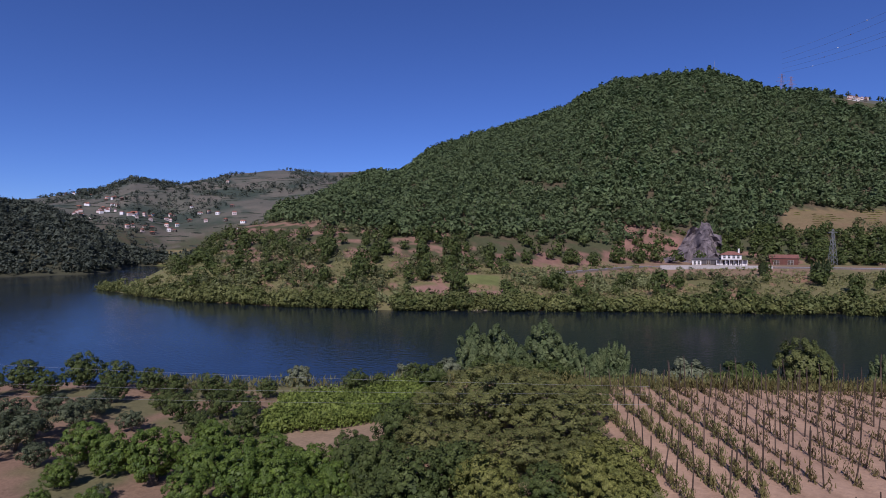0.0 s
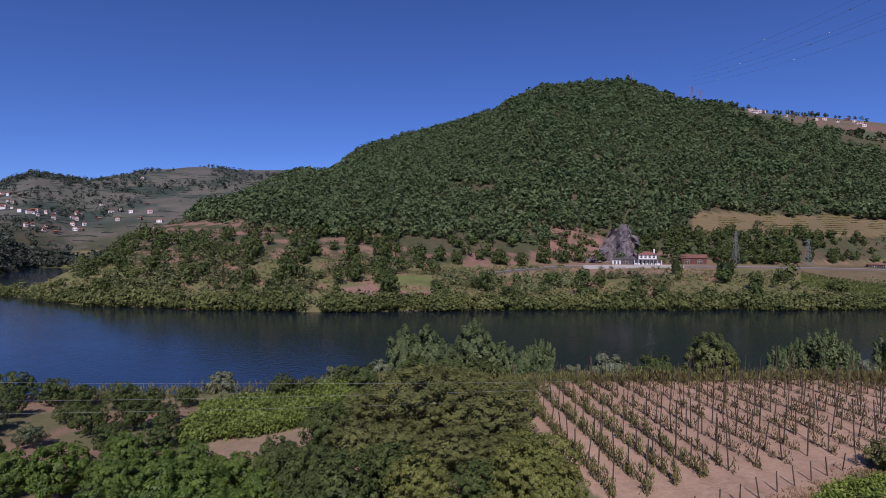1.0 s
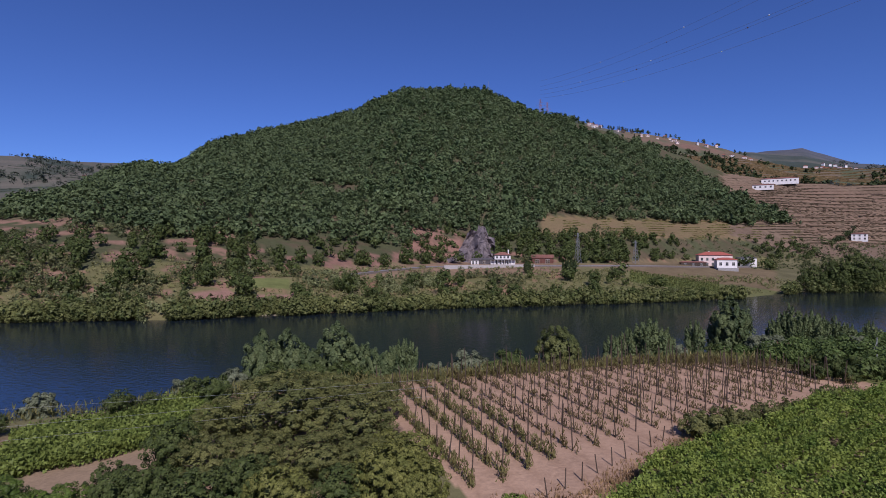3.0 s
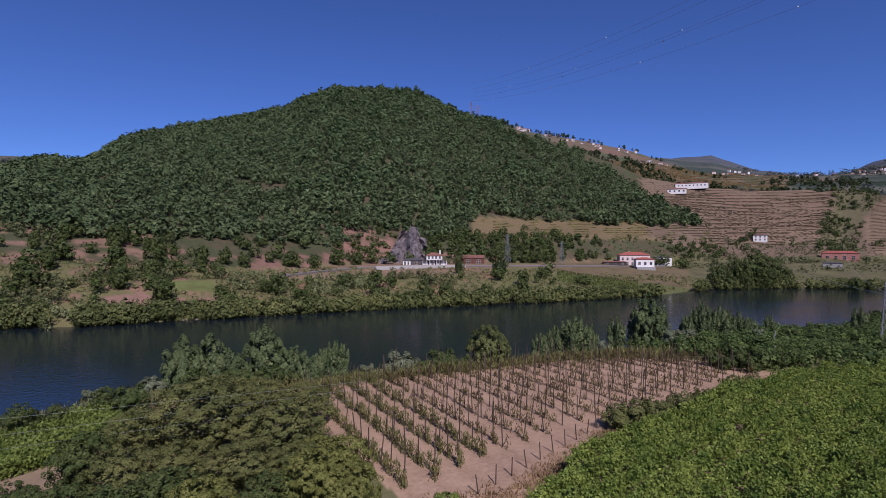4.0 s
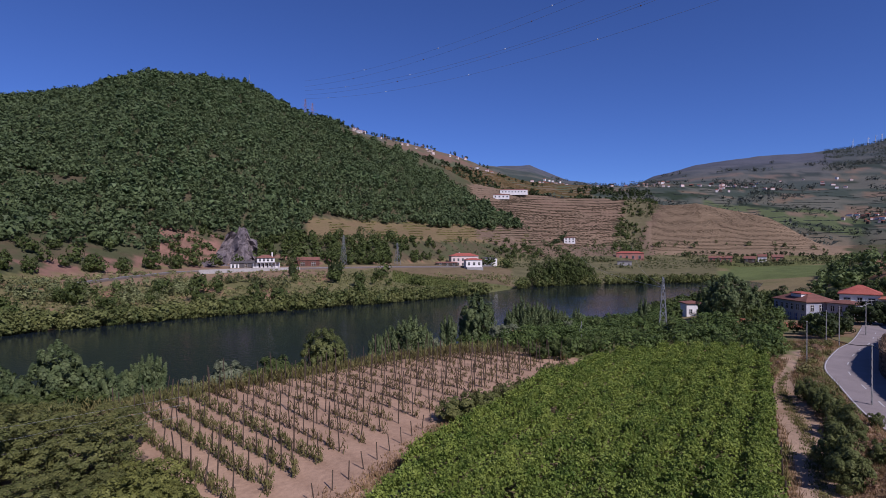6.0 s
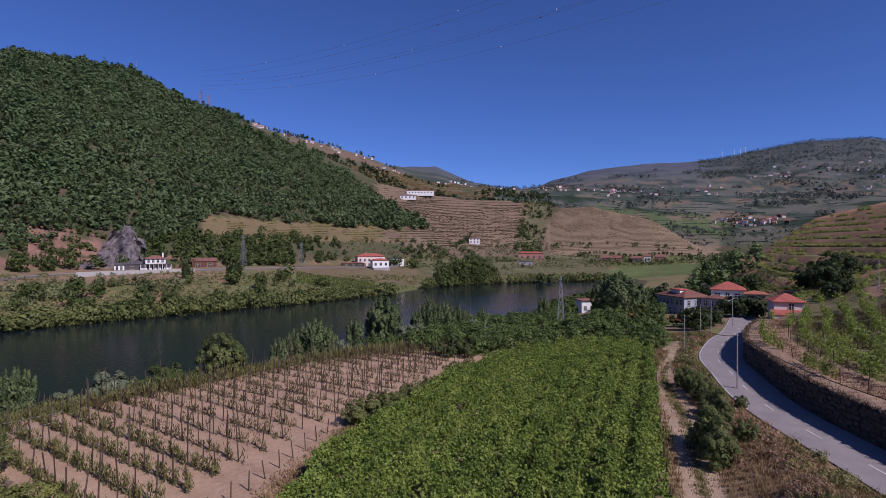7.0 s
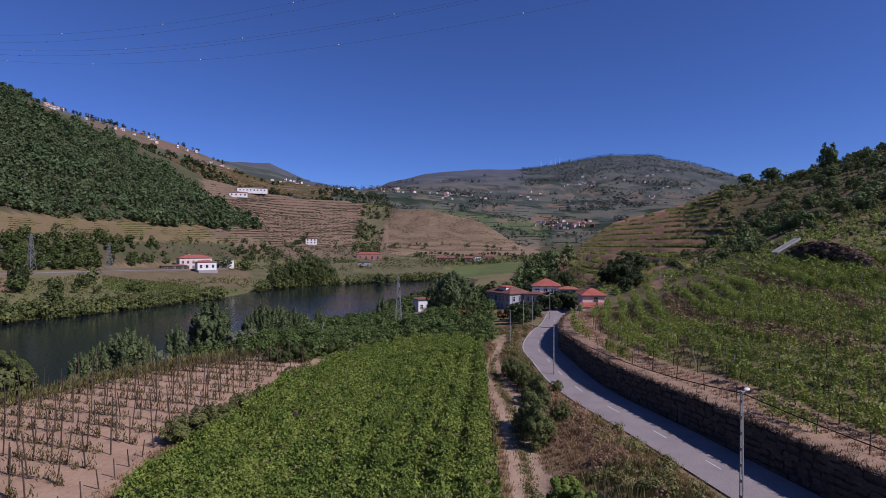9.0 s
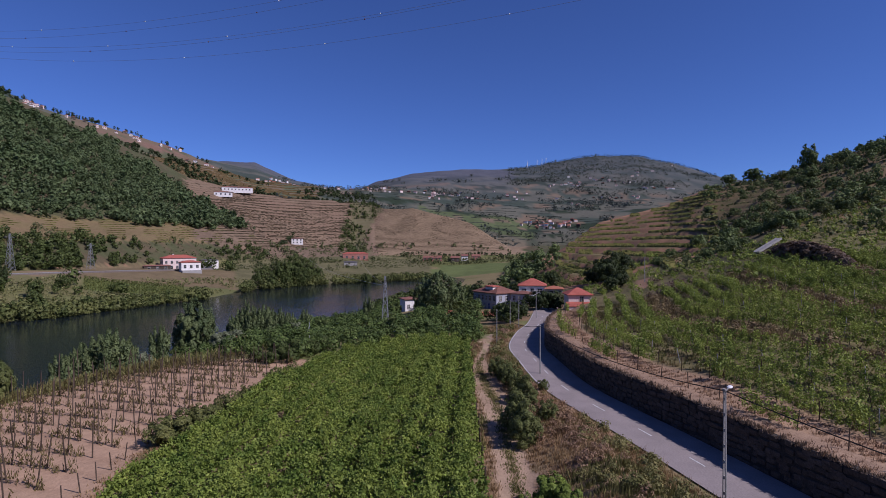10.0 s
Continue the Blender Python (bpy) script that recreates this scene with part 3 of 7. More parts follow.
    slope = near & (s > 3.0) & (b > 60) & (r < 200) & (r > 30)
    col = np.where(slope[:, None], mix(np.broadcast_to(np.array((0.30, 0.20, 0.125)), col.shape), np.array((0.145, 0.125, 0.056)), smooth_between(8.5, 10.5, s + 1.5 * (n2 - 0.5)) * smooth_between(0.1, 0.3, n2)), col)
    right = inside_box(b, r, 83, 118, 180, 480)
    tread = z / 3.6 + 0.06 - np.floor(z / 3.6 + 0.06)
    earth = mix(np.broadcast_to(np.array((0.16, 0.135, 0.06)), col.shape), np.array((0.31, 0.172, 0.10)), np.maximum(smooth_between(0.12, 0.3, tread), 0.7 * smooth_between(0.45, 0.62, n)) * (1 - 0.7 * smooth_between(97, 102, b)))
    col = np.where(right[:, None], earth, col)
    col = lay(np.array((0.13, 0.092, 0.064)) * (0.5 + n2)[:, None], inside_box(b, r, 94.8, 97.6, 124, 142))
    col = lay(np.array((0.27, 0.165, 0.105)), inside_box(b, r, 92.9, 93.9, 138, 158))
    return col


ground_sheet()


def river():
    b = np.arange(0, 360, 3.0)
    x, y = at_bearing(b, 1150.0)
    v = np.vstack([[0, 0, 0], np.stack([x, y, 0 * x], -1)])
    n = len(b)
    f = np.stack([np.zeros(n), (np.arange(n) + 1) % n + 1, np.arange(n) + 1], -1).astype(int)
    tagged(new("water", raw_mesh("water", v, f, WATER)), "calm dark river water reflecting hills and blue sky", "river", kind="structure")


river()


# ---- plants ----
def unit_rows(v):
    return v / (np.linalg.norm(v, axis=1)[:, None] + 1e-9)


def leaf_cloud(n, rx, ry, rz, leaf, rng, cz=0.0, lumps=7, hollow=0.55, long=1.0):
    """Leaves in many small clumps over an uneven crown, with a thin core: corners in rows of three."""
    m = lumps * 4
    boughs = unit_rows(rng.normal(size=(lumps, 3)) + (0, 0, 0.35))
    d = rng.normal(size=(m, 3))
    d[:, 2] = d[:, 2] * 0.9 + 0.3
    d = unit_rows(d)
    swell = 0.8 + 0.2 * np.clip((d @ boughs.T).max(1), 0, 1) ** 4
    centre = d * (swell * rng.uniform(0.8, 1.0, m))[:, None]
    centre[:, 2] = np.where(centre[:, 2] < -0.5, -0.5 + 0.3 * (centre[:, 2] + 0.5), centre[:, 2])
    size = rng.uniform(0.65, 1.25, m) * 1.4 / math.sqrt(m)
    k = rng.integers(0, m, n)
    q = unit_rows(unit_rows(rng.normal(size=(n, 3))) + 0.6 * d[k])
    pos = centre[k] + q * (size[k] * (hollow + (1 - hollow) * rng.random(n) ** 0.5))[:, None]
    nrm = q * 0.85 + d[k] * 0.3 + rng.normal(size=(n, 3)) * 0.24 + np.array((0, 0, 0.22))
    s = leaf * rng.uniform(0.6, 1.3, (n, 1))
    core = rng.random(n) < 0.13
    pos[core] = unit_rows(rng.normal(size=(core.sum(), 3))) * rng.uniform(0.45, 0.68, (core.sum(), 1))
    nrm[core] = pos[core] + rng.normal(size=(core.sum(), 3)) * 0.2
    s[core] *= 2.0
    pos = pos * (0.87 * rx, 0.87 * ry, 0.92 * rz) + np.array((0, 0, cz))
    nrm = unit_rows(nrm)
    t = unit_rows(np.cross(nrm, rng.normal(size=(n, 3))))
    u = np.cross(nrm, t)
    return np.stack([pos - t * s * long * 1.1, pos + t * s * long * 0.5 - u * s * 0.8, pos + t * s * long * 0.5 + u * s * 0.8], 1)


def spire_cloud(n, spires, wide, high, leaf, rng, long=1.3):
    """Leaves in upright pointed plumes, as poplars have."""
    k = rng.integers(0, spires, n)
    a = np.arange(spires) * 2.4 + rng.uniform(-0.4, 0.4, spires)
    out = np.sqrt((np.arange(spires) + 0.3) / spires) * 0.36
    off = np.stack([np.cos(a) * out, np.sin(a) * out], -1) * wide
    top = high * (1.0 - 0.95 * out) * rng.uniform(0.86, 1.04, spires)
    girth = wide * rng.uniform(0.13, 0.2, spires) * (12 / spires) ** 0.4
    u = rng.random(n) ** 0.85
    taper = np.sin(np.pi * np.clip(0.12 + 0.88 * u, 0, 1)) ** 0.7 * (1.15 - 0.55 * u)
    a = rng.uniform(0, 6.283, n)
    rad = girth[k] * taper * (0.55 + 0.45 * rng.random(n) ** 0.5) * (1 + 0.22 * np.sin(u * 17 + k * 2.1 + a))
    out = np.stack([np.cos(a), np.sin(a), 0.35 + 0 * a], -1)
    spread = 0.45 + 0.75 * u
    pos = np.stack([off[k, 0] * spread + np.cos(a) * rad, off[k, 1] * spread + np.sin(a) * rad, 0.05 * high + u * top[k] * 0.97], -1)
    nrm = out + rng.normal(size=(n, 3)) * 0.3
    nrm /= np.linalg.norm(nrm, axis=1)[:, None]
    t = np.cross(nrm, rng.normal(size=(n, 3)) * 0.5 + (0.7, 0.7, 0))
    t /= np.linalg.norm(t, axis=1)[:, None] + 1e-9
    w = np.cross(nrm, t)
    s = leaf * rng.uniform(0.6, 1.3, (n, 1))
    return np.stack([pos - t * s * long, pos + t * s * long * 0.5 - w * s * 0.8, pos + t * s * long * 0.5 + w * s * 0.8], 1)


def quads_mesh(name, quads, mat):
    k = quads.shape[-2]
    q = quads.reshape(-1, k, 3)
    return raw_mesh(name, q.reshape(-1, 3), np.arange(len(q) * k).reshape(-1, k), mat)


def woods(name, label, xs, ys, heights, mat, leaves=34, wide=0.75, seed=1, kinds=8, category="woods", slim=1.0, leaf=0.17):
    """Many far trees as one stand: each an uneven crown of leaf clumps."""
    rng = np.random.default_rng(seed)
    z = land(xs, ys)
    stock = [leaf_cloud(leaves, 0.5 * wide, 0.5 * wide, 0.55 * slim, leaf, rng, cz=0.5, lumps=3 if leaves < 90 else 6, hollow=0.7, long=0.9) for _ in range(kinds)]
    parts = []
    pick = rng.integers(0, kinds, len(xs))
    turn = rng.uniform(0, 6.28, len(xs))
    for k in range(kinds):
        m = pick == k
        if not m.any():
            continue
        c, s = np.cos(turn[m]), np.sin(turn[m])
        q = stock[k].reshape(-1, 3)
        h = heights[m][:, None]
        w = h * rng.uniform(0.8, 1.25, (m.sum(), 1))
        px = (q[:, 0] * c[:, None] - q[:, 1] * s[:, None]) * w + xs[m][:, None]
        py = (q[:, 0] * s[:, None] + q[:, 1] * c[:, None]) * w + ys[m][:, None]
        pz = q[:, 2] * h + z[m][:, None]
        parts.append(np.stack([px, py, pz], -1).reshape(-1, 3, 3))
    return tagged(new(name, quads_mesh(name, np.concatenate(parts), mat)), label, category, kind="stuff")


def scatter(b0, b1, r0, r1, spacing, rng):
    """Places at an uneven spacing over a sector."""
    area = (r1**2 - r0**2) * radians(b1 - b0) / 2
    n = int(area / spacing**2)
    b = rng.uniform(b0, b1, n)
    r = np.sqrt(rng.uniform(r0**2, r1**2, n))
    return b, r


def is_forest(b, r, z):
    """The wooded hillside across the river."""
    el = np.degrees(np.arctan2(z - EYE, r)) + 0.45 * fractal(b * 1.3, r * 0.02, 1.0, 2, 46)
    low = np.interp(b, [-30, -22, -14, -8, -4, 6, 18, 20, 23, 26, 30, 31.5, 40, 54], [3, 2.2, 1.6, 1.0, 0.6, 0.2, -0.4, 1.6, 1.2, 0.0, 1.0, 3.1, 2.3, 1.5])
    high = np.interp(b, [-30, 30, 34, 37.6, 41.7, 45, 48.2, 51, 54], [40, 40, 11.6, 10.6, 9.0, 7.2, 4.6, 3.2, 1.5])
    return (el > low) & (el < high) & (b < 54) & (r < 900)


# ---- across the river: woods, scrub, bank ----
rng = np.random.default_rng(11)


def bare(b, r):
    """Open ground on the far bank: a field, red earth, a stony shore, the farm's vines."""
    return inside_box(b, r, 0.4, 4.8, 230, 249) | inside_box(b, r, -4.8, -0.6, 218, 232) | inside_box(b, r, 1.2, 5.4, 218, 229) | inside_box(b, r, 1.8, 8, 196, 207) | inside_box(b, r, 39, 48, 298, 338)


def sown(b0, b1, r0, r1, spacing, test):
    b, r = scatter(b0, b1, r0, r1, spacing, rng)
    x, y = at_bearing(b, r)
    z = land(x, y)
    keep = test(b, r, z, x, y)
    return x[keep], y[keep]


RIDGE = np.array(MAIN_RIDGE, float)
x, y = sown(-30, 54.5, 280, 920, 4.7, lambda b, r, z, x, y: is_forest(b, r, z) & (r < np.interp(b, RIDGE[:, 0], RIDGE[:, 1]) + 14) & (fractal(x, y, 22, 2, 77) > -0.62))
woods("hillside_forest", "dense green pine and oak forest covering the steep hillside", x, y, rng.uniform(5.0, 9.5, len(x)), LEAF_FOREST, leaves=42, seed=2, wide=1.0, leaf=0.14)
x, y = sown(12, 53, 420, 900, 11, lambda b, r, z, x, y: is_forest(b, r, z) & (fractal(x, y, 60, 2, 78) > 0.0))
woods("tall_pines", "taller pale green pines standing out of the forest", x, y, rng.uniform(9, 13, len(x)), LEAF_PINE, leaves=40, wide=0.5, seed=3)
x, y = sown(-33.5, 72, 204, 470, 2.9, lambda b, r, z, x, y: (z > 0.6) & ~bare(b, r) & (r < np.interp(b, [-33, -10, 5, 19, 38, 50, 56, 60, 72], [360, 290, 275, 312, 322, 372, 400, 425, 470])) & (fractal(x, y, 18, 2, 79) > np.where(b > 38, -0.3, -0.45)))
woods("bank_reeds", "rough olive-green grass, reeds and brambles on the bank", x, y, rng.uniform(0.7, 2.0, len(x)), LEAF_REED, leaves=22, wide=1.6, seed=31, category="reeds", leaf=0.19)
# scrub and small trees between bank and forest
x, y = sown(-28.5, 39, 205, 480, 4.4, lambda b, r, z, x, y: ~is_forest(b, r, z) & ~bare(b, r) & (z > 2) & (fractal(x, y, 24, 3, 51) > np.where(b < 5, 0.1, 0.34)) & (np.abs(r - np.interp(b, [5, 19, 29, 38], [252, 314, 326, 341])) > np.where(b > 9, 12, -1)))
woods("bank_scrub", "dusty green scrub and small trees on the slope", x, y, 2.0 + 4.2 * rng.random(len(x)) ** 2, LEAF_SCRUB, leaves=84, wide=1.1, seed=4, leaf=0.09, category="scrub")
x, y = sown(-28, 60, 200, 430, 10, lambda b, r, z, x, y: ~is_forest(b, r, z) & ~bare(b, r) & (z > 1.5) & (z < 30) & (fractal(x, y, 45, 3, 52) > np.where(b < 4, -0.3, np.where(b < 38, 0.25, 0.15))) & (np.abs(r - np.interp(b, [5, 19, 29, 38, 46], [252, 314, 326, 341, 400])) > np.where(b > 9, 13, -1)))
woods("bank_trees", "dark green broadleaf trees scattered above the bank", x, y, rng.uniform(4, 9, len(x)), LEAF_DARKGREEN, leaves=170, wide=1.0, seed=5, leaf=0.08)
# the hedge of trees along the water's edge
b = rng.uniform(-34, 72, 1500)
shore = np.array(FAR_SHORE, float)
r = np.interp(b, shore[:, 0], shore[:, 1]) + rng.uniform(1.5, 9, 1500) + np.where(b < -28, 6, 0)
gap = fractal(b * 3, b * 0, 8, 2, 61) > np.where(b > 40, -0.38, -0.55)
x, y = at_bearing(b[gap], r[gap])
woods("shore_trees", "bushy willows and alders overhanging the river's edge", x, y, np.where(np.degrees(np.arctan2(x, y)) < -27, 0.75, 1.0) * rng.uniform(2.2, 7.0, len(x)), LEAF_BANK, leaves=130, wide=1.05, seed=6, leaf=0.08)
b = rng.uniform(-34, -20, 260)
r = np.interp(b, shore[:, 0], shore[:, 1]) + 2 + 45 * rng.random(260) ** 1.3
x, y = at_bearing(b, r)
ok = (land(x, y) > 0.3) & (fractal(x, y, 20, 2, 69) > -0.25)
woods("headland_bushes", "green bushes and small trees on the low headland", x[ok], y[ok], rng.uniform(1.6, 4.5, ok.sum()), LEAF_BANK, leaves=70, wide=1.15, seed=42, category="bushes", leaf=0.13)
x, y = sown(26, 55, 350, 540, 5.5, lambda b, r, z, x, y: (z > 13.0) & (z < 31 - 0.3 * np.clip(b - 46, 0, 9)) & (fractal(x, y, 40, 2, 55) > np.where(b > 43, -0.2, -0.45)) & ~inside_box(b, r, 45, 51, 390, 440))
woods("railway_trees", "dark green trees behind the railway bank", x, y, rng.uniform(4, 9, len(x)) * np.interp(np.degrees(np.arctan2(x, y)), [38, 44], [1.0, 0.6]), LEAF_DARKGREEN, leaves=110, wide=0.8, seed=8, leaf=0.095)
x, y = sown(54, 83, 400, 700, 6.5, lambda b, r, z, x, y: (z > 6) & (z < 28) & (fractal(x, y, 35, 2, 57) > 0.0) & ~inside_box(b, r, 72, 83, 440, 540))
woods("valley_trees", "orchard trees and hedges on the valley floor", x, y, 1.5 + 4 * rng.random(len(x)) ** 2, LEAF_SCRUB, leaves=44, wide=1.1, seed=9, leaf=0.15)
x, y = sown(43, 62, 415, 600, 5.0, lambda b, r, z, x, y: (z > 10) & (z < 30) & (fractal(x, y, 26, 2, 68) > -0.25) & ~inside_box(b, r, 45, 51, 390, 440))
woods("slope_scrub", "dry olive scrub on the slope behind the farm", x, y, 0.8 + 2.4 * rng.random(len(x)) ** 2, LEAF_SCRUB, leaves=18, wide=1.5, seed=40, category="scrub", leaf=0.2)
x, y = sown(62, 67.5, 560, 830, 6.5, lambda b, r, z, x, y: (fractal(x, y, 40, 2, 58) > np.where(z > 62, -0.6, 0.12)) & (z > 18) & (b > 62.2 + 0.018 * (z - 25)) & (b < 65.2 + 0.022 * (z - 25)))
woods("gully_trees", "dark trees filling the gully between brown terraces", x, y, rng.uniform(3.5, 6.5, len(x)), LEAF_DARKGREEN, leaves=40, wide=0.95, seed=10, leaf=0.14)
x, y = sown(28, 66, 860, 1520, 15, lambda b, r, z, x, y: ~inside_box(b, r, 35, 50.5, 1330, 1488) & (fractal(x, y, 90, 3, 59) > np.where(z > np.interp(b, [30, 46, 66], [335, 245, 185]), -0.6, np.where(b < 44, -0.15, 0.12))))
woods("ridge_trees", "dark trees along the ridge below the hilltop village", x, y, rng.uniform(6, 12, len(x)), LEAF_DARK, leaves=22, wide=0.8, seed=12, leaf=0.2)
x, y = sown(-42, 20, 640, 2100, 21, lambda b, r, z, x, y: (z > 3) & ~is_forest(b, r, z) & (fractal(x, y, 150, 3, 60) > np.where(r < 800, -0.7, 0.0)))
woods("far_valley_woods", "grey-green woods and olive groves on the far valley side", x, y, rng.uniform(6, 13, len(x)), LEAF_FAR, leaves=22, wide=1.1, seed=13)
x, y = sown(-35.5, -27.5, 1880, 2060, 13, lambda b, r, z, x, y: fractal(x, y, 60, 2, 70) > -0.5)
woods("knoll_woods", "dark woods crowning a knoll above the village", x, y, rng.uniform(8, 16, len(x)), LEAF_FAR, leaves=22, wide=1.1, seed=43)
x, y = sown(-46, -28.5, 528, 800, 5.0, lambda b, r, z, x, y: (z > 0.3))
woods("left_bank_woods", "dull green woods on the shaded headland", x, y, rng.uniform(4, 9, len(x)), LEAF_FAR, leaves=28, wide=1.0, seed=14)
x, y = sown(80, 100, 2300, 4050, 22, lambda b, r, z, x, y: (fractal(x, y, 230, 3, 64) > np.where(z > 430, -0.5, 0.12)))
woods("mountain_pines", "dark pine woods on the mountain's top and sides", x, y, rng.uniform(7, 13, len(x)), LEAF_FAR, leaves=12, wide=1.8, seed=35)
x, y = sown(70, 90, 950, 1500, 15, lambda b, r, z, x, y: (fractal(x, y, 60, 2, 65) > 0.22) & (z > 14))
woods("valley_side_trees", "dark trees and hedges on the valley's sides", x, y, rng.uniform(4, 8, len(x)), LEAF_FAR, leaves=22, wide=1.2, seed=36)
x, y = sown(79.3, 85, 285, 440, 8.5, lambda b, r, z, x, y: (fractal(x, y, 30, 2, 66) > np.where(b < 83.5, -0.4, 0.2)) & (z > 3))
woods("hill_foot_trees", "dark round trees at the foot of the terraced hill", x, y, rng.uniform(3.5, 8.5, len(x)), LEAF_HILLTREE, leaves=120, wide=1.05, seed=37, leaf=0.11)
x, y = sown(-28, 21, 203, 340, 2.6, lambda b, r, z, x, y: ((b < -9.5) & (fractal(x, y, 34, 2, 80) > 0.3) & (z > 2) & (z < 22) | inside_box(b, r, -9, -4.6, 203, 226) | inside_box(b, r, 5.4, 11.6, 236, 262) | inside_box(b, r, 13.5, 20, 236, 272)) & (fractal(x, y, 14, 2, 67) > -0.3))
woods("reed_bed", "tall pale green cane and reeds on the far bank", x, y, rng.uniform(2.4, 4.6, len(x)), LEAF_CANE, leaves=40, wide=0.75, seed=38, category="reeds", leaf=0.12)
r0 = np.arange(301, 336, 2.4)
b = np.concatenate([np.arange(39.6, 47.5, 0.2) for _ in r0])
r = np.repeat(r0, len(b) // len(r0))
x, y = at_bearing(b + rng.normal(size=len(b)) * 0.03, r + rng.normal(size=len(b)) * 0.2)
woods("farm_vines", "green vine rows in a level plot below the farm", x, y, rng.uniform(0.8, 1.3, len(x)), LEAF_PLAIN, leaves=22, wide=1.2, seed=39, category="vines", leaf=0.2)
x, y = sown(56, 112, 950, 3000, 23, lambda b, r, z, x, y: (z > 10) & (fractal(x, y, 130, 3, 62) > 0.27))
woods("far_hill_woods", "patches of haze-greyed woodland on the distant hills", x, y, rng.uniform(8, 16, len(x)), LEAF_HAZE, leaves=18, wide=1.5, seed=15)


x, y = sown(49, 83, 330, 640, 4.0, lambda b, r, z, x, y: (z > 5) & (z < 20) & (fractal(x, y, 30, 2, 71) > -0.2) & ~inside_box(b, r, 72, 82, 440, 545))
woods("valley_grass", "rough olive grass and low scrub on the valley floor", x, y, rng.uniform(0.5, 1.5, len(x)), LEAF_SCRUB, leaves=12, wide=2.2, seed=49, category="scrub", leaf=0.3)
x, y = sown(62, 67.5, 560, 840, 4.6, lambda b, r, z, x, y: (z > 16) & (fractal(x, y, 20, 2, 72) > -0.2) & (b > 62.0 + 0.018 * (z - 25)) & (b < 65.2 + 0.022 * (z - 25)))
woods("gully_scrub", "olive scrub and vines in the gully", x, y, rng.uniform(0.9, 2.8, len(x)), LEAF_SCRUB, leaves=20, wide=1.4, seed=50, category="scrub", leaf=0.2)
b = np.arange(69.6, 79.2, 0.33)
x, y = at_bearing(b + rng.normal(size=len(b)) * 0.05, 640 + 6 * np.sin(b))
woods("roadside_olives", "row of round dark olive trees along the valley road", x, y, rng.uniform(3.0, 4.6, len(x)), LEAF_DARK, leaves=80, wide=1.0, seed=33, category="trees", leaf=0.13)
b = np.linspace(56.2, 57.6, 14)
x, y = at_bearing(b, np.linspace(560, 640, 14))
woods("lane_trees", "short line of dark trees along a farm lane", x, y, rng.uniform(3.5, 5.5, len(x)), LEAF_DARK, leaves=70, wide=0.9, seed=34, category="trees", leaf=0.13)


def contour_rows(name, label, b0, b1, levels, rmin, rmax, mat, step=0.12, high=1.0, per=3, leaf=0.7, seed=1, gaps=-0.55, sway=1.2, set_back=(0,), tilt=0.0):
    """Vine rows that follow the slope's contours."""
    g = np.random.default_rng(seed)
    bs = np.arange(b0, b1, step)
    rr = np.linspace(rmin, rmax, 160)
    B, R = np.meshgrid(bs, rr, indexing="ij")
    X, Y = at_bearing(B, R)
    Z = land(X.ravel(), Y.ravel(), rough=False).reshape(B.shape) + sway * fractal(X, Y, 70, 2, 88)
    quads = []
    for z in levels:
        above = Z > z
        k = above.argmax(1)
        ok = above.any(1) & (k > 0)
        for j in range(per):
            r = rr[k] - (np.take_along_axis(Z, k[:, None], 1)[:, 0] - z) / np.maximum((np.take_along_axis(Z, k[:, None], 1) - np.take_along_axis(Z, np.maximum(k - 1, 0)[:, None], 1))[:, 0], 0.05) * (rr[1] - rr[0]) + g.uniform(-0.4, 0.4, len(bs)) + set_back[j % len(set_back)]
            m = ok & (fractal(bs * 5, bs * 0 + z, 6, 2, seed) > gaps)
            px, py = at_bearing(bs[m] + g.uniform(-step, step, m.sum()) * 0.6, r[m])
            pz = land(px, py) + g.uniform(0.2, high, m.sum())
            n = m.sum()
            c = np.stack([px, py, pz], -1)
            d = at_bearing(bs[m] + 90, 1.0)
            t = np.stack([d[0], d[1], 0 * pz], -1) * (leaf * g.uniform(1.0, 2.2, (n, 1)))
            u = np.stack([g.normal(size=n) * 0.15, g.normal(size=n) * 0.15, np.full(n, high * 0.6)], -1)
            d = at_bearing(bs[m], 1.0)
            u = u + np.stack([d[0], d[1], 0 * pz], -1) * (tilt * g.uniform(0.4, 1.6, (n, 1)))
            quads.append(np.stack([c - t - u, c + t - u, c + t + u, c - t + u], 1))
    tagged(new(name, quads_mesh(name, np.concatenate(quads), mat)), label, "vines", kind="stuff")


contour_rows("terrace_vines", "rows of dull vines along brown hillside terraces", 47, 63.4, np.arange(26, 112, 2.3), 540, 880, LEAF_TERRACE, seed=21, leaf=1.1, per=2, high=0.4, gaps=-0.8)
contour_rows("terrace_vines", "faint vine rows on the tan hillside", 66.0, 79.8, np.arange(20, 82, 1.5), 570, 830, LEAF_TERRACE, seed=22, leaf=0.7, high=0.2, per=2, gaps=-0.7)
contour_rows("slope_vines", "thin vine rows on the field below the forest", 31, 54, np.arange(30, 49, 1.5), 380, 560, LEAF_TERRACE_GREEN, seed=23, high=0.3, leaf=0.5, per=2, gaps=-0.05)
contour_rows("hill_vines", "green and yellow vines on stone terraces", 85, 100, 3.6 * (np.arange(4, 19) + 0.8), 185, 440, LEAF_TERRACE_GREEN, step=0.06, seed=24, high=0.9, leaf=0.34, per=10, gaps=-0.3, sway=0.0, set_back=(-3.5, -3.5, -7, -7, -10.5, -10.5, -14, -14, -17.5, -17.5), tilt=0.5)
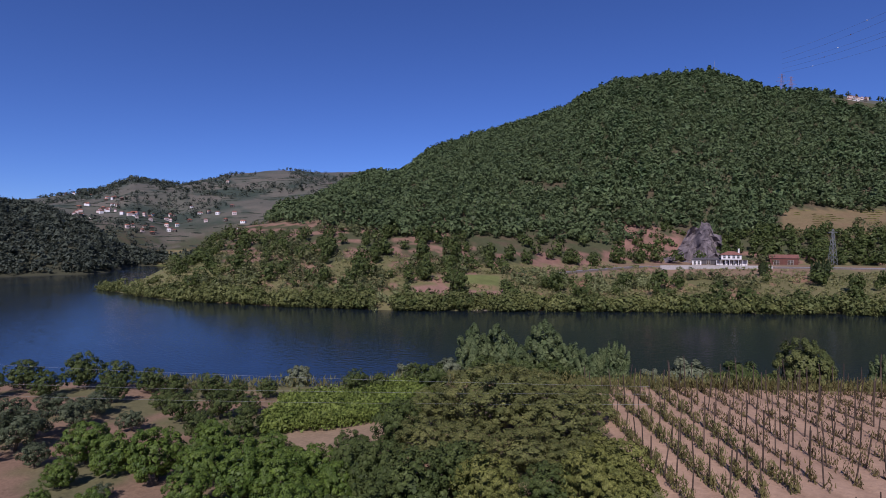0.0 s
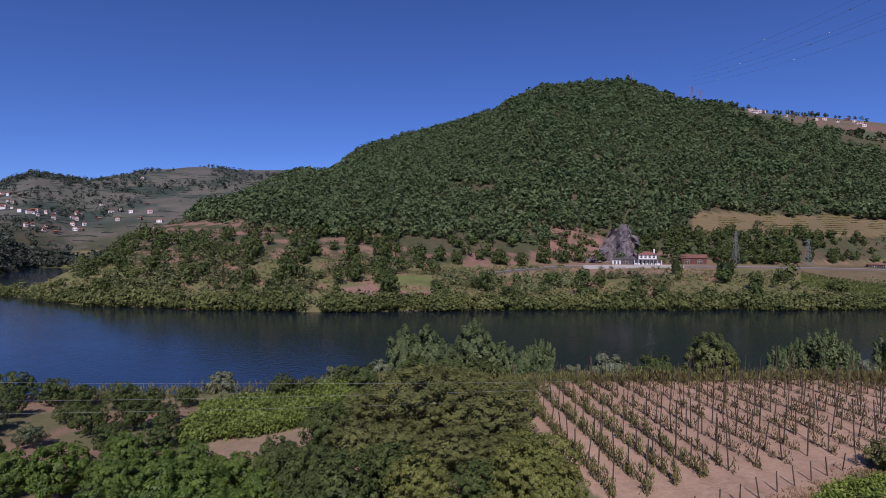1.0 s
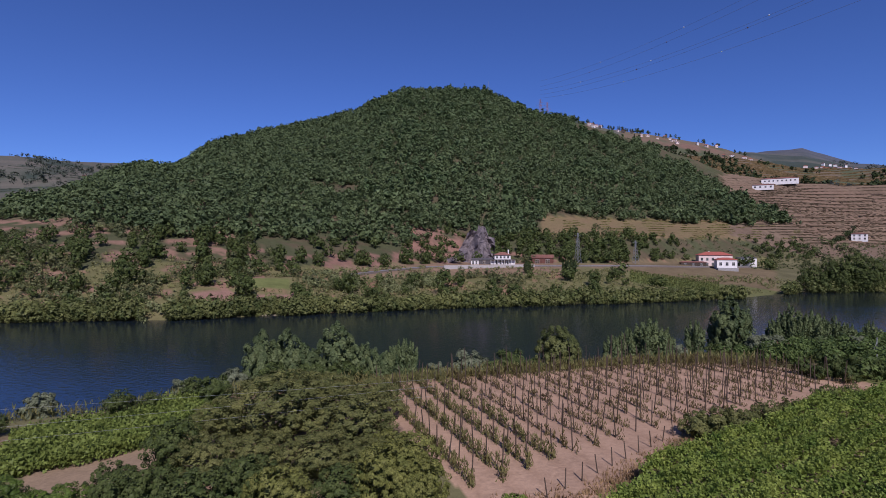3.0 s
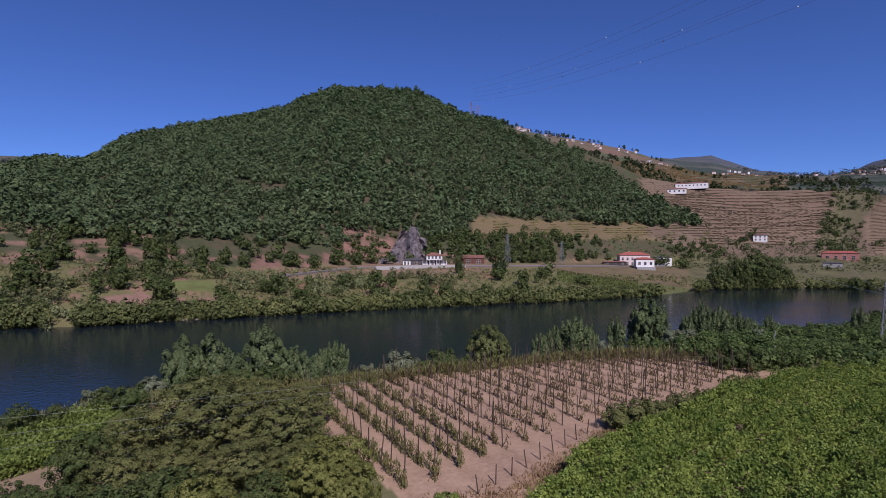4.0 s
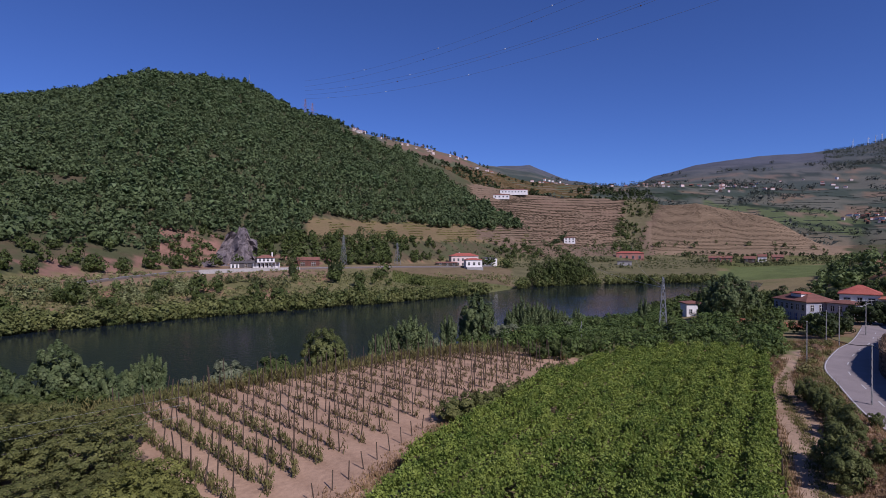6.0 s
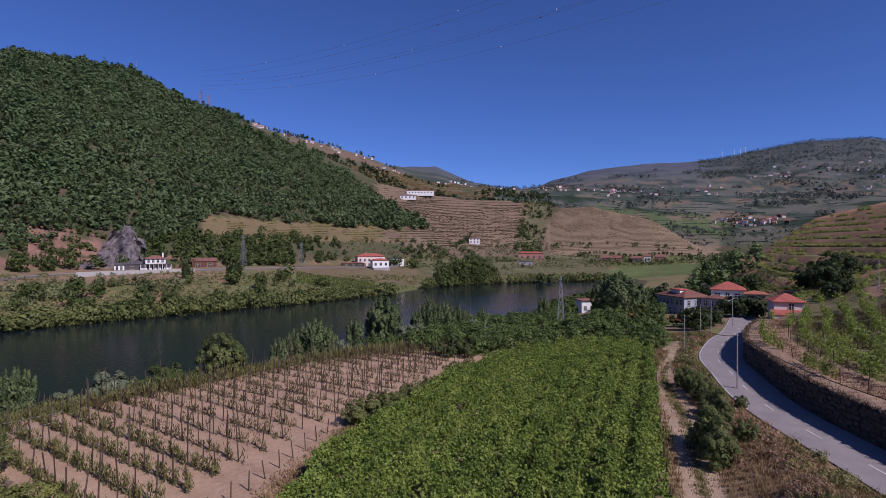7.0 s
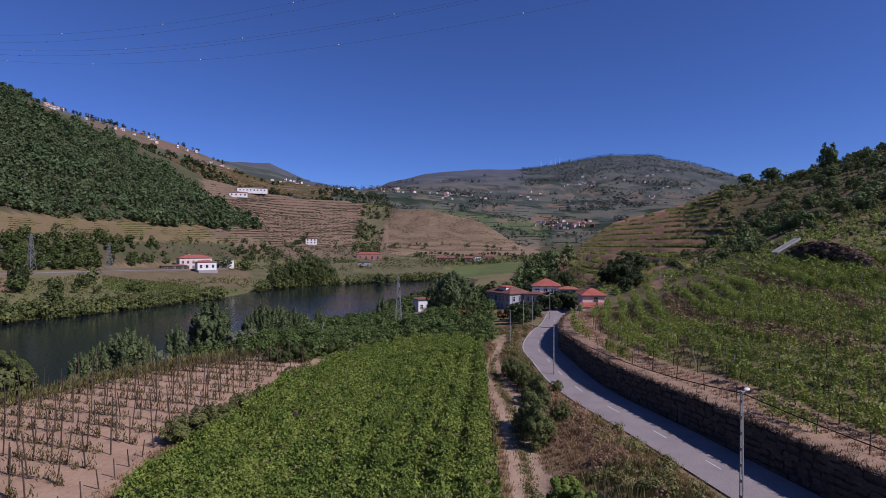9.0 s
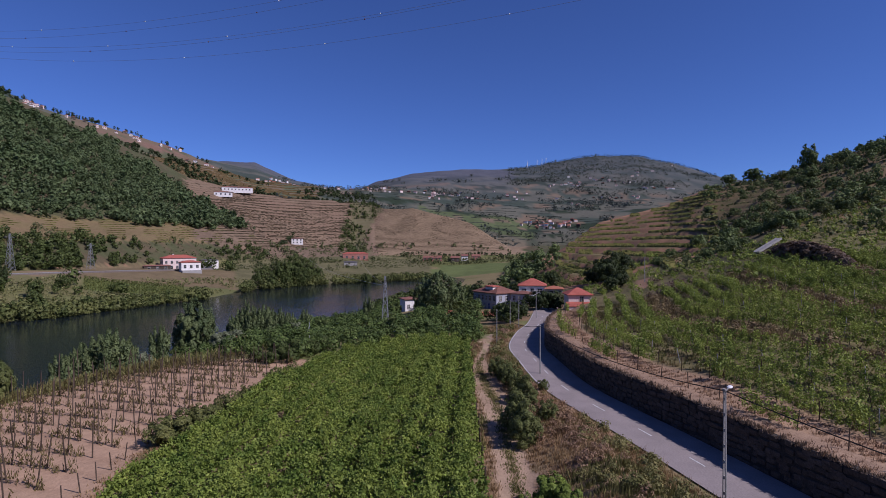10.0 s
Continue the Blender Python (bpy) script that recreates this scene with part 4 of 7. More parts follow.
contour_rows("upper_terrace_vines", "vine rows near the ridge village", 43, 60, np.arange(105, 215, 6.5), 880, 1600, LEAF_TAN, seed=25, leaf=2.2, high=1.6)
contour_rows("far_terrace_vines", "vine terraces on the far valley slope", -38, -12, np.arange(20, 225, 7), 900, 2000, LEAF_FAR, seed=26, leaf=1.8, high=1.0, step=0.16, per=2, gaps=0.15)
contour_rows("far_terrace_vines", "vine terraces on the distant valley slope", 66, 104, np.arange(30, 205, 7), 1100, 2300, LEAF_HAZE, seed=27, leaf=2.2, high=0.9, step=0.2, per=2, gaps=0.2)


# ---- solid things: tools ----
def box(bm, x0, y0, z0, x1, y1, z1):
    v = [bm.verts.new(p) for p in ((x0, y0, z0), (x1, y0, z0), (x1, y1, z0), (x0, y1, z0), (x0, y0, z1), (x1, y0, z1), (x1, y1, z1), (x0, y1, z1))]
    for f in ((3, 2, 1, 0), (4, 5, 6, 7), (0, 1, 5, 4), (1, 2, 6, 5), (2, 3, 7, 6), (3, 0, 4, 7)):
        bm.faces.new([v[i] for i in f])


def rod(bm, a, b, r0, r1=None, sides=6):
    """A tapered bar from a to b."""
    a, b = Vector(a), Vector(b)
    r1 = r0 if r1 is None else r1
    way = (b - a).normalized()
    u = way.orthogonal().normalized()
    w = way.cross(u)
    rings = []
    for p, r in ((a, r0), (b, r1)):
        rings.append([bm.verts.new(p + (u * math.cos(6.2832 * k / sides) + w * math.sin(6.2832 * k / sides)) * r) for k in range(sides)])
    for k in range(sides):
        bm.faces.new((rings[0][k], rings[0][(k + 1) % sides], rings[1][(k + 1) % sides], rings[1][k]))
    bm.faces.new(rings[0][::-1])
    bm.faces.new(rings[1])


def part(name, bm, material, parent, label=""):
    me = bpy.data.meshes.new(name)
    bm.to_mesh(me)
    bm.free()
    me.materials.append(material)
    ob = new(name, me)
    ob.parent = parent
    if label:
        tagged(ob, label)
    return ob


def flat_part(name, me, parent, label=""):
    ob = new(name, me)
    ob.parent = parent
    if label:
        tagged(ob, label)
    return ob


def ground_z(x, y):
    return float(land(x, y)[0])


def standing(name, x, y, turn=0.0, z=None, label="", category="", group=""):
    """An empty at a thing's base."""
    ob = new(name)
    ob.empty_display_size = 0.2
    ob.matrix_world = pose(x, y, ground_z(x, y) if z is None else z, 0, 0, turn)
    return tagged(ob, label, category, group)


def roof_mesh(bm, w, d, z, rise, over=0.45, hip=True, thick=0.16):
    """A hipped or gabled roof over a plan w by d, with an overhang and a thick edge."""
    a, b = w / 2 + over, d / 2 + over
    k = max(a - b, 0.3) if hip else a
    low = [(-a, -b), (a, -b), (a, b), (-a, b)]
    e0 = [bm.verts.new((x, y, z - thick)) for x, y in low]
    e1 = [bm.verts.new((x, y, z)) for x, y in low]
    r = [bm.verts.new((-k, 0, z + rise)), bm.verts.new((k, 0, z + rise))]
    bm.faces.new(e0[::-1])
    for i in range(4):
        bm.faces.new((e0[i], e0[(i + 1) % 4], e1[(i + 1) % 4], e1[i]))
    bm.faces.new((e1[0], e1[1], r[1], r[0]))
    bm.faces.new((e1[1], e1[2], r[1]))
    bm.faces.new((e1[2], e1[3], r[0], r[1]))
    bm.faces.new((e1[3], e1[0], r[0]))


def add_window(house, x, z, w, h, face, wd, glass=None, surround=None, name="window"):
    """A window or door in a wall: a proud surround, a sill and a pane set back in it. face: 0 front, 1 right, 2 back, 3 left."""
    W, D = wd
    m = (pose(0, -D / 2, 0), pose(W / 2, 0, 0, 0, 0, 90), pose(0, D / 2, 0, 0, 0, 180), pose(-W / 2, 0, 0, 0, 0, -90))[face]
    ob = new(name)
    ob.parent = house
    ob.matrix_local = m @ pose(x, 0, z)
    bm = bmesh.new()
    t = 0.12
    for b in ((-w / 2 - t, -t), (w / 2, -t)):
        box(bm, b[0], -0.09, -t, b[0] + t, 0.0, h + t)
    box(bm, -w / 2, -0.09, h, w / 2, 0.0, h + t)
    box(bm, -w / 2, -0.13, -t, w / 2, 0.0, 0)
    part("surround", bm, surround or GRANITE, ob)
    bm = bmesh.new()
    box(bm, -w / 2, -0.02, 0, w / 2, 0.0, h)
    part("pane", bm, glass or GLASS, ob)
    bm = bmesh.new()
    box(bm, -0.03, -0.045, 0, 0.03, -0.02, h)
    box(bm, -w / 2, -0.045, h * 0.6, -0.03, -0.02, h * 0.6 + 0.06)
    box(bm, 0.03, -0.045, h * 0.6, w / 2, -0.02, h * 0.6 + 0.06)
    part("mullion", bm, PLASTER, ob)
    return ob


def house_body(name, label, x, y, facing, w, d, h, rise, wall_mat, roof_mat, z=None, hip=True, plinth=None, group="", category="house", sink=1.5):
    """A house with its front towards a bearing: walls, roof and cornice."""
    ob = standing(name, x, y, 180 - facing, z, label, category, group)
    bm = bmesh.new()
    box(bm, -w / 2, -d / 2, -sink, w / 2, d / 2, h)
    if not hip:
        for s in (-1, 1):
            v = [bm.verts.new(p) for p in ((s * w / 2, -d / 2, h), (s * w / 2, d / 2, h), (s * w / 2, 0, h + rise * 0.9))]
            bm.faces.new(v)
    part("wall", bm, wall_mat, ob)
    bm = bmesh.new()
    roof_mesh(bm, w, d, h + 0.12, rise, hip=hip)
    part("roof", bm, roof_mat, ob, "terracotta tile roof" if roof_mat == TILE else "")
    bm = bmesh.new()
    box(bm, -w / 2 - 0.12, -d / 2 - 0.12, h - 0.22, w / 2 + 0.12, d / 2 + 0.12, h - 0.06)
    part("cornice", bm, GRANITE if plinth is None else plinth, ob)
    return ob


def windows(house, wd, face, xs, rows, w=1.0, h=1.5, **more):
    for z in rows:
        for x in xs:
            add_window(house, x, z, w, h, face, wd, **more)


def chimney(house, x, y, z, h=1.5):
    bm = bmesh.new()
    box(bm, -0.4, -0.3, 0, 0.4, 0.3, h)
    box(bm, -0.5, -0.4, h, 0.5, 0.4, h + 0.15)
    ob = part("chimney", bm, PLASTER, house)
    ob.matrix_local = pose(x, y, z)


# ---- railway halt and barn across the river ----
x, y = at_bearing(26.65, 331)
halt = house_body("railway_house", "white two-storey railway house with red roof and chimney", x, y, 203, 9.6, 6.5, 5.5, 1.7, PLASTER, TILE_DARK, z=13.4)
windows(halt, (9.6, 6.5), 0, (-3.3, -1.1, 1.1, 3.3), (3.7,), 0.95, 1.4)
windows(halt, (9.6, 6.5), 0, (-3.3, -1.1, 1.1, 3.3), (0.1,), 1.3, 2.2, name="door")
windows(halt, (9.6, 6.5), 3, (-1.5, 1.5), (3.7,), 1.0, 1.4)
chimney(halt, 3.7, 0.4, 6.2, 2.4)
bm = bmesh.new()
box(bm, -7.4, -5.4, 2.75, 7.6, -3.42, 2.95)
part("verandah_roof", bm, SLATE, halt, "dark low verandah roof")
for k in range(8):
    bm = bmesh.new()
    box(bm, -0.12, -0.12, 0, 0.12, 0.12, 2.75)
    ob = part("column", bm, PLASTER, halt)
    ob.matrix_local = pose(-7.1 + k * 2.05, -5.2, 0)
for x0, x1 in ((-7.2, -4.83), (4.83, 7.4)):
    bm = bmesh.new()
    box(bm, x0, -3.2, -0.5, x1, 3.1, 2.7)
    part("wing", bm, PLASTER, halt)
x, y = at_bearing(24.75, 333)
depot = house_body("goods_shed", "long low dark shed beside the railway house", x, y, 203, 14.5, 6, 2.7, 0.9, SLATE, SLATE, z=13.4, hip=False, category="shed")
windows(depot, (14.5, 6), 0, (-4.5, 0, 4.5), (0.1,), 1.6, 2.2, glass=WOOD, name="door")
x, y = at_bearing(23.75, 328)
kiosk = house_body("trackside_hut", "small white trackside hut with a flat dark roof", x, y, 203, 4.6, 3.0, 2.6, 0.4, PLASTER, SLATE, z=13.4, category="hut")
windows(kiosk, (4.6, 3.0), 0, (-1.0, 1.0), (0.1,), 0.9, 1.9, name="door")
x, y = at_bearing(30.8, 345)
barn = house_body("railway_barn", "dark red timber goods barn beside the railway", x, y, 205, 13, 7, 3.6, 1.8, RUST, TILE_DARK, z=13.4, hip=False, category="barn")
windows(barn, (13, 7), 0, (-3.5, 3.0), (0.1,), 2.4, 2.4, glass=WOOD, name="door")
# the railway: ballast, two rails and a low wall above the bank
line = [at_bearing(b, np.interp(b, [8, 19, 29, 38, 46, 52], [262, 320, 330, 345, 405, 440]) - 7.5) for b in np.linspace(10, 50, 60)]
zs = [ground_z(*p) for p in line]
zs = np.interp(np.arange(60), np.arange(60)[::6], np.array(zs)[::6]) + 0.5


def ribbon(name, pts, zs, half, high, mat, parent=None, off=0.0):
    """A solid strip along a line."""
    p = np.array(pts, float)
    d = np.gradient(p, axis=0)
    d /= np.linalg.norm(d, axis=1)[:, None]
    n = np.stack([-d[:, 1], d[:, 0]], -1)
    c = p + n * off
    sec = [(-half, -high), (-half, 0), (half, 0), (half, -high)]
    v = np.concatenate([np.column_stack([c + n * s[0], np.asarray(zs) + s[1]])[:, None] for s in sec], 1).reshape(-1, 3)
    f = [(i * 4 + k, i * 4 + k + 1, i * 4 + k + 5, i * 4 + k + 4) for i in range(len(p) - 1) for k in range(3)]
    me = raw_mesh(name, v, f, mat)
    if parent is None:
        return new(name, me)
    return flat_part(name, me, parent)


bed = tagged(ribbon("railway_bed", line, zs, 1.9, 2.5, BALLAST), "grey stone ballast of a single-track railway", "railway", kind="structure")
for off in (-0.84, 0.84):
    ribbon("rail", line, zs + 0.16, 0.06, 0.16, STEEL, bed, off)
line_w = [at_bearing(b, np.interp(b, [14, 26, 31], [300, 322, 330]) - 6) for b in np.linspace(20.5, 30, 26)]
tagged(ribbon("bank_wall", line_w, np.full(26, 13.6), 0.25, 3.0, GRANITE), "low pale wall along the railway bank", "wall", kind="structure")
# quarry face
rng = np.random.default_rng(5)
x, y = sown(16, 27, 335, 420, 4.6, lambda b, r, z, x, y: (z > 14) & ~is_forest(b, r, z) & (fractal(x, y, 14, 2, 54) > -0.15) & ~inside_box(b, r, 21.0, 25.4, 330, 366))
woods("quarry_scrub", "green scrub round the old quarry", x, y, rng.uniform(2, 5.5, len(x)), LEAF_DARKGREEN, leaves=60, wide=1.05, seed=48, category="scrub", leaf=0.13)
g = np.linspace(-1, 1, 26)
U, V = np.meshgrid(g, np.linspace(0, 1, 22))
cb, cr = 23.0 + U * 2.7 * (1.1 - 0.4 * V) + 0.9 * V + 0.2 * fractal(U * 5, V * 5, 1, 2, 9), 340 + 20 * V + 6 * np.round(1.5 * fractal(U * 4, V * 4, 1, 3, 8), 1)
X, Y = at_bearing(cb, cr)
Z = 12.5 + 25 * V * (1 - 0.5 * np.abs(U - 0.2) ** 1.4 + 0.22 * fractal(U * 2.2, V * 0 + 3, 1, 2, 6)) + 3.0 * fractal(U * 6, V * 6, 1, 3, 4)
f = [(i * 26 + j, i * 26 + j + 1, (i + 1) * 26 + j + 1, (i + 1) * 26 + j) for i in range(21) for j in range(25)]
tagged(new("rock_face", raw_mesh("rock_face", np.stack([X.ravel(), Y.ravel(), Z.ravel()], -1), f, ROCK)), "bare grey rock face of an old quarry", "rock", kind="structure")


# ---- white farmhouse with red roofs by the water ----
x, y = at_bearing(47.0, 418)
quinta = house_body("farmhouse", "white and pink farmhouse with red hipped roof", x, y, 215, 21, 11, 8.2, 2.2, PLASTER_PINK, TILE_RED, z=9.5)
windows(quinta, (21, 11), 0, np.linspace(-8.5, 8.5, 6), (4.6,), 1.2, 1.8)
windows(quinta, (21, 11), 0, (-8.5, -5.1, -1.7), (1.0,), 1.2, 2.0)
windows(quinta, (21, 11), 1, (-3, 0, 3), (1.0, 4.6), 1.1, 1.7)
windows(quinta, (21, 11), 3, (-3, 0, 3), (1.0, 4.6), 1.1, 1.7)
chimney(quinta, -3, 1, 9.0, 1.8)
x, y = at_bearing(48.0, 399)
front = house_body("farmhouse_wing", "white three-storey wing of the farmhouse with terrace", x, y, 215, 12, 8, 8.6, 1.2, PLASTER, TILE_RED, z=6.6)
windows(front, (12, 8), 0, (-3.8, 0, 3.8), (4.9,), 1.4, 1.9)
windows(front, (12, 8), 0, (-3.8, 3.8), (1.2,), 1.4, 1.6)
windows(front, (12, 8), 1, (-2, 2), (1.2, 4.9), 1.2, 1.7)
bm = bmesh.new()
box(bm, -6, -7.0, -1, 6, -4.01, 3.4)
part("terrace", bm, CONCRETE, front, "grey terrace base")
x, y = at_bearing(49.7, 428)
annex = house_body("farm_annex", "low white outbuilding beside the farmhouse", x, y, 210, 11, 7, 4.6, 0.7, PLASTER, SLATE, z=11.2, sink=3)
windows(annex, (11, 7), 0, (-3.2, 0, 3.2), (1.6,), 1.3, 1.5)
x, y = at_bearing(45.2, 402)
shed = house_body("farm_shed", "long low brown farm shed by the field", x, y, 212, 16, 4, 2.2, 0.6, STONE, TILE_DARK, category="shed")
windows(shed, (16, 4), 0, (-5, 0, 5), (0.2,), 1.4, 1.6, name="door")
# single houses up the valley
x, y = at_bearing(58.0, 616)
white = house_body("hillside_house", "tall white house on the slope below terraces", x, y, 235, 12, 8, 5.6, 1.0, PLASTER, TILE_DARK, z=28.5)
windows(white, (12, 8), 0, (-3.8, 0, 3.8), (0.6, 3.4), 1.2, 1.5)
windows(white, (12, 8), 1, (-2, 2), (0.6, 3.4), 1.2, 1.5)
x, y = at_bearing(63.9, 574)
ware = house_body("warehouse", "pinkish-red warehouse with red roof by the road", x, y, 240, 26, 9, 6.0, 1.6, RED_WALL, TILE_RED, z=11.8)
windows(ware, (26, 9), 0, (-9, -3, 3, 9), (0.4,), 2.0, 3.0, name="door")
x, y = at_bearing(63.6, 590)
chute = standing("water_chute", x, y, -66, 13.0, "long dark covered water chute down the hillside", "chute")
for k in range(8):
    bm = bmesh.new()
    box(bm, -1.4, k * 4.0, -1.5, 1.4, k * 4.0 + 3.9, 1.6 + 0.0 * k)
    ob = part("segment", bm, RUST, chute)
    ob.matrix_local = pose(0, 0, 0.75 * k)
x, y = at_bearing(63.4, 505)
store = house_body("stone_store", "small grey stone store near the river", x, y, 240, 12, 6, 4.0, 0.7, CONCRETE, SLATE, z=7.2)
windows(store, (12, 6), 0, (-3.5, 3.5), (0.8,), 1.2, 1.6)
for b, r, w, h, mat, lab in ((72.0, 590, 20, 3.6, RED_WALL, "long red-walled hall beside the valley road"), (74.4, 580, 9, 4, STONE, "brown house among roadside trees"), (75.4, 592, 7, 5, PLASTER, "white gabled house at the roadside"), (76.6, 600, 9, 4, RED_WALL, "reddish house at the end of a roadside row")):
    x, y = at_bearing(b, r)
    hall = house_body("valley_house", lab, x, y, 252, w, 9, h, 2.2, mat, TILE_DARK, hip=False, group="valley road houses")
    windows(hall, (w, 9), 0, np.linspace(-w / 2 + 2, w / 2 - 2, max(2, int(w / 4))), (1.5,), 1.3, 1.7)
x, y = at_bearing(52.3, 800)
hall = house_body("estate_house", "long white estate house on the terraced hill", x, y, 232, 40, 10, 6, 1.6, PLASTER, TILE_DARK)
windows(hall, (40, 10), 0, np.linspace(-16, 16, 8), (2.5,), 1.4, 1.6)
x, y = at_bearing(51.0, 748)
hall = house_body("estate_house", "low white outbuilding below the estate house", x, y, 232, 22, 9, 4.5, 1.2, PLASTER, TILE_DARK)
windows(hall, (22, 9), 0, np.linspace(-8, 8, 4), (1.2,), 1.6, 2.0)

# ---- far villages ----
VILLAGES = (
    ("ridge", [(35.5, 1479), (36.0, 1480), (36.6, 1485), (37.6, 1428), (38.3, 1457), (38.8, 1457), (39.6, 1470), (40.5, 1443), (41.1, 1460), (42.0, 1450), (43.3, 1440), (47.8, 1362), (48.5, 1383), (49.5, 1392), (50.0, 1400)], 8),
    ("plateau", [(54.2, 1600), (55.0, 1620), (55.8, 1640), (56.9, 1670), (60.0, 1740), (60.8, 1750), (62.2, 1770), (63.5, 1723), (66.2, 1768), (67.5, 1727), (68.7, 1723), (70.2, 1818), (71.1, 1862), (72.0, 1880), (73.2, 1900), (74.1, 1900), (75.6, 1930), (76.8, 1940)], 10),
    ("valley", [(80.9, 1990), (81.5, 2000), (88.7, 2200), (89.5, 2210), (90.3, 2200), (90.9, 2200), (91.4, 2215), (87.0, 1820), (81.8, 1396), (82.7, 1377), (83.5, 1359), (84.4, 1323), (85.3, 1336), (85.8, 1381), (93.0, 2247), (92.5, 2250), (85.0, 2100)], 10),
    ("mountain", [(86.2, 2932), (87.2, 2948), (88.4, 2869), (89.6, 2853), (90.8, 2753), (92.0, 2771), (87.2, 2404), (90.9, 2573), (92.9, 3119), (94.3, 3239), (96.0, 3775), (89.6, 2681), (89.0, 2813), (85.9, 2614), (88.8, 2830), (90.2, 2800)], 15),
    ("roadside", [(65.5, 1720), (67.0, 1732), (69.5, 1780), (73.2, 2064), (75.0, 2144), (76.8, 2221), (78.5, 2256), (71.7, 1675), (80.9, 2272), (81.9, 2255), (86.5, 1865), (87.2, 1848), (92.9, 2189)], 11),
    ("west", [(-36.3, 1940), (-35.7, 1930), (-35.3, 1919), (-34.5, 1864), (-33.2, 1674), (-32.8, 1592), (-32.1, 1489), (-35.3, 1381), (-33.7, 1339), (-32.1, 1274), (-31.5, 1257), (-31.0, 1294), (-30.3, 1298), (-29.6, 1328)], 9),
    ("west slope", [(-28.2, 1353), (-31.7, 1094), (-26.3, 1413), (-25.6, 1318), (-24.8, 1304), (-24.0, 1273), (-22.7, 1338), (-22.5, 1234), (-23.3, 1172), (-25.1, 1214), (-26.5, 1253), (-21.7, 1119), (-22.0, 1061), (-23.1, 1720), (-13.1, 1578)], 9),
)
HAMLETS = (
    ("plateau", 36, (53.5, 76), (1600, 1920), 6.5), ("valley", 30, (80.8, 86.2), (1300, 1420), 6), ("mountain", 36, (83, 96), (2250, 3050), 9),
    ("roadside", 16, (68, 83), (1900, 2300), 9), ("ridge", 16, (35.5, 50), (1390, 1480), 6), ("west", 22, (-36.5, -30), (1260, 1900), 6), ("west slope", 22, (-31, -21), (1100, 1500), 5.5))


def village_house(village, size, b, r):
    """A far house: pale or stone walls under a tiled roof."""
    w = size * rng.uniform(0.7, 1.5)
    x, y = at_bearing(b, r)
    kind = rng.integers(0, 4)
    wall = (PLASTER, PLASTER_PINK, PLASTER_PINK, STONE)[kind]
    label = ("distant white village house with tiled roof", "distant pale pink village house with tiled roof", "distant pale pink village house with tiled roof", "distant stone village house with tiled roof")[kind]
    far = house_body("village_house", label, x, y, b + 180 + rng.uniform(-35, 35), w, size * 0.7, rng.uniform(3.5, 6.5), 1.6, wall, TILE if rng.random() < 0.55 else TILE_DARK, group=f"{village} village houses", sink=3)
    if village in ("ridge", "west slope"):
        windows(far, (w, size * 0.7), 0, (-w * 0.25, w * 0.25), (1.5,), 1.6, 1.8)


rng = np.random.default_rng(31)
for village, places, size in VILLAGES:
    for n, (b, r) in enumerate(places):
        village_house(village, size * 0.8, b, r)
for village, count, across, deep, size in HAMLETS:
    seats = [(rng.uniform(*across), rng.uniform(*deep)) for _ in range(count // 4)]
    for k in range(count):
        b, r = seats[k % len(seats)]
        village_house(village, size, b + rng.normal() * 0.45, r + rng.normal() * 25)


# ---- pylons ----
def lattice(name, label, x, y, high, base, arms, mats, z=None, thick=0.09, turn=0.0):
    """A lattice mast: four tapering legs, braces, cross-arms with insulators."""
    ob = standing(name, x, y, turn, z, label, "pylon")
    top = base * 0.16

    def corner(k, u):
        h = (base + (top - base) * u) / 2
        return Vector(((-h, h, h, -h)[k], (-h, -h, h, h)[k], high * u))

    for k in range(4):
        bm = bmesh.new()
        rod(bm, corner(k, 0), corner(k, 1), thick, thick * 0.7, 4)
        part("leg", bm, mats, ob)
    n = 9
    us = [1 - (1 - i / n) ** 1.25 for i in range(n + 1)]
    for k in range(4):
        for i in range(n):
            a, b = us[i], us[i + 1]
            for j in (0, 1):
                bm = bmesh.new()
                rod(bm, corner((k + j) % 4, a), corner((k + 1 - j) % 4, b), thick * 0.5, sides=4)
                part("brace", bm, mats, ob)
    for z0, half in arms:
        bm = bmesh.new()
        rod(bm, (-half, 0, z0), (half, 0, z0), thick * 0.8, sides=4)
        rod(bm, (-half, 0, z0), (0, 0, z0 + high * 0.05), thick * 0.5, sides=4)
        rod(bm, (half, 0, z0), (0, 0, z0 + high * 0.05), thick * 0.5, sides=4)
        arm = part("arm", bm, mats, ob)
        for s in (-1, 1):
            bm = bmesh.new()
            rod(bm, (s * half, 0, z0 - 0.5), (s * half, 0, z0 - 0.05), thick * 0.9, sides=6)
            part("insulator", bm, GLASS, arm)
    return ob


x, y = at_bearing(67.0, 112)
PYLON = (x, y, 6.6)
lattice("power_pylon", "galvanised steel lattice pylon at the field's edge", x, y, 13.2, 1.7, ((11.0, 2.0), (12.4, 1.4)), STEEL, z=6.6, thick=0.07, turn=30)
for b, r, h in ((34.4, 352, 19), (40.0, 372, 15)):
    x, y = at_bearing(b, r)
    lattice("power_pylon", "steel lattice pylon among trees by the railway", x, y, h, 3.2, ((h * 0.9, 2.4),), STEEL, thick=0.08)
for b, r, h in ((30.6, 850, 34), (31.3, 860, 36)):
    x, y = at_bearing(b, r)
    lattice("transmission_tower", "red and white transmission tower on the hilltop", x, y, h, 6.0, ((h * 0.72, 7), (h * 0.86, 5), (h * 0.96, 3.5)), MAST_RED, thick=0.13)
x, y = at_bearing(25.2, 850)
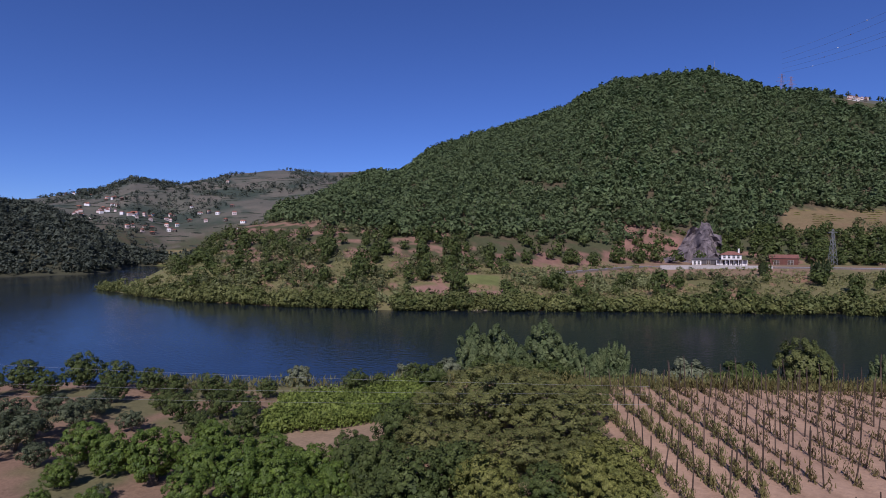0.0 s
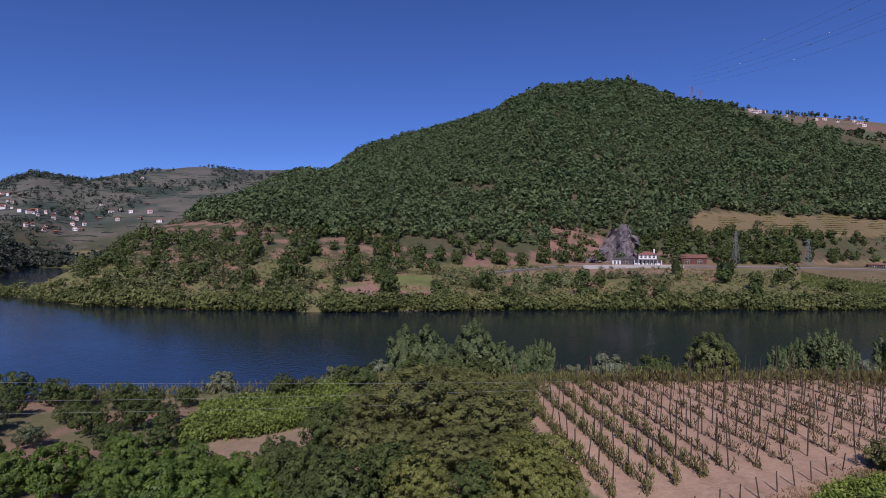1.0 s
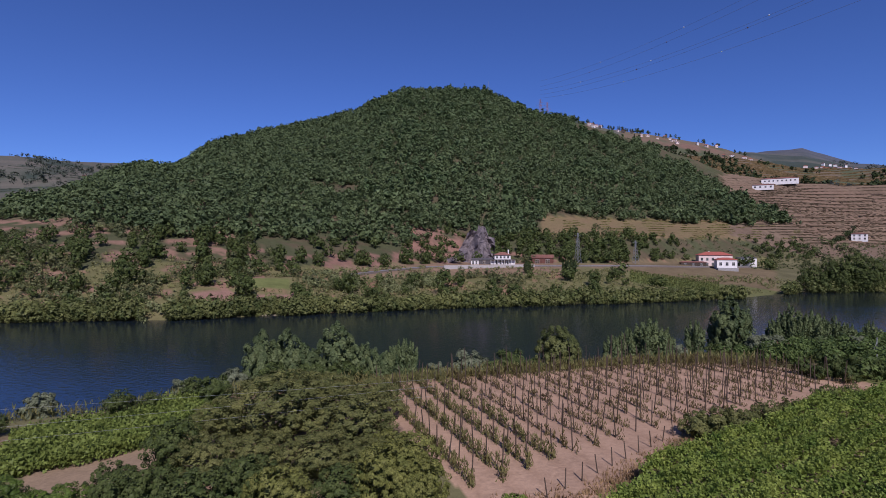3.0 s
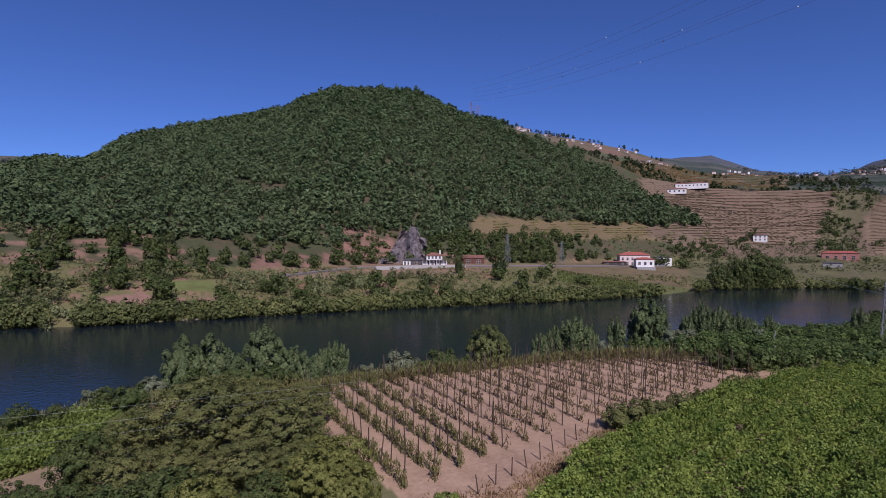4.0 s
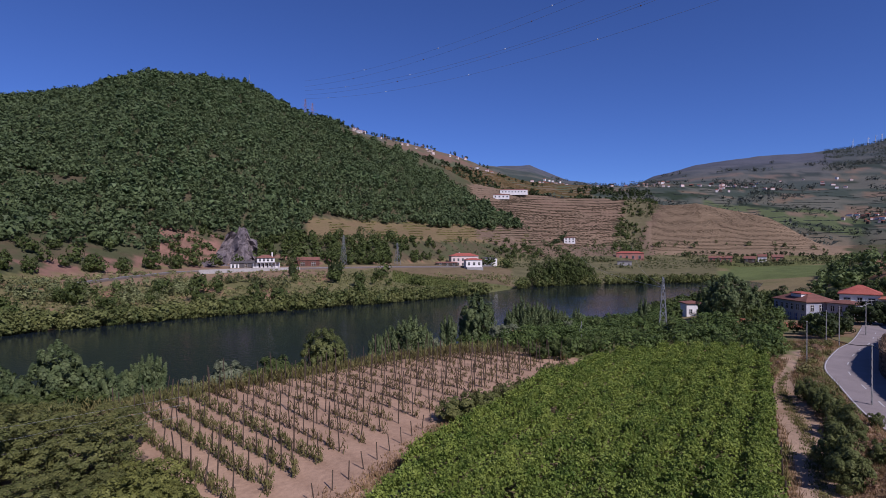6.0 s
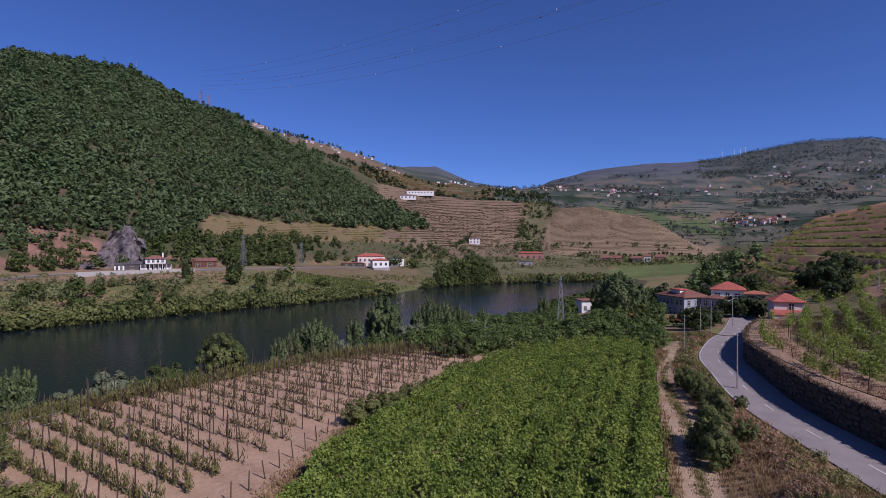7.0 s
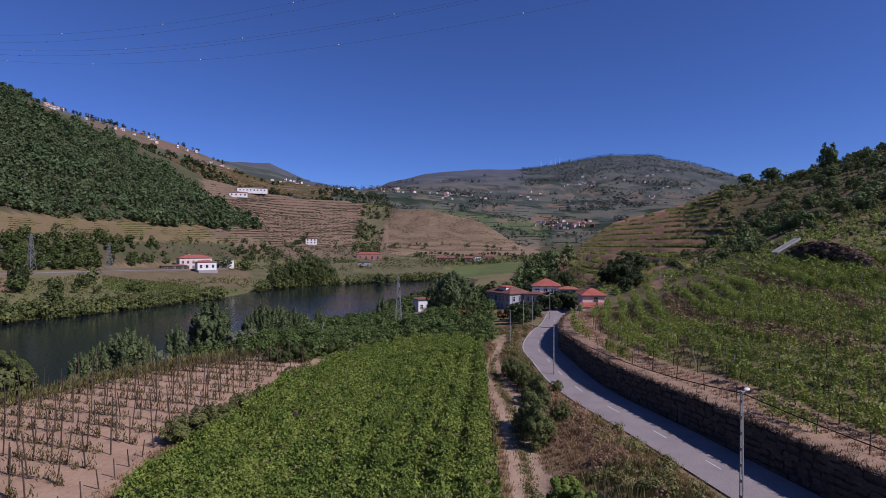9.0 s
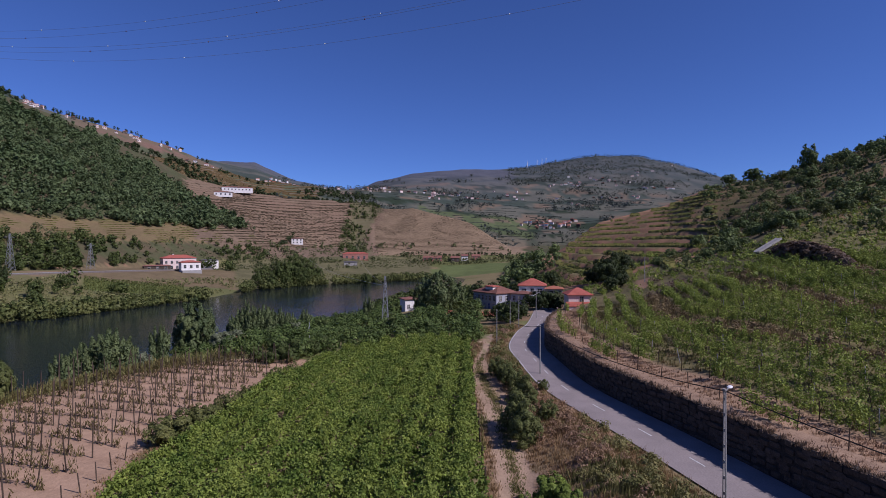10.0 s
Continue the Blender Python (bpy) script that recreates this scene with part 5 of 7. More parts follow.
mast = standing("radio_mast", x, y, label="slim grey mast on the wooded summit", category="mast")
bm = bmesh.new()
rod(bm, (0, 0, 0), (0, 0, 22), 0.25, 0.12)
part("pole", bm, STEEL, mast)
for k, b in enumerate((82.0, 83.0, 83.5, 83.9)):
    x, y = at_bearing(b, 3990)
    mill = standing("wind_turbine", x, y, label="distant white wind turbine on the mountain ridge", category="wind turbine", group="wind turbines on the ridge")
    bm = bmesh.new()
    rod(bm, (0, 0, -5), (0, 0, 32), 2.0, 1.1, 8)
    part("tower", bm, PLASTER, mill)
    for a in range(3):
        ang = 0.4 * k + a * 2.094
        bm = bmesh.new()
        rod(bm, (-2, -2, 32), (-2 - 6 * math.sin(ang), -2 + 6 * math.sin(ang), 32 + 15 * math.cos(ang)), 1.0, 0.3, 4)
        part("blade", bm, PLASTER, mill)


def cable(name, label, a, b, sag, r=0.02, mat=None, n=24, group=""):
    pts = [Vector(a).lerp(Vector(b), i / n) - Vector((0, 0, sag * 4 * (i / n) * (1 - i / n))) for i in range(n + 1)]
    side = (Vector(b) - Vector(a)).cross(Vector((0, 0, 1))).normalized() * r
    up = Vector((0, 0, r))
    bm = bmesh.new()
    rings = [[bm.verts.new(p + o) for o in (side, up, -side, -up)] for p in pts]
    for c, e in zip(rings, rings[1:]):
        for k in range(4):
            bm.faces.new((c[k], c[(k + 1) % 4], e[(k + 1) % 4], e[k]))
    me = bpy.data.meshes.new(name)
    bm.to_mesh(me)
    bm.free()
    me.materials.append(mat or CABLE)
    return tagged(new(name, me), label, "cable", group), pts

# ---- trees and bushes near by ----
def tree_stock(name, label, category, count, high, wide, leaves, leaf, mat, seed, slim=1.0, lumps=9, trunk=0.14, base=0.28, long=1.0, limbs=4, hollow=0.5, spires=0):
    """Several trees of one kind, each a trunk with limbs and a crown of leaves, one metre of height to a unit."""
    g = np.random.default_rng(seed)
    stock = []
    for _ in range(count):
        ob = new(name)
        ob.empty_display_size = 0.2
        tagged(ob, label, category)
        bm = bmesh.new()
        p = Vector((0, 0, -0.25))
        top = Vector((g.normal() * 0.05 * wide, g.normal() * 0.05 * wide, high * (base + 0.3)))
        mid = p.lerp(top, 0.5) + Vector((g.normal(), g.normal(), 0)) * 0.03 * wide
        rod(bm, p, mid, trunk, trunk * 0.75, 7)
        rod(bm, mid, top, trunk * 0.75, trunk * 0.4, 7)
        part("trunk", bm, BARK, ob)
        for k in range(limbs):
            a = k * 6.283 / limbs + g.uniform(-0.5, 0.5)
            s = p.lerp(top, g.uniform(0.55, 0.9))
            e = s + Vector((math.cos(a) * wide * 0.3, math.sin(a) * wide * 0.3, high * g.uniform(0.1, 0.25)))
            bm = bmesh.new()
            rod(bm, s, e, trunk * 0.42, trunk * 0.15, 5)
            part("limb", bm, BARK, ob)
        crown_h = high * (1 - base)
        if spires:
            q = spire_cloud(leaves, spires, wide, high, leaf, g, long)
        else:
            q = leaf_cloud(leaves, wide * 0.5, wide * 0.5, crown_h * 0.62 * slim, leaf, g, cz=high * base + crown_h * 0.36, lumps=lumps, hollow=hollow, long=long)
        low = q[:, :, 2].min(1) > 0.05
        flat_part("crown", quads_mesh("crown", q[low], mat), ob)
        stock.append(ob)
    return stock


GARDEN = np.random.default_rng(77)


def plant(stock, used, places, group, unit, stretch=1.0):
    """Set trees of a stock at places (bearing, distance, crown radius); the first of each kind is the stock itself."""
    for b, r, rad in places:
        x, y = at_bearing(b, r)
        k = GARDEN.integers(0, len(stock))
        s = rad / unit * GARDEN.uniform(0.93, 1.08)
        m = pose(float(x), float(y), ground_z(x, y), 0, 0, GARDEN.uniform(0, 360)) @ Matrix.Diagonal((s, s, s * stretch * GARDEN.uniform(0.92, 1.1), 1))
        ob = stock[k]
        if k in used:
            c = copy_thing(ob, m)
            c.matrix_basis = m
            tagged(c, group=group)
        else:
            used.add(k)
            ob.matrix_basis = m
            tagged(ob, group=group)


def clear_unused(stock, used):
    for k, ob in enumerate(stock):
        if k not in used:
            for o in (*ob.children_recursive, ob):
                bpy.data.objects.remove(o)


def grove(name, label, category, places, group, unit, mat, stretch=1.0, count=4, **more):
    stock, used = tree_stock(name, label, category, count, more.pop("high"), unit * 2, more.pop("leaves"), more.pop("leaf"), mat, more.pop("seed"), **more), set()
    plant(stock, used, places, group, unit, stretch)
    clear_unused(stock, used)


grove("orange_tree", "round orange tree with dense glossy bright green leaves", "tree",
      [(-35.1, 53.3, 2.4), (-32.8, 49.3, 2.1), (-29.4, 46.3, 2.6), (-25.7, 44.4, 2.2), (-21.9, 39.4, 2.4), (-18.4, 38.6, 2.2), (-27.0, 39.5, 2.0), (-22.4, 45.4, 2.0), (-19.2, 46.1, 1.9), (-37.0, 48.4, 1.3), (-38.5, 45.0, 0.9),
       (-39.9, 43.5, 0.9), (-34.7, 40.3, 1.5), (-31.2, 38.9, 1.1), (-14.7, 41.1, 1.7), (-15.8, 34.9, 1.7), (-24.7, 51.1, 1.9), (-18.0, 32.5, 2.1), (-23.0, 33.5, 1.9), (-12.5, 36.5, 1.7), (-20.5, 29.5, 1.7), (-25.5, 30.5, 1.7), (-13.5, 30, 1.6), (-29.5, 33, 1.5), (-17, 42.5, 1.5)],
      "orange orchard", 2.5, LEAF_ORANGE, high=4.0, leaves=8200, leaf=0.078, seed=1, base=0.12, lumps=20, count=5)
grove("olive_tree", "grey-green olive tree in the dry orchard", "tree",
      [(-40.0, 61.1, 2.5), (-38.7, 64.9, 2.1), (-40.3, 72.1, 2.0), (-31.6, 62.2, 1.6), (-35.9, 66.5, 2.3), (-37.5, 73.8, 2.0), (-34.2, 70.7, 2.3), (-38.7, 55.0, 1.4), (-33.9, 44.3, 1.0), (-43, 58, 2.0), (-44, 66, 2.0)],
      "olives in the orchard", 2.3, LEAF_OLIVE, high=3.2, leaves=3400, leaf=0.09, seed=2, base=0.2, lumps=12)
grove("fruit_tree", "dark green fruit tree at the edge of the orchard", "tree",
      [(-39.4, 92.6, 2.7), (-37.9, 85.0, 2.1), (-35.1, 87.4, 2.9), (-32.5, 84.0, 2.7), (-30.0, 80.5, 2.3), (-27.9, 77.9, 1.8), (-24.9, 73.6, 2.2), (-27.4, 63.6, 2.0), (-23.9, 63.4, 2.1), (-25.9, 56.6, 1.7), (-21.8, 54.7, 1.8), (-10.6, 66, 1.9), (-21.3, 63.2, 1.6),
       (-42, 88, 2.7), (-22.5, 70.5, 1.9), (-19.5, 70, 1.6), (-29, 70, 1.7), (-33, 76, 1.9), (-4.5, 68, 1.7), (-8, 66.5, 1.4)],
      "orchard edge trees", 2.8, LEAF_DARKGREEN, high=4.4, leaves=4600, leaf=0.1, seed=3, base=0.15, lumps=22)
grove("walnut_tree", "broad spreading walnut tree with dull green crown", "tree",
      [(3.7, 48.5, 5.7), (11.0, 44.5, 4.9), (7.6, 53.5, 4.6), (-1.6, 50.5, 3.7), (13.0, 51.5, 3.2), (-3.2, 42.5, 3.3), (7.4, 39.0, 3.2), (1.6, 41.5, 3.0), (12.4, 38.6, 2.6)],
      "walnut grove", 3.6, LEAF_WALNUT, stretch=0.72, high=5.5, leaves=18000, leaf=0.066, seed=4, base=0.12, lumps=44, count=4, trunk=0.2, limbs=6)
grove("leafy_shrub", "tall leafy green shrub below the walnuts", "shrub",
      [(-9.5, 36.8, 2.3), (-4.7, 33.2, 2.6), (-8.9, 31.1, 2.2), (-11.2, 42.7, 2.0), (-2.9, 28.7, 2.0), (-1.0, 35.0, 2.2), (-13, 31, 2.0), (-7.0, 36.0, 2.4), (-10.5, 38.5, 2.2), (9.4, 33.5, 2.0), (0.6, 36.0, 2.2), (-6.2, 45.0, 2.4)],
      "shrubs below the walnuts", 2.4, LEAF_DARKGREEN, high=4.0, leaves=7000, leaf=0.08, seed=5, base=0.1, lumps=30, count=3)
grove("lime_green_tree", "low spreading tree with yellowish green leaves", "tree",
      [(3.1, 33.5, 2.7), (14.2, 34.2, 2.6), (15.6, 37.5, 2.0), (14.6, 40.5, 1.7), (16.4, 33.0, 1.8), (5.5, 30.4, 2.0), (17.5, 31.8, 1.8), (11.2, 31.0, 1.5), (0.7, 30.2, 1.5), (13.0, 30.0, 1.7), (17.0, 36.5, 2.4), (18.2, 33.6, 2.0)],
      "yellow-green trees", 2.5, LEAF_LIME, high=3.6, leaves=8500, leaf=0.07, seed=6, base=0.1, lumps=34, count=4)
grove("riverside_tree", "tall broad riverside tree with dark dense crown", "tree",
      [(1.9, 72.5, 2.7), (4.5, 73, 3.0), (6.6, 71, 2.0), (9.2, 72, 3.3), (11.4, 72, 2.3), (13.4, 70, 1.7), (48.3, 112, 4.0), (47.5, 114, 2.8), (49.1, 115, 2.8)],
      "riverside trees", 3.2, LEAF_POPLAR, high=9.6, leaves=9000, leaf=0.15, seed=7, base=0.06, lumps=26, count=5, trunk=0.2, stretch=1.12, limbs=6, long=1.3, hollow=0.6)
grove("valley_tree", "large dark tree beside the houses and the river", "tree",
      [(71.4, 150, 4.8), (72.8, 140, 4.8), (74.4, 154, 4.0)],
      "trees by the houses", 4.2, LEAF_POPLAR, high=10.5, leaves=7000, leaf=0.17, seed=57, base=0.06, lumps=26, count=4, trunk=0.2, limbs=6, long=1.2)
grove("poplar_tree", "broad plumed poplar with silvery green leaves on the river bank", "tree",
      [(41.2, 92, 4.1), (39.4, 92.5, 3.0), (42.6, 95, 2.6), (53.2, 126, 3.6), (54.8, 127, 3.9), (56.3, 129, 3.2), (16.0, 70.5, 3.0)],
      "broad bank poplars", 3.4, LEAF_POPLAR, high=8.2, leaves=8500, leaf=0.15, seed=8, base=0.06, spires=22, count=4, long=1.3)
grove("slender_poplar", "slender upright poplar on the river bank", "tree",
      [(37.7, 91, 1.9), (45.3, 108, 2.2), (58.8, 142, 1.5), (65.2, 160, 2.0), (14.6, 70, 1.6), (51.9, 124, 2.0), (57.4, 131, 1.8)],
      "slender bank poplars", 2.0, LEAF_POPLAR, high=7.6, leaves=4200, leaf=0.15, seed=62, base=0.06, spires=9, count=3, long=1.3)
grove("cypress_tree", "narrow dark cypress on the far bank", "tree", [(33.7, 293, 3.0), (33.1, 297, 2.4), (29.2, 300, 2.0)],
      "far cypresses", 3.0, LEAF_DARK, high=12.5, leaves=1400, leaf=0.42, seed=58, base=0.04, spires=4, count=2)
grove("bank_oak", "dark rounded oak standing on the far river bank", "tree",
      [(-3.3, 235, 4.8), (0.2, 222, 5.2), (7.4, 289, 4.0), (11.9, 306, 4.8), (3.5, 286, 4.6), (16.5, 326, 5.2), (18.6, 330, 4.8), (10.2, 237, 4.2), (-7.2, 322, 4.6), (-3.5, 309, 6.0), (-0.4, 286, 5.6), (36.0, 279, 4.2), (38.0, 298, 3.6), (35.8, 246, 4.6), (34.4, 243, 3.6),
       (32.2, 239, 3.8), (39.7, 254, 3.6), (40.8, 257, 2.4), (43.2, 264, 3.4), (42.4, 261, 2.4), (46.0, 276, 3.2), (48.4, 294, 3.0), (65.0, 368, 4.6), (69.2, 405, 4.0), (24.6, 224, 4.0), (26.0, 227, 4.6), (28.0, 228, 4.4), (14.2, 303, 4.4), (5.6, 288, 4.2), (22.6, 222, 3.4), (-10, 250, 5), (-13.5, 300, 5.4), (-16, 330, 5), (-8.6, 270, 4.4), (29.4, 310, 3.0)],
      "far bank oaks", 4.5, LEAF_DARKGREEN, high=9.6, leaves=1300, leaf=0.36, seed=59, base=0.04, lumps=16, count=5)
grove("grove_poplar", "tall rounded dark poplar in a riverside grove", "tree",
      [(54.2, 346, 4.6), (54.9, 352, 5.2), (55.5, 344, 4.2), (56.4, 356, 6.6), (57.2, 362, 7.4), (58.0, 366, 7.6), (58.8, 369, 7.0), (59.5, 374, 6.0), (60.1, 376, 4.6), (56.9, 352, 4.8), (58.4, 360, 5.2), (57.7, 374, 6.4), (55.9, 362, 5.4)],
      "riverside grove", 6.0, LEAF_DARKGREEN, high=17.0, leaves=3000, leaf=0.33, seed=63, base=0.05, lumps=20, count=4, trunk=0.35, limbs=5)
grove("willow_bush", "pale grey-green willow bush above the water", "bush",
      [(22.9, 71, 2.9), (24.4, 72, 2.0), (-0.7, 78, 2.6), (1.0, 76, 2.2), (50.9, 108, 3.0), (52.0, 112, 2.6), (19.8, 70, 1.7), (-5.2, 71, 2.2), (-16.5, 76, 2.2), (21.0, 76, 1.5), (-1.0, 71, 2.6), (44.0, 104, 2.2), (50.5, 112, 2.4), (58.0, 124, 2.4)],
      "willow bushes", 2.2, LEAF_WILLOW, high=3.4, leaves=3450, leaf=0.119, seed=9, base=0.05, lumps=10, count=3, long=1.5)
grove("golden_willow", "rounded yellow-green willow by the river", "tree",
      [(32.4, 77, 3.5)], "golden willow", 3.2, LEAF_BANK, high=6.0, leaves=15000, leaf=0.075, seed=10, base=0.08, lumps=26, count=1, long=1.6)
grove("bank_bush", "dense green bush on the near river bank", "bush",
      [(27.5, 73, 2.8), (25.2, 72, 2.0), (29.8, 74, 1.8), (18.2, 72, 1.8), (35.2, 88, 1.8), (13.5, 70, 2.2), (10.0, 68, 2.4), (6.5, 68, 2.4), (3.0, 66, 2.4), (-2.5, 64, 2.2), (43.0, 100, 2.0), (47.0, 102, 2.0), (60.5, 128, 2.4), (62.5, 140, 2.4), (55.4, 78, 1.3), (56.5, 80, 1.5), (57.3, 78, 1.3), (58.2, 80.5, 1.6), (59.4, 82, 1.6), (60.5, 85, 1.6), (54.2, 80, 1.3), (57.8, 83, 1.6), (56.0, 84, 1.6)],
      "bank bushes", 2.2, LEAF_DARKGREEN, high=3.4, leaves=3450, leaf=0.119, seed=11, base=0.05, lumps=10, count=3)
grove("verge_bush", "green bush on the verge between track and road", "bush",
      [(78.8, 67, 1.5), (79.6, 64.5, 1.5), (80.4, 62, 1.4), (81.2, 59.5, 1.3), (81.8, 56.5, 1.3), (82.5, 53.5, 1.0), (81.0, 47.2, 1.9), (81.6, 45.0, 1.6), (81.9, 43.0, 1.4), (80.6, 55, 1.0), (83.6, 61, 0.8), (84.0, 49.5, 1.1)],
      "verge bushes", 1.6, LEAF_BANK, high=3.0, leaves=3900, leaf=0.076, seed=12, base=0.05, lumps=9, count=3, trunk=0.07)
grove("leafy_sapling", "bright green leafy sapling below the road", "bush", [(84.4, 33.0, 1.3), (86.0, 32.0, 1.0), (82.0, 32.0, 0.9), (28.0, 32.0, 0.9)],
      "bright saplings", 1.2, LEAF_VINE, high=2.0, leaves=3600, leaf=0.071, seed=13, base=0.05, lumps=7, count=2, trunk=0.05)
grove("boundary_shrub", "dry olive-green shrub on the plot boundary", "shrub",
      [(45.6, 50.0, 1.6), (47.2, 51, 2.0), (49.1, 52.4, 1.7), (51.2, 56.3, 1.6), (53.2, 59.5, 1.5), (55.7, 65.5, 1.4), (57.4, 69, 1.4), (50.1, 54, 1.2)],
      "boundary shrubs", 1.7, LEAF_WALNUT, high=2.4, leaves=3300, leaf=0.085, seed=14, base=0.05, lumps=9, count=3, trunk=0.07)
grove("garden_tree", "dark garden tree beside the roadside houses", "tree",
      [(80.4, 117, 3.2), (81.2, 121, 2.6), (90.4, 150, 2.4), (91.3, 154, 2.8), (79.5, 128, 2.2), (83.2, 137, 3.4), (84.2, 138, 3.2), (85.0, 139, 2.8), (82.4, 140, 2.6), (79.2, 124, 2.4), (89.8, 176, 5.2), (90.6, 184, 6.0), (91.4, 190, 5.0), (88.6, 186, 4.2), (81.2, 210, 4), (80.2, 214, 4), (78.6, 205, 4.2), (83, 208, 3.8), (77, 180, 4.4), (84.6, 205, 3.6)],
      "garden trees", 3.4, LEAF_DARK, high=5.6, leaves=2550, leaf=0.190, seed=15, base=0.12, lumps=12, count=3)
grove("skyline_oak", "broad umbrella-shaped oak on the hill's crest", "tree", [(103.0, 410, 7.2), (101.0, 425, 6.0)],
      "crest oaks", 8.0, LEAF_HILLTREE, high=10.0, leaves=3200, leaf=0.4, seed=60, base=0.12, lumps=14, count=2, trunk=0.5, limbs=6)
grove("skyline_elm", "tall round-topped dark tree on the hill's crest", "tree", [(107.2, 385, 6.0)],
      "crest elm", 6.0, LEAF_HILLTREE, high=14.0, leaves=3200, leaf=0.4, seed=61, base=0.04, lumps=14, count=1, trunk=0.5, limbs=6)
grove("hill_tree", "dark broad olive or cork oak on the hillside", "tree",
      [(107.5, 330, 4.0), (107.3, 328, 5.3), (106.4, 331, 3.7), (108.6, 332, 4.0), (101.4, 168, 2.4), (102.2, 172, 2.1), (103.2, 198, 2.9), (101.8, 160, 1.4), (99.3, 313, 2.5), (106, 175, 2.1), (104.6, 182, 2.3), (100.4, 178, 2.0), (98.4, 168, 1.7), (97.4, 176, 1.9), (103.3, 380, 2.9), (101.2, 400, 2.6), (109.9, 345, 4.2), (111.8, 340, 4.8), (111.1, 246, 4.0), (109.1, 267, 4.0), (106.7, 320, 3.4), (105, 332, 3.1), (102.8, 364, 2.6), (101, 367, 2.5), (99.4, 415, 2.3), (108, 219, 4.0), (105.9, 256, 3.7),
       (103.7, 266, 3.7), (101.5, 281, 3.3), (99.1, 307, 2.4), (106.7, 190, 3.1), (109.9, 195, 3.3), (111.8, 205, 4.0), (102.8, 195, 2.8), (101, 206, 3.0), (98.6, 234, 2.4), (96, 200, 2.3), (94.8, 182, 2.0), (99.1, 172, 2.4), (113, 300, 6.0), (110.5, 300, 4.7), (107.4, 290, 4.0), (104.2, 300, 3.7), (113.5, 250, 4.7), (112.6, 220, 4.0), (102.2, 330, 2.5)],
      "hillside trees", 5.2, LEAF_HILLTREE, high=7.0, leaves=2200, leaf=0.27, seed=16, base=0.08, lumps=16, count=5)

# ---- pergola vineyard: a level roof of leaves on posts ----
rng = np.random.default_rng(41)
n = 250000
x, y = rng.uniform(8, 92, n), rng.uniform(2, 38, n)
along = x * 0.97 + y * 0.24
across = y * 0.97 - x * 0.24
bare = (fractal(x, y * 1.6, 4.5, 3, 91) > 0.6) | (fractal(along, across * 4.0, 6.0, 2, 97) > 0.74)
keep = within(x, y, PERGOLA) & ~bare & (rng.random(n) < np.interp(np.hypot(x, y), [15, 45, 95], [1.0, 0.9, 0.7]))
x, y, across = x[keep], y[keep], across[keep]
n = len(x)
wave = 0.28 * fractal(x, y, 1.4, 2, 93) + 0.2 * np.sin(across * 2.9 + 1.5 * fractal(x, y, 6, 2, 95))
z = land(x, y) + 1.15 + wave + rng.normal(size=n) * 0.1
c = np.stack([x, y, z], -1)
nrm = unit_rows(rng.normal(size=(n, 3)) * (0.7, 0.7, 0.3) + (0, 0, 0.6))
t = unit_rows(np.cross(nrm, rng.normal(size=(n, 3))))
u = np.cross(nrm, t)
s = rng.uniform(0.09, 0.16, (n, 1))
canopy = [np.stack([c - t * s * 1.1, c + t * s * 0.6 - u * s, c + t * s * 0.6 + u * s], 1)]
# shoots that stand up out of the canopy, five leaves to each
pick = rng.choice(np.flatnonzero(wave > 0.02), 30000)
lean = np.stack([rng.normal(size=30000) * 0.22, rng.normal(size=30000) * 0.22, rng.uniform(0.2, 0.55, 30000)], -1)
for k in range(5):
    c2 = c[pick] + lean * (0.15 + 0.21 * k) + rng.normal(size=(30000, 3)) * 0.05
    nrm = unit_rows(rng.normal(size=(30000, 3)) + (0, 0, 0.5))
    t = unit_rows(np.cross(nrm, rng.normal(size=(30000, 3))))
    u = np.cross(nrm, t)
    s = rng.uniform(0.085, 0.15, (30000, 1)) * (1.1 - 0.12 * k)
    canopy.append(np.stack([c2 - t * s * 1.1, c2 + t * s * 0.6 - u * s, c2 + t * s * 0.6 + u * s], 1))
tagged(new("vine_canopy", quads_mesh("vine_canopy", np.concatenate(canopy), LEAF_VINE)), "bright green vine leaves forming a level pergola roof", "vines", kind="stuff")


def post_mesh(name, high, r, mat, lean=0.0):
    bm = bmesh.new()
    rod(bm, (0, 0, -0.3), (lean, 0, high), r, r * 0.8, 6)
    me = bpy.data.meshes.new(name)
    bm.to_mesh(me)
    bm.free()
    me.materials.append(mat)
    return me


PERGOLA_POST = post_mesh("pergola_post", 1.75, 0.07, WOOD)
edge = [np.array(p) for p in ((82.8, 20.9), (51.7, 12.4), (30.8, 6.6))]
for a, b in zip(edge, edge[1:]):
    k = int(np.hypot(*(b - a)) / 3.2)
    for i in range(k):
        p = a + (b - a) * (i / k)
        ob = new("pergola_post", PERGOLA_POST)
        ob.matrix_world = pose(p[0], p[1], ground_z(*p), rng.normal() * 4, rng.normal() * 4, rng.uniform(0, 360))
        tagged(ob, "dark weathered wooden post at the pergola's edge", "post", "pergola edge posts")

# ---- young plot: rows of posts and saplings on bare pink soil ----
POSTS = [post_mesh("post", h, 0.055, WOOD, lean) for h, lean in ((2.3, 0.05), (2.8, -0.12), (3.3, 0.15), (4.4, 0.05))]


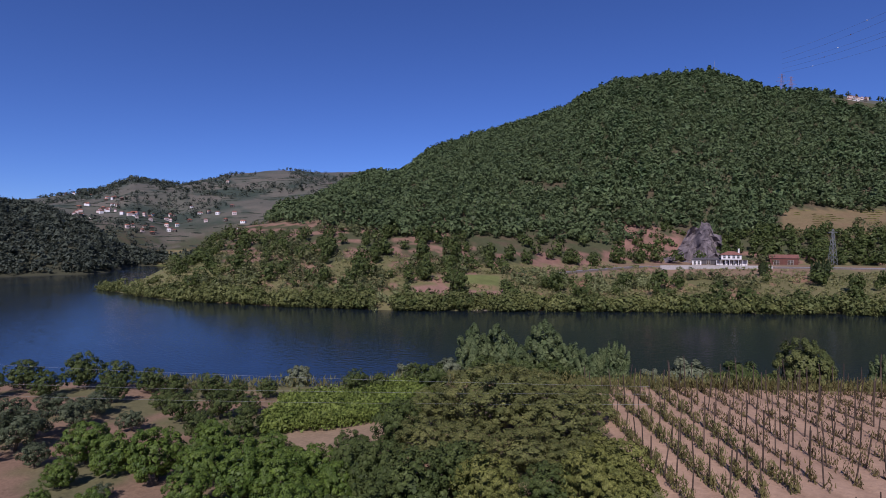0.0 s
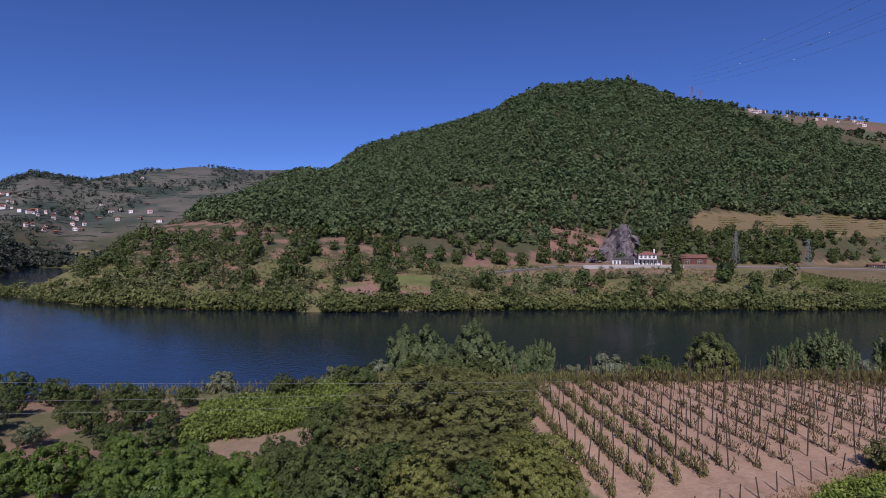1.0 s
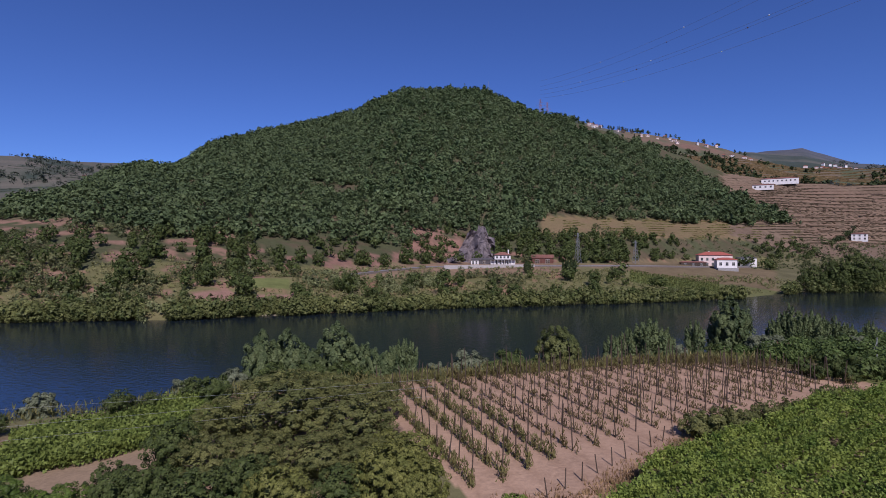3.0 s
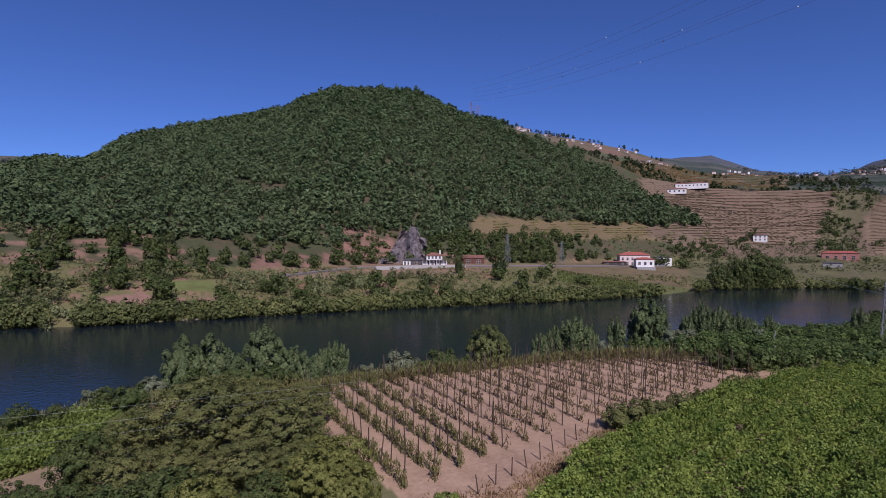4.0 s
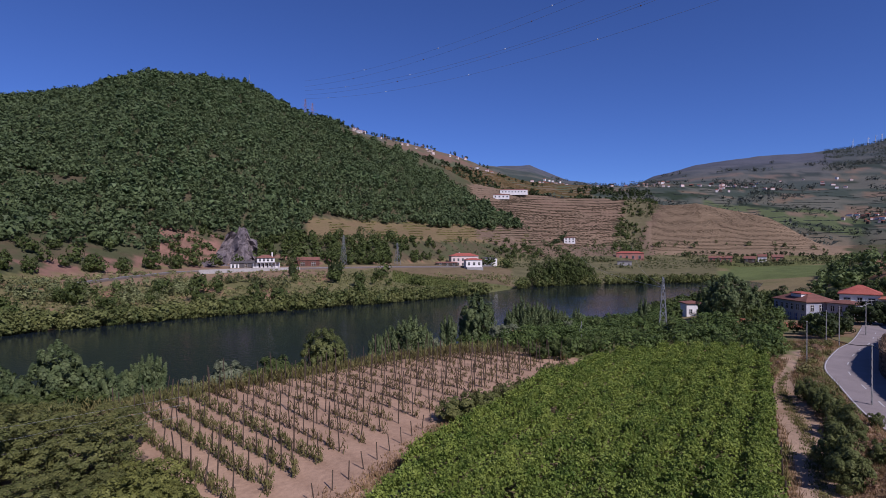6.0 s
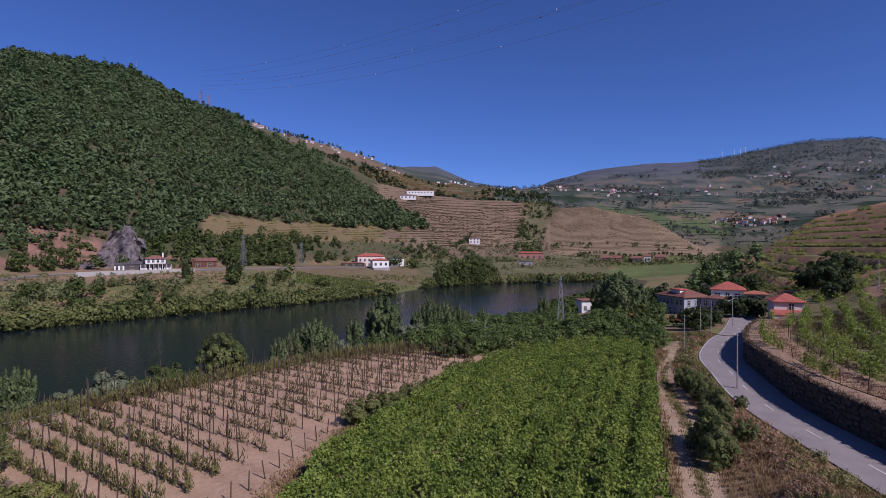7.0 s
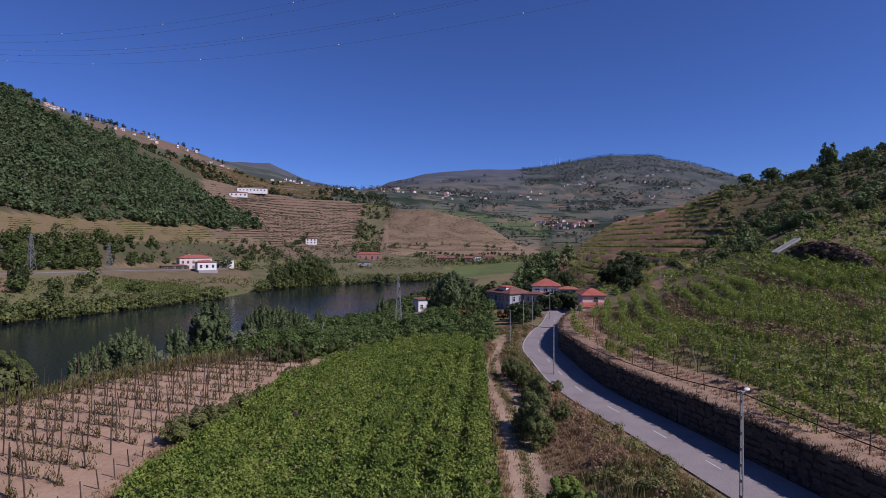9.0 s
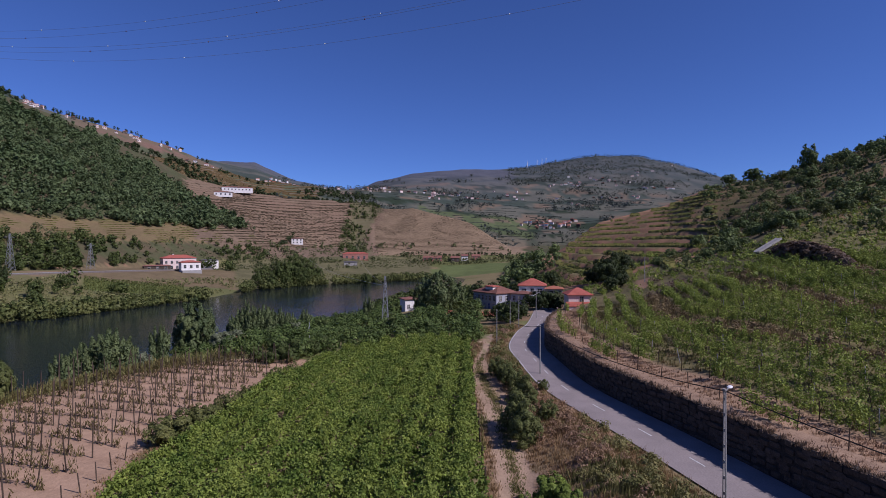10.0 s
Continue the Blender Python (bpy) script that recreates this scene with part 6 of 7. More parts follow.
def sapling(g, n, high):
    """Upright twigs with narrow leaves."""
    p = np.stack([g.normal(size=n) * 0.13, g.normal(size=n) * 0.16, g.uniform(0.02, 1, n) * high], -1)
    t = np.stack([g.normal(size=n) * 0.35, g.normal(size=n) * 0.35, np.ones(n)], -1)
    t /= np.linalg.norm(t, axis=1)[:, None]
    u = np.cross(t, g.normal(size=(n, 3)))
    u /= np.linalg.norm(u, axis=1)[:, None]
    s = g.uniform(0.10, 0.2, (n, 1))
    return np.stack([p - t * s - u * s * 0.25, p - t * s + u * s * 0.35, p + t * s * 1.2], 1)


for k in range(21):
    rx = 14.4 + 2.5 * k
    y0 = np.interp(rx, [14, 17, 26, 38, 50, 62], [33.2, 33.4, 36.4, 39.2, 40.5, 41.5])
    y1 = np.interp(rx, [13, 30, 44, 54, 62, 66], [60, 65, 68, 63, 57, 50])
    row = standing("vine_row", rx, float(y0), z=0.0, label="row of weathered posts with green saplings" if k < 4 else "row of tall posts with sparse brownish saplings", category="vine row", group="young vineyard rows")
    yy = y0 + 0.3
    while yy < y1:
        ob = flat_part("post", POSTS[rng.choice(4, p=[0.45, 0.33, 0.17, 0.05])], row)
        ob.matrix_local = pose(rng.normal() * 0.08, yy - y0, ground_z(rx, yy), rng.normal() * 3.0, rng.normal() * 3.5, rng.uniform(0, 360))
        yy += rng.uniform(1.5, 2.8)
    quads = []
    step = 0.6 if k < 4 else 0.58
    for yy in np.arange(y0 - 0.2, y1 + 2, step):
        green = k < 4 or yy > y1 - 9 + 0.2 * (20 - k)
        if rng.random() < (0.04 if green else 0.22):
            continue
        q = sapling(rng, 52 if green else 24, rng.uniform(0.8, 1.5) if green else rng.uniform(0.5, 1.35))
        quads.append(q + np.array((rng.normal() * 0.12, yy - y0 + rng.normal() * 0.15, ground_z(rx, yy))))
    tagged(flat_part("sapling_growth", quads_mesh("sapling_growth", np.concatenate(quads), LEAF_SAPLING if k < 4 else LEAF_DULL), row), kind="stuff")
SHORT = post_mesh("fence_post", 1.35, 0.05, WOOD)
for i in range(17):
    p = np.array((18.2, 29.9)) + np.array((1.78, 0.68)) * i
    ob = new("fence_post", SHORT)
    ob.matrix_world = pose(p[0], p[1], ground_z(*p), rng.normal() * 4, rng.normal() * 4, 0)
    tagged(ob, "short dark wooden stake along the dirt path", "post", "path stakes")
# weeds along the plot's far edge and the river bank
n = 40000
b, r = rng.uniform(-30, 66, n), rng.uniform(0, 1, n)
edge_r = np.interp(b, [-30, -13, 0, 14, 30, 45, 52, 66], [80, 72, 66, 62, 68, 78, 92, 100])
r = edge_r + r * np.interp(b, [-30, 0, 30, 50, 66], [12, 12, 12, 26, 30])
x, y = at_bearing(b, r)
z = land(x, y)
keep = (z > 0.5)
q = sapling(rng, n, 1.0)
q = (q[keep] * rng.uniform(0.7, 1.8, (keep.sum(), 1, 1))) + np.stack([x, y, z], -1)[keep][:, None]
tagged(new("bank_weeds", quads_mesh("bank_weeds", q, LEAF_WEED)), "tangled green weeds and reeds along the river bank", "weeds", kind="stuff")
# low vine plot and dense orchard beyond
n = 60000
b, r = rng.uniform(-22, -1, n), rng.uniform(51, 70, n)
x, y = at_bearing(b, r)
edge = fractal(x, y, 8, 2, 33)
keep = (b + 3 * edge > -19.5) & (b + 3 * edge < -3.5) & (r + 2.5 * edge > 54) & (r < 68) & (edge > -0.55)
c = np.stack([x, y, land(x, y) + rng.random(n) ** 0.55 * (np.abs(rng.normal(size=n)) * 0.35 + 0.5 + 0.6 * (edge + 0.5))], -1)
t = rng.normal(size=(n, 3))
t /= np.linalg.norm(t, axis=1)[:, None]
u = np.cross(t, rng.normal(size=(n, 3)))
u /= np.linalg.norm(u, axis=1)[:, None]
s = rng.uniform(0.10, 0.19, (n, 1))
tagged(new("vine_patch", quads_mesh("vine_patch", np.stack([c - t * s * 1.1, c + t * s * 0.6 - u * s, c + t * s * 0.6 + u * s], 1)[keep], LEAF_PATCH)), "bright green tangle of vines beside the orchard", "vines", kind="stuff")
x, y = sown(47, 77, 78, 200, 3.3, lambda b, r, z, x, y: (z > 1.0) & (r > np.interp(b, [47, 50, 53, 58, 62, 74], [102, 95, 88, 79, 81, 88])) & ~inside_box(b, r, 68.4, 70.4, 118, 175) & ~inside_box(b, r, 73.4, 79, 126, 142))
woods("lower_orchard", "dense dark green orchard between field and river", x, y, rng.uniform(2.2, 3.5, len(x)), LEAF_ORCHARD, leaves=270, wide=1.35, seed=17, leaf=0.068, category="orchard")
x, y = sown(66, 92, 100, 260, 4.0, lambda b, r, z, x, y: (z > 1.0) & (fractal(x, y, 25, 2, 35) > -0.35) & (from_road(x, y)[0] < -4) & ~inside_box(b, r, 79.5, 89.5, 126, 184) & ~inside_box(b, r, 76.2, 80, 134, 170) & ~inside_box(b, r, 68.4, 70.4, 118, 175) & ~inside_box(b, r, 73.2, 79, 127, 142))
woods("garden_thicket", "mixed dark green thicket round the houses", x, y, rng.uniform(1.8, 4.4, len(x)), LEAF_DARKGREEN, leaves=200, wide=1.1, seed=18, leaf=0.085, category="thicket")
x, y = sown(92, 114, 150, 420, 6.5, lambda b, r, z, x, y: (fractal(x, y, 40, 2, 36) > np.interp(b, [92, 97, 100, 104, 114], [0.95, 0.75, 0.35, 0.1, -0.2])))
lot = fractal(x, y, 16, 2, 53) > 0.05
woods("hill_scrub", "dark evergreen scrub on the steep hillside", x[~lot], y[~lot], rng.uniform(2.0, 5.5, (~lot).sum()), LEAF_HILLTREE, leaves=190, wide=1.05, seed=19, leaf=0.08, category="scrub")
woods("hill_bushes", "lighter green bushes on the steep hillside", x[lot], y[lot], rng.uniform(1.8, 5.0, lot.sum()), LEAF_BANK, leaves=190, wide=1.0, seed=46, leaf=0.08, category="bushes")

x, y = sown(99, 115, 370, 440, 7.0, lambda b, r, z, x, y: fractal(x, y, 25, 2, 44) > -0.5)
woods("crest_trees", "olive-green trees along the hill's crest", x, y, rng.uniform(2, 4.6, len(x)), LEAF_HILLTREE, leaves=110, wide=1.15, seed=44, leaf=0.11)
x, y = sown(95, 116, 150, 420, 3.4, lambda b, r, z, x, y: (fractal(x, y, 30, 2, 45) > -0.35))
woods("hill_grass", "olive-green scrub and grass on the hillside", x, y, rng.uniform(0.7, 2.0, len(x)), LEAF_SCRUB, leaves=14, wide=1.7, seed=45, category="scrub", leaf=0.25)
x, y = sown(79, 92, 186, 300, 2.1, lambda b, r, z, x, y: (fractal(x, y, 30, 2, 37) > -0.6) & (r < np.interp(b, [79, 86, 92], [300, 270, 215])))
woods("plain_vines", "yellow-green vineyard on the level behind the houses", x, y, rng.uniform(1.1, 1.8, len(x)), LEAF_PLAIN, leaves=44, wide=1.4, seed=28, leaf=0.12, category="vines")
x, y = sown(87.5, 116, 100, 230, 1.3, lambda b, r, z, x, y: (np.abs(from_road(x, y)[0] % 3.3 - 1.65) < 0.5) & (fractal(x, y, 22, 3, 38) > np.where(r < 160, -0.6, -0.1)) & (from_road(x, y)[0] > np.where(r < 118, 24, 9)) & (r > np.interp(b, [87.5, 91, 96, 100], [150, 140, 112, 100])) & ~inside_box(b, r, 94.8, 97.6, 123, 143) & ~inside_box(b, r, 92.9, 93.9, 138, 156) & ~inside_box(b, r, 103.0, 104.9, 135, 146))
woods("crest_vines", "leafy green vines over the crest of the slope", x, y, rng.uniform(1.1, 1.8, len(x)), LEAF_HILLVINE, leaves=36, wide=1.1, seed=29, leaf=0.11, category="vines")
U, V = np.meshgrid(np.linspace(0, 1, 40), np.linspace(0, 1, 14))
bb = 103.9 + 6.6 * U
rr = np.interp(bb, [103.9, 110.5], [127, 108]) - 1.0 + 5.5 * V
x, y = at_bearing(bb, rr)
hump = np.sin(np.pi * U) ** 0.5 * 3.0 * np.minimum(1, V * 3.2) * np.minimum(1, (1 - V) * 2.2)
z = land(x.ravel(), y.ravel()) + hump.ravel() * (1 + 0.3 * fractal(x, y, 2.5, 3, 39).ravel()) - 0.15
f = [(i * 40 + j, i * 40 + j + 1, (i + 1) * 40 + j + 1, (i + 1) * 40 + j) for i in range(13) for j in range(39)]
tagged(new("earth_mound", raw_mesh("earth_mound", np.stack([x.ravel(), y.ravel(), z], -1), f, BRAMBLE_EARTH)), "dark eroded earth bank between vine plots", "earth bank", kind="structure")
b = rng.uniform(104.2, 110.4, 220)
v = rng.uniform(0.1, 1.0, 220)
x, y = at_bearing(b, np.interp(b, [103.9, 110.5], [127, 108]) + 5.5 * v)
woods("bramble_bank", "dark reddish-brown brambles over the earth bank", x, y, 1.0 + 2.6 * np.sin(np.pi * np.clip((b - 103.9) / 6.6, 0, 1)) * np.minimum(1, (1.05 - v) * 2.5), LEAF_BRAMBLE, leaves=90, wide=1.1, seed=30, category="brambles", leaf=0.12)
x, y = sown(93.6, 99, 118, 156, 2.0, lambda b, r, z, x, y: fractal(x, y, 9, 2, 34) > -0.15)
woods("rubble_scrub", "dry grey-brown scrub on stony ground", x, y, rng.uniform(0.5, 1.5, len(x)), LEAF_BRAMBLE_DRY, leaves=24, wide=1.4, seed=41, category="scrub", leaf=0.18)
# ---- road, wall, verge ----
d = np.gradient(ROAD_LINE, axis=0)
d /= np.linalg.norm(d, axis=1)[:, None]
UP = np.stack([-d[:, 1], d[:, 0]], -1)


def strip(off0, off1, z, name, mat, i0=0, i1=None, parent=None):
    p, n = ROAD_LINE[i0:i1], UP[i0:i1]
    v = np.concatenate([np.column_stack([p + n * off0, np.full(len(p), z)])[:, None], np.column_stack([p + n * off1, np.full(len(p), z)])[:, None]], 1).reshape(-1, 3)
    f = [(2 * i, 2 * i + 2, 2 * i + 3, 2 * i + 1) for i in range(len(p) - 1)]
    me = raw_mesh(name, v, f, mat)
    return flat_part(name, me, parent) if parent else new(name, me)


road = tagged(strip(-2.45, 3.25, ROAD_Z, "road", ASPHALT), "worn grey asphalt country road", "road", kind="structure")
strip(-2.36, -2.26, ROAD_Z + 0.006, "edge_line", WHITE_LINE, 20, 90, road)
for i in range(24, 170, 7):
    strip(-0.065, 0.065, ROAD_Z + 0.006, "centre_dash", WHITE_LINE, i, i + 3, road)


def wall_top(i):
    return WALL_Z - 2.4 * float(smooth_between(42, 22, i)) - 0.4 * float(smooth_between(26, 8, i))


idx = np.arange(12, 190)
v, f = [], []
for k, i in enumerate(idx):
    top = wall_top(i)
    for off, z in ((3.32, 9.6), (3.42, top - 0.02), (5.5, top + 0.01), (5.5, 9.6)):
        p = ROAD_LINE[i] + UP[i] * off
        v.append((p[0], p[1], z))
    if k:
        for j in range(3):
            f.append((4 * k - 4 + j, 4 * k - 3 + j, 4 * k + 1 + j, 4 * k + j))
wall = tagged(new("retaining_wall", raw_mesh("retaining_wall", v, f, STONE_DARK)), "tall dark dry-stone retaining wall along the road", "wall", kind="structure")
# the earth over the wall's back
v, f = [], []
g = np.random.default_rng(50)
for k, i in enumerate(idx):
    for j, off in enumerate((3.62, 4.1, 4.7, 5.3, 6.2)):
        p = ROAD_LINE[i] + UP[i] * (off + (g.normal() * 0.1 if j < 4 else 0))
        v.append((p[0], p[1], wall_top(i) + (0.0, 0.09, 0.12, 0.13, -0.05)[j] + g.normal() * 0.03))
    if k:
        f += [(5 * k - 5 + j, 5 * k - 4 + j, 5 * k + 1 + j, 5 * k + j) for j in range(4)]
tagged(new("earth_bank", raw_mesh("earth_bank", v, f, DRY_EARTH, smooth=True)), "dry reddish earth lying over the wall's back", "earth", kind="structure")
# its stones, in rough courses
rng = np.random.default_rng(52)
bm = bmesh.new()
box(bm, -0.5, -0.5, -0.5, 0.5, 0.5, 0.5)
bmesh.ops.bevel(bm, geom=bm.edges[:], offset=0.16, segments=1, affect="EDGES")
cuts = []
for k in range(6):
    b2 = bm.copy()
    for q in b2.verts:
        q.co += Vector(rng.normal(size=3)) * 0.05
    me = bpy.data.meshes.new("stone")
    b2.to_mesh(me)
    b2.free()
    me.materials.append(STONE)
    cuts.append(me)
bm.free()
stones, loose = 0, [[], []]
u = 44.0
for course in range(7):
    a = 34.0 + rng.uniform(0, 0.5)
    while a < 130:
        length = rng.uniform(0.45, 0.95)
        i = int(a)
        z = 9.98 + 0.41 * course + 0.2 + 0.13 * math.sin(a * 0.9 + course) + rng.normal() * 0.05
        if z + 0.1 < wall_top(a):
            w = a - i
            p = ROAD_LINE[i] * (1 - w) + ROAD_LINE[i + 1] * w + UP[i] * (3.35 + 0.01 * course)
            ang = math.degrees(math.atan2(d[i][1], d[i][0]))
            m = pose(p[0], p[1], z + rng.normal() * 0.03, rng.normal() * 2, rng.normal() * 2, ang) @ Matrix.Diagonal((length * 0.97, rng.uniform(0.2, 0.32), rng.uniform(0.33, 0.41), 1))
            if 50 < a < 88 and stones < 300:
                ob = new("stone", cuts[rng.integers(0, 6)])
                ob.parent = wall
                ob.matrix_local = m
                stones += 1
            else:
                me = cuts[rng.integers(0, 6)]
                base = len(loose[0])
                loose[0] += [tuple(m @ q.co) for q in me.vertices]
                loose[1] += [[base + j for j in fc.vertices] for fc in me.polygons]
        a += length
me = bpy.data.meshes.new("stonework")
me.from_pydata(loose[0], [], loose[1])
me.materials.append(STONE_LOOSE)
tagged(flat_part("stonework", me, wall), kind="stuff")

# dry grass and weeds on the verge and above the wall
def tufts(name, label, xs, ys, high, mat, g, blades=7, wide=0.05, level=None):
    n = len(xs) * blades
    x = np.repeat(xs, blades) + g.normal(size=n) * 0.18
    y = np.repeat(ys, blades) + g.normal(size=n) * 0.18
    z = (land(x, y) if level is None else np.maximum(land(x, y), np.repeat(level, blades))) - 0.03
    h = np.repeat(high, blades) * g.uniform(0.5, 1.15, n)
    a = g.uniform(0, 6.283, n)
    s = np.stack([np.cos(a), np.sin(a), 0 * a], -1) * (wide * g.uniform(0.5, 1.5, (n, 1)))
    lean = np.stack([g.normal(size=n) * 0.28 * h, g.normal(size=n) * 0.28 * h, h], -1)
    c = np.stack([x, y, z], -1)
    q = np.stack([c - s, c + s, c + lean], 1)
    tagged(new(name, quads_mesh(name, q, mat)), label, "grass", kind="stuff")


def beside_road(n, s0, s1, a0, a1, g):
    a, s = g.uniform(a0, a1, n), g.uniform(s0, s1, n)
    i = a.astype(int)
    p = ROAD_LINE[i] + UP[i] * s[:, None]
    return p[:, 0], p[:, 1], s


rng = np.random.default_rng(61)
x, y, s = beside_road(15000, -17, -2.75, 40, 135, rng)
keep = ~within(x, y, PERGOLA) & ((y < 4.2) | (np.abs(x - np.interp(y, [5.0, 7.3, 10.5, 16.4, 19.5], [33.0, 41.7, 53.2, 69.8, 92.0])) > 5.0))
dry = fractal(x, y, 6, 2, 71) > -0.1
tufts("dry_grass", "tall dry reddish-brown grass on the road verge", x[keep & dry], y[keep & dry], 0.15 + 0.6 * rng.random((keep & dry).sum()) ** 1.5, LEAF_DRY, rng, 9, 0.028)
tufts("verge_weeds", "green weeds on the road verge", x[keep & ~dry], y[keep & ~dry], 0.2 + 0.7 * rng.random((keep & ~dry).sum()) ** 1.5, LEAF_WEED, rng, 8, 0.045)
x, y, s = beside_road(520, -11, -3.3, 45, 130, rng)
keep = ~within(x, y, PERGOLA) & ((y < 4.2) | (np.abs(x - np.interp(y, [5.0, 7.3, 10.5, 16.4, 19.5], [33.0, 41.7, 53.2, 69.8, 92.0])) > 7.5))
lot = fractal(x, y, 5, 2, 74) > 0.0
woods("verge_scrub", "low green bushes and brambles on the road verge", x[keep & lot], y[keep & lot], rng.uniform(0.5, 1.2, (keep & lot).sum()), LEAF_WEED, leaves=150, wide=1.4, seed=64, category="scrub", leaf=0.075)
woods("verge_bracken", "rusty brown bracken on the road verge", x[keep & ~lot], y[keep & ~lot], rng.uniform(0.4, 0.9, (keep & ~lot).sum()), LEAF_RUST, leaves=150, wide=1.6, seed=65, category="bracken", leaf=0.075)
x, y, s = beside_road(6500, 3.45, 8.6, 30, 150, rng)
tufts("wall_top_grass", "short dry grass and bracken along the wall's top", x, y, 0.08 + 0.34 * rng.random(len(x)) ** 2, LEAF_RUST, rng, 7, 0.04, level=np.where(s < 5.9, WALL_Z - 2.4 * smooth_between(42, 22, from_road(x, y)[1]) - 0.4 * smooth_between(26, 8, from_road(x, y)[1]), 0))
x, y, s = beside_road(1300, 3.4, 3.75, 30, 150, rng)
tufts("wall_edge_weeds", "brown weeds hanging over the wall's edge", x, y, 0.1 + 0.4 * rng.random(len(x)) ** 2, LEAF_BRAMBLE_DRY, rng, 7, 0.05, level=WALL_Z - 2.4 * smooth_between(42, 22, from_road(x, y)[1]) - 0.4 * smooth_between(26, 8, from_road(x, y)[1]))
x, y, s = beside_road(14000, 9.5, 62, 30, 150, rng)
keep = (np.degrees(np.arctan2(x, y)) < 118) & ((np.abs((s - 10.8) % 2.9 - 1.45) < 0.7) | (np.abs((s - 10) % 14.5 - 12.4) < 1.9)) & (fractal(x, y, 9, 3, 73) > -0.35)
tufts("slope_scrub", "dry brown scrub between the vine rows", x[keep], y[keep], np.where(np.abs((s[keep] - 10) % 14.5 - 12.4) < 1.9, 0.9, 0.4) * rng.uniform(0.5, 1.2, keep.sum()), LEAF_DRYSCRUB, rng, 10, 0.05)
y = rng.uniform(4.8, 17.5, 900)
x = np.interp(y, [5.0, 7.3, 10.5, 16.4, 19.5], [33.0, 41.7, 53.2, 69.8, 92.0]) + rng.normal(size=900) * 0.9
tufts("track_grass", "short green grass along the middle of the field track", x, y, rng.uniform(0.08, 0.25, 900), LEAF_WEED, rng, 9, 0.04)
x = rng.uniform(14, 66, 1500)
y = np.interp(x, [14, 20, 37, 66], [29, 28.6, 35, 38]) + rng.normal(size=1500) * 0.9
keep = ~within(x, y, PERGOLA)
tufts("path_grass", "sparse dry grass along the dirt path", x[keep], y[keep], rng.uniform(0.15, 0.45, keep.sum()), LEAF_DRY, rng, 6)

x, y, s = beside_road(9000, 9.5, 60, 30, 150, rng)
keep = np.degrees(np.arctan2(x, y)) < 118
tufts("slope_grass", "short olive and straw grass under the vines", x[keep], y[keep], rng.uniform(0.25, 0.6, keep.sum()), LEAF_WEED, rng, 6, 0.07)
x, y, s = beside_road(1700, 9.5, 62, 30, 150, rng)
keep = (np.degrees(np.arctan2(x, y)) < 118) & (np.abs((s - 10) % 14.5 - 12.4) < 1.6)
woods("slope_brush", "brown and olive brushwood on the terrace banks", x[keep], y[keep], rng.uniform(0.6, 1.4, keep.sum()), LEAF_DRYSCRUB, leaves=110, wide=1.6, seed=47, category="brush", leaf=0.1)

# ---- vine rows on the slope above the wall ----
rng = np.random.default_rng(63)
STAKES = [post_mesh("stake", 1.7, 0.05, CONCRETE, 0.03), post_mesh("stake", 1.5, 0.045, WOOD, -0.08)]


def vine(g, n):
    """One vine: leaves along a few arching upright shoots."""
    shoots = 5
    k = g.integers(0, shoots, n)
    lean = g.normal(size=(shoots, 2)) * 0.26
    tall = g.uniform(0.9, 1.9, shoots)
    u = g.random(n) ** 0.8
    c = np.stack([lean[k, 0] * u + g.normal(size=n) * 0.13, lean[k, 1] * u + g.normal(size=n) * 0.13, 0.25 + tall[k] * u], -1)
    t = g.normal(size=(n, 3))
    t /= np.linalg.norm(t, axis=1)[:, None]
    w = np.cross(t, g.normal(size=(n, 3)))
    w /= np.linalg.norm(w, axis=1)[:, None]
    s = g.uniform(0.06, 0.1, (n, 1))
    return np.stack([c - t * s * 1.1, c + t * s * 0.6 - w * s, c + t * s * 0.6 + w * s], 1)


VINES = [vine(rng, 110) for _ in range(14)]
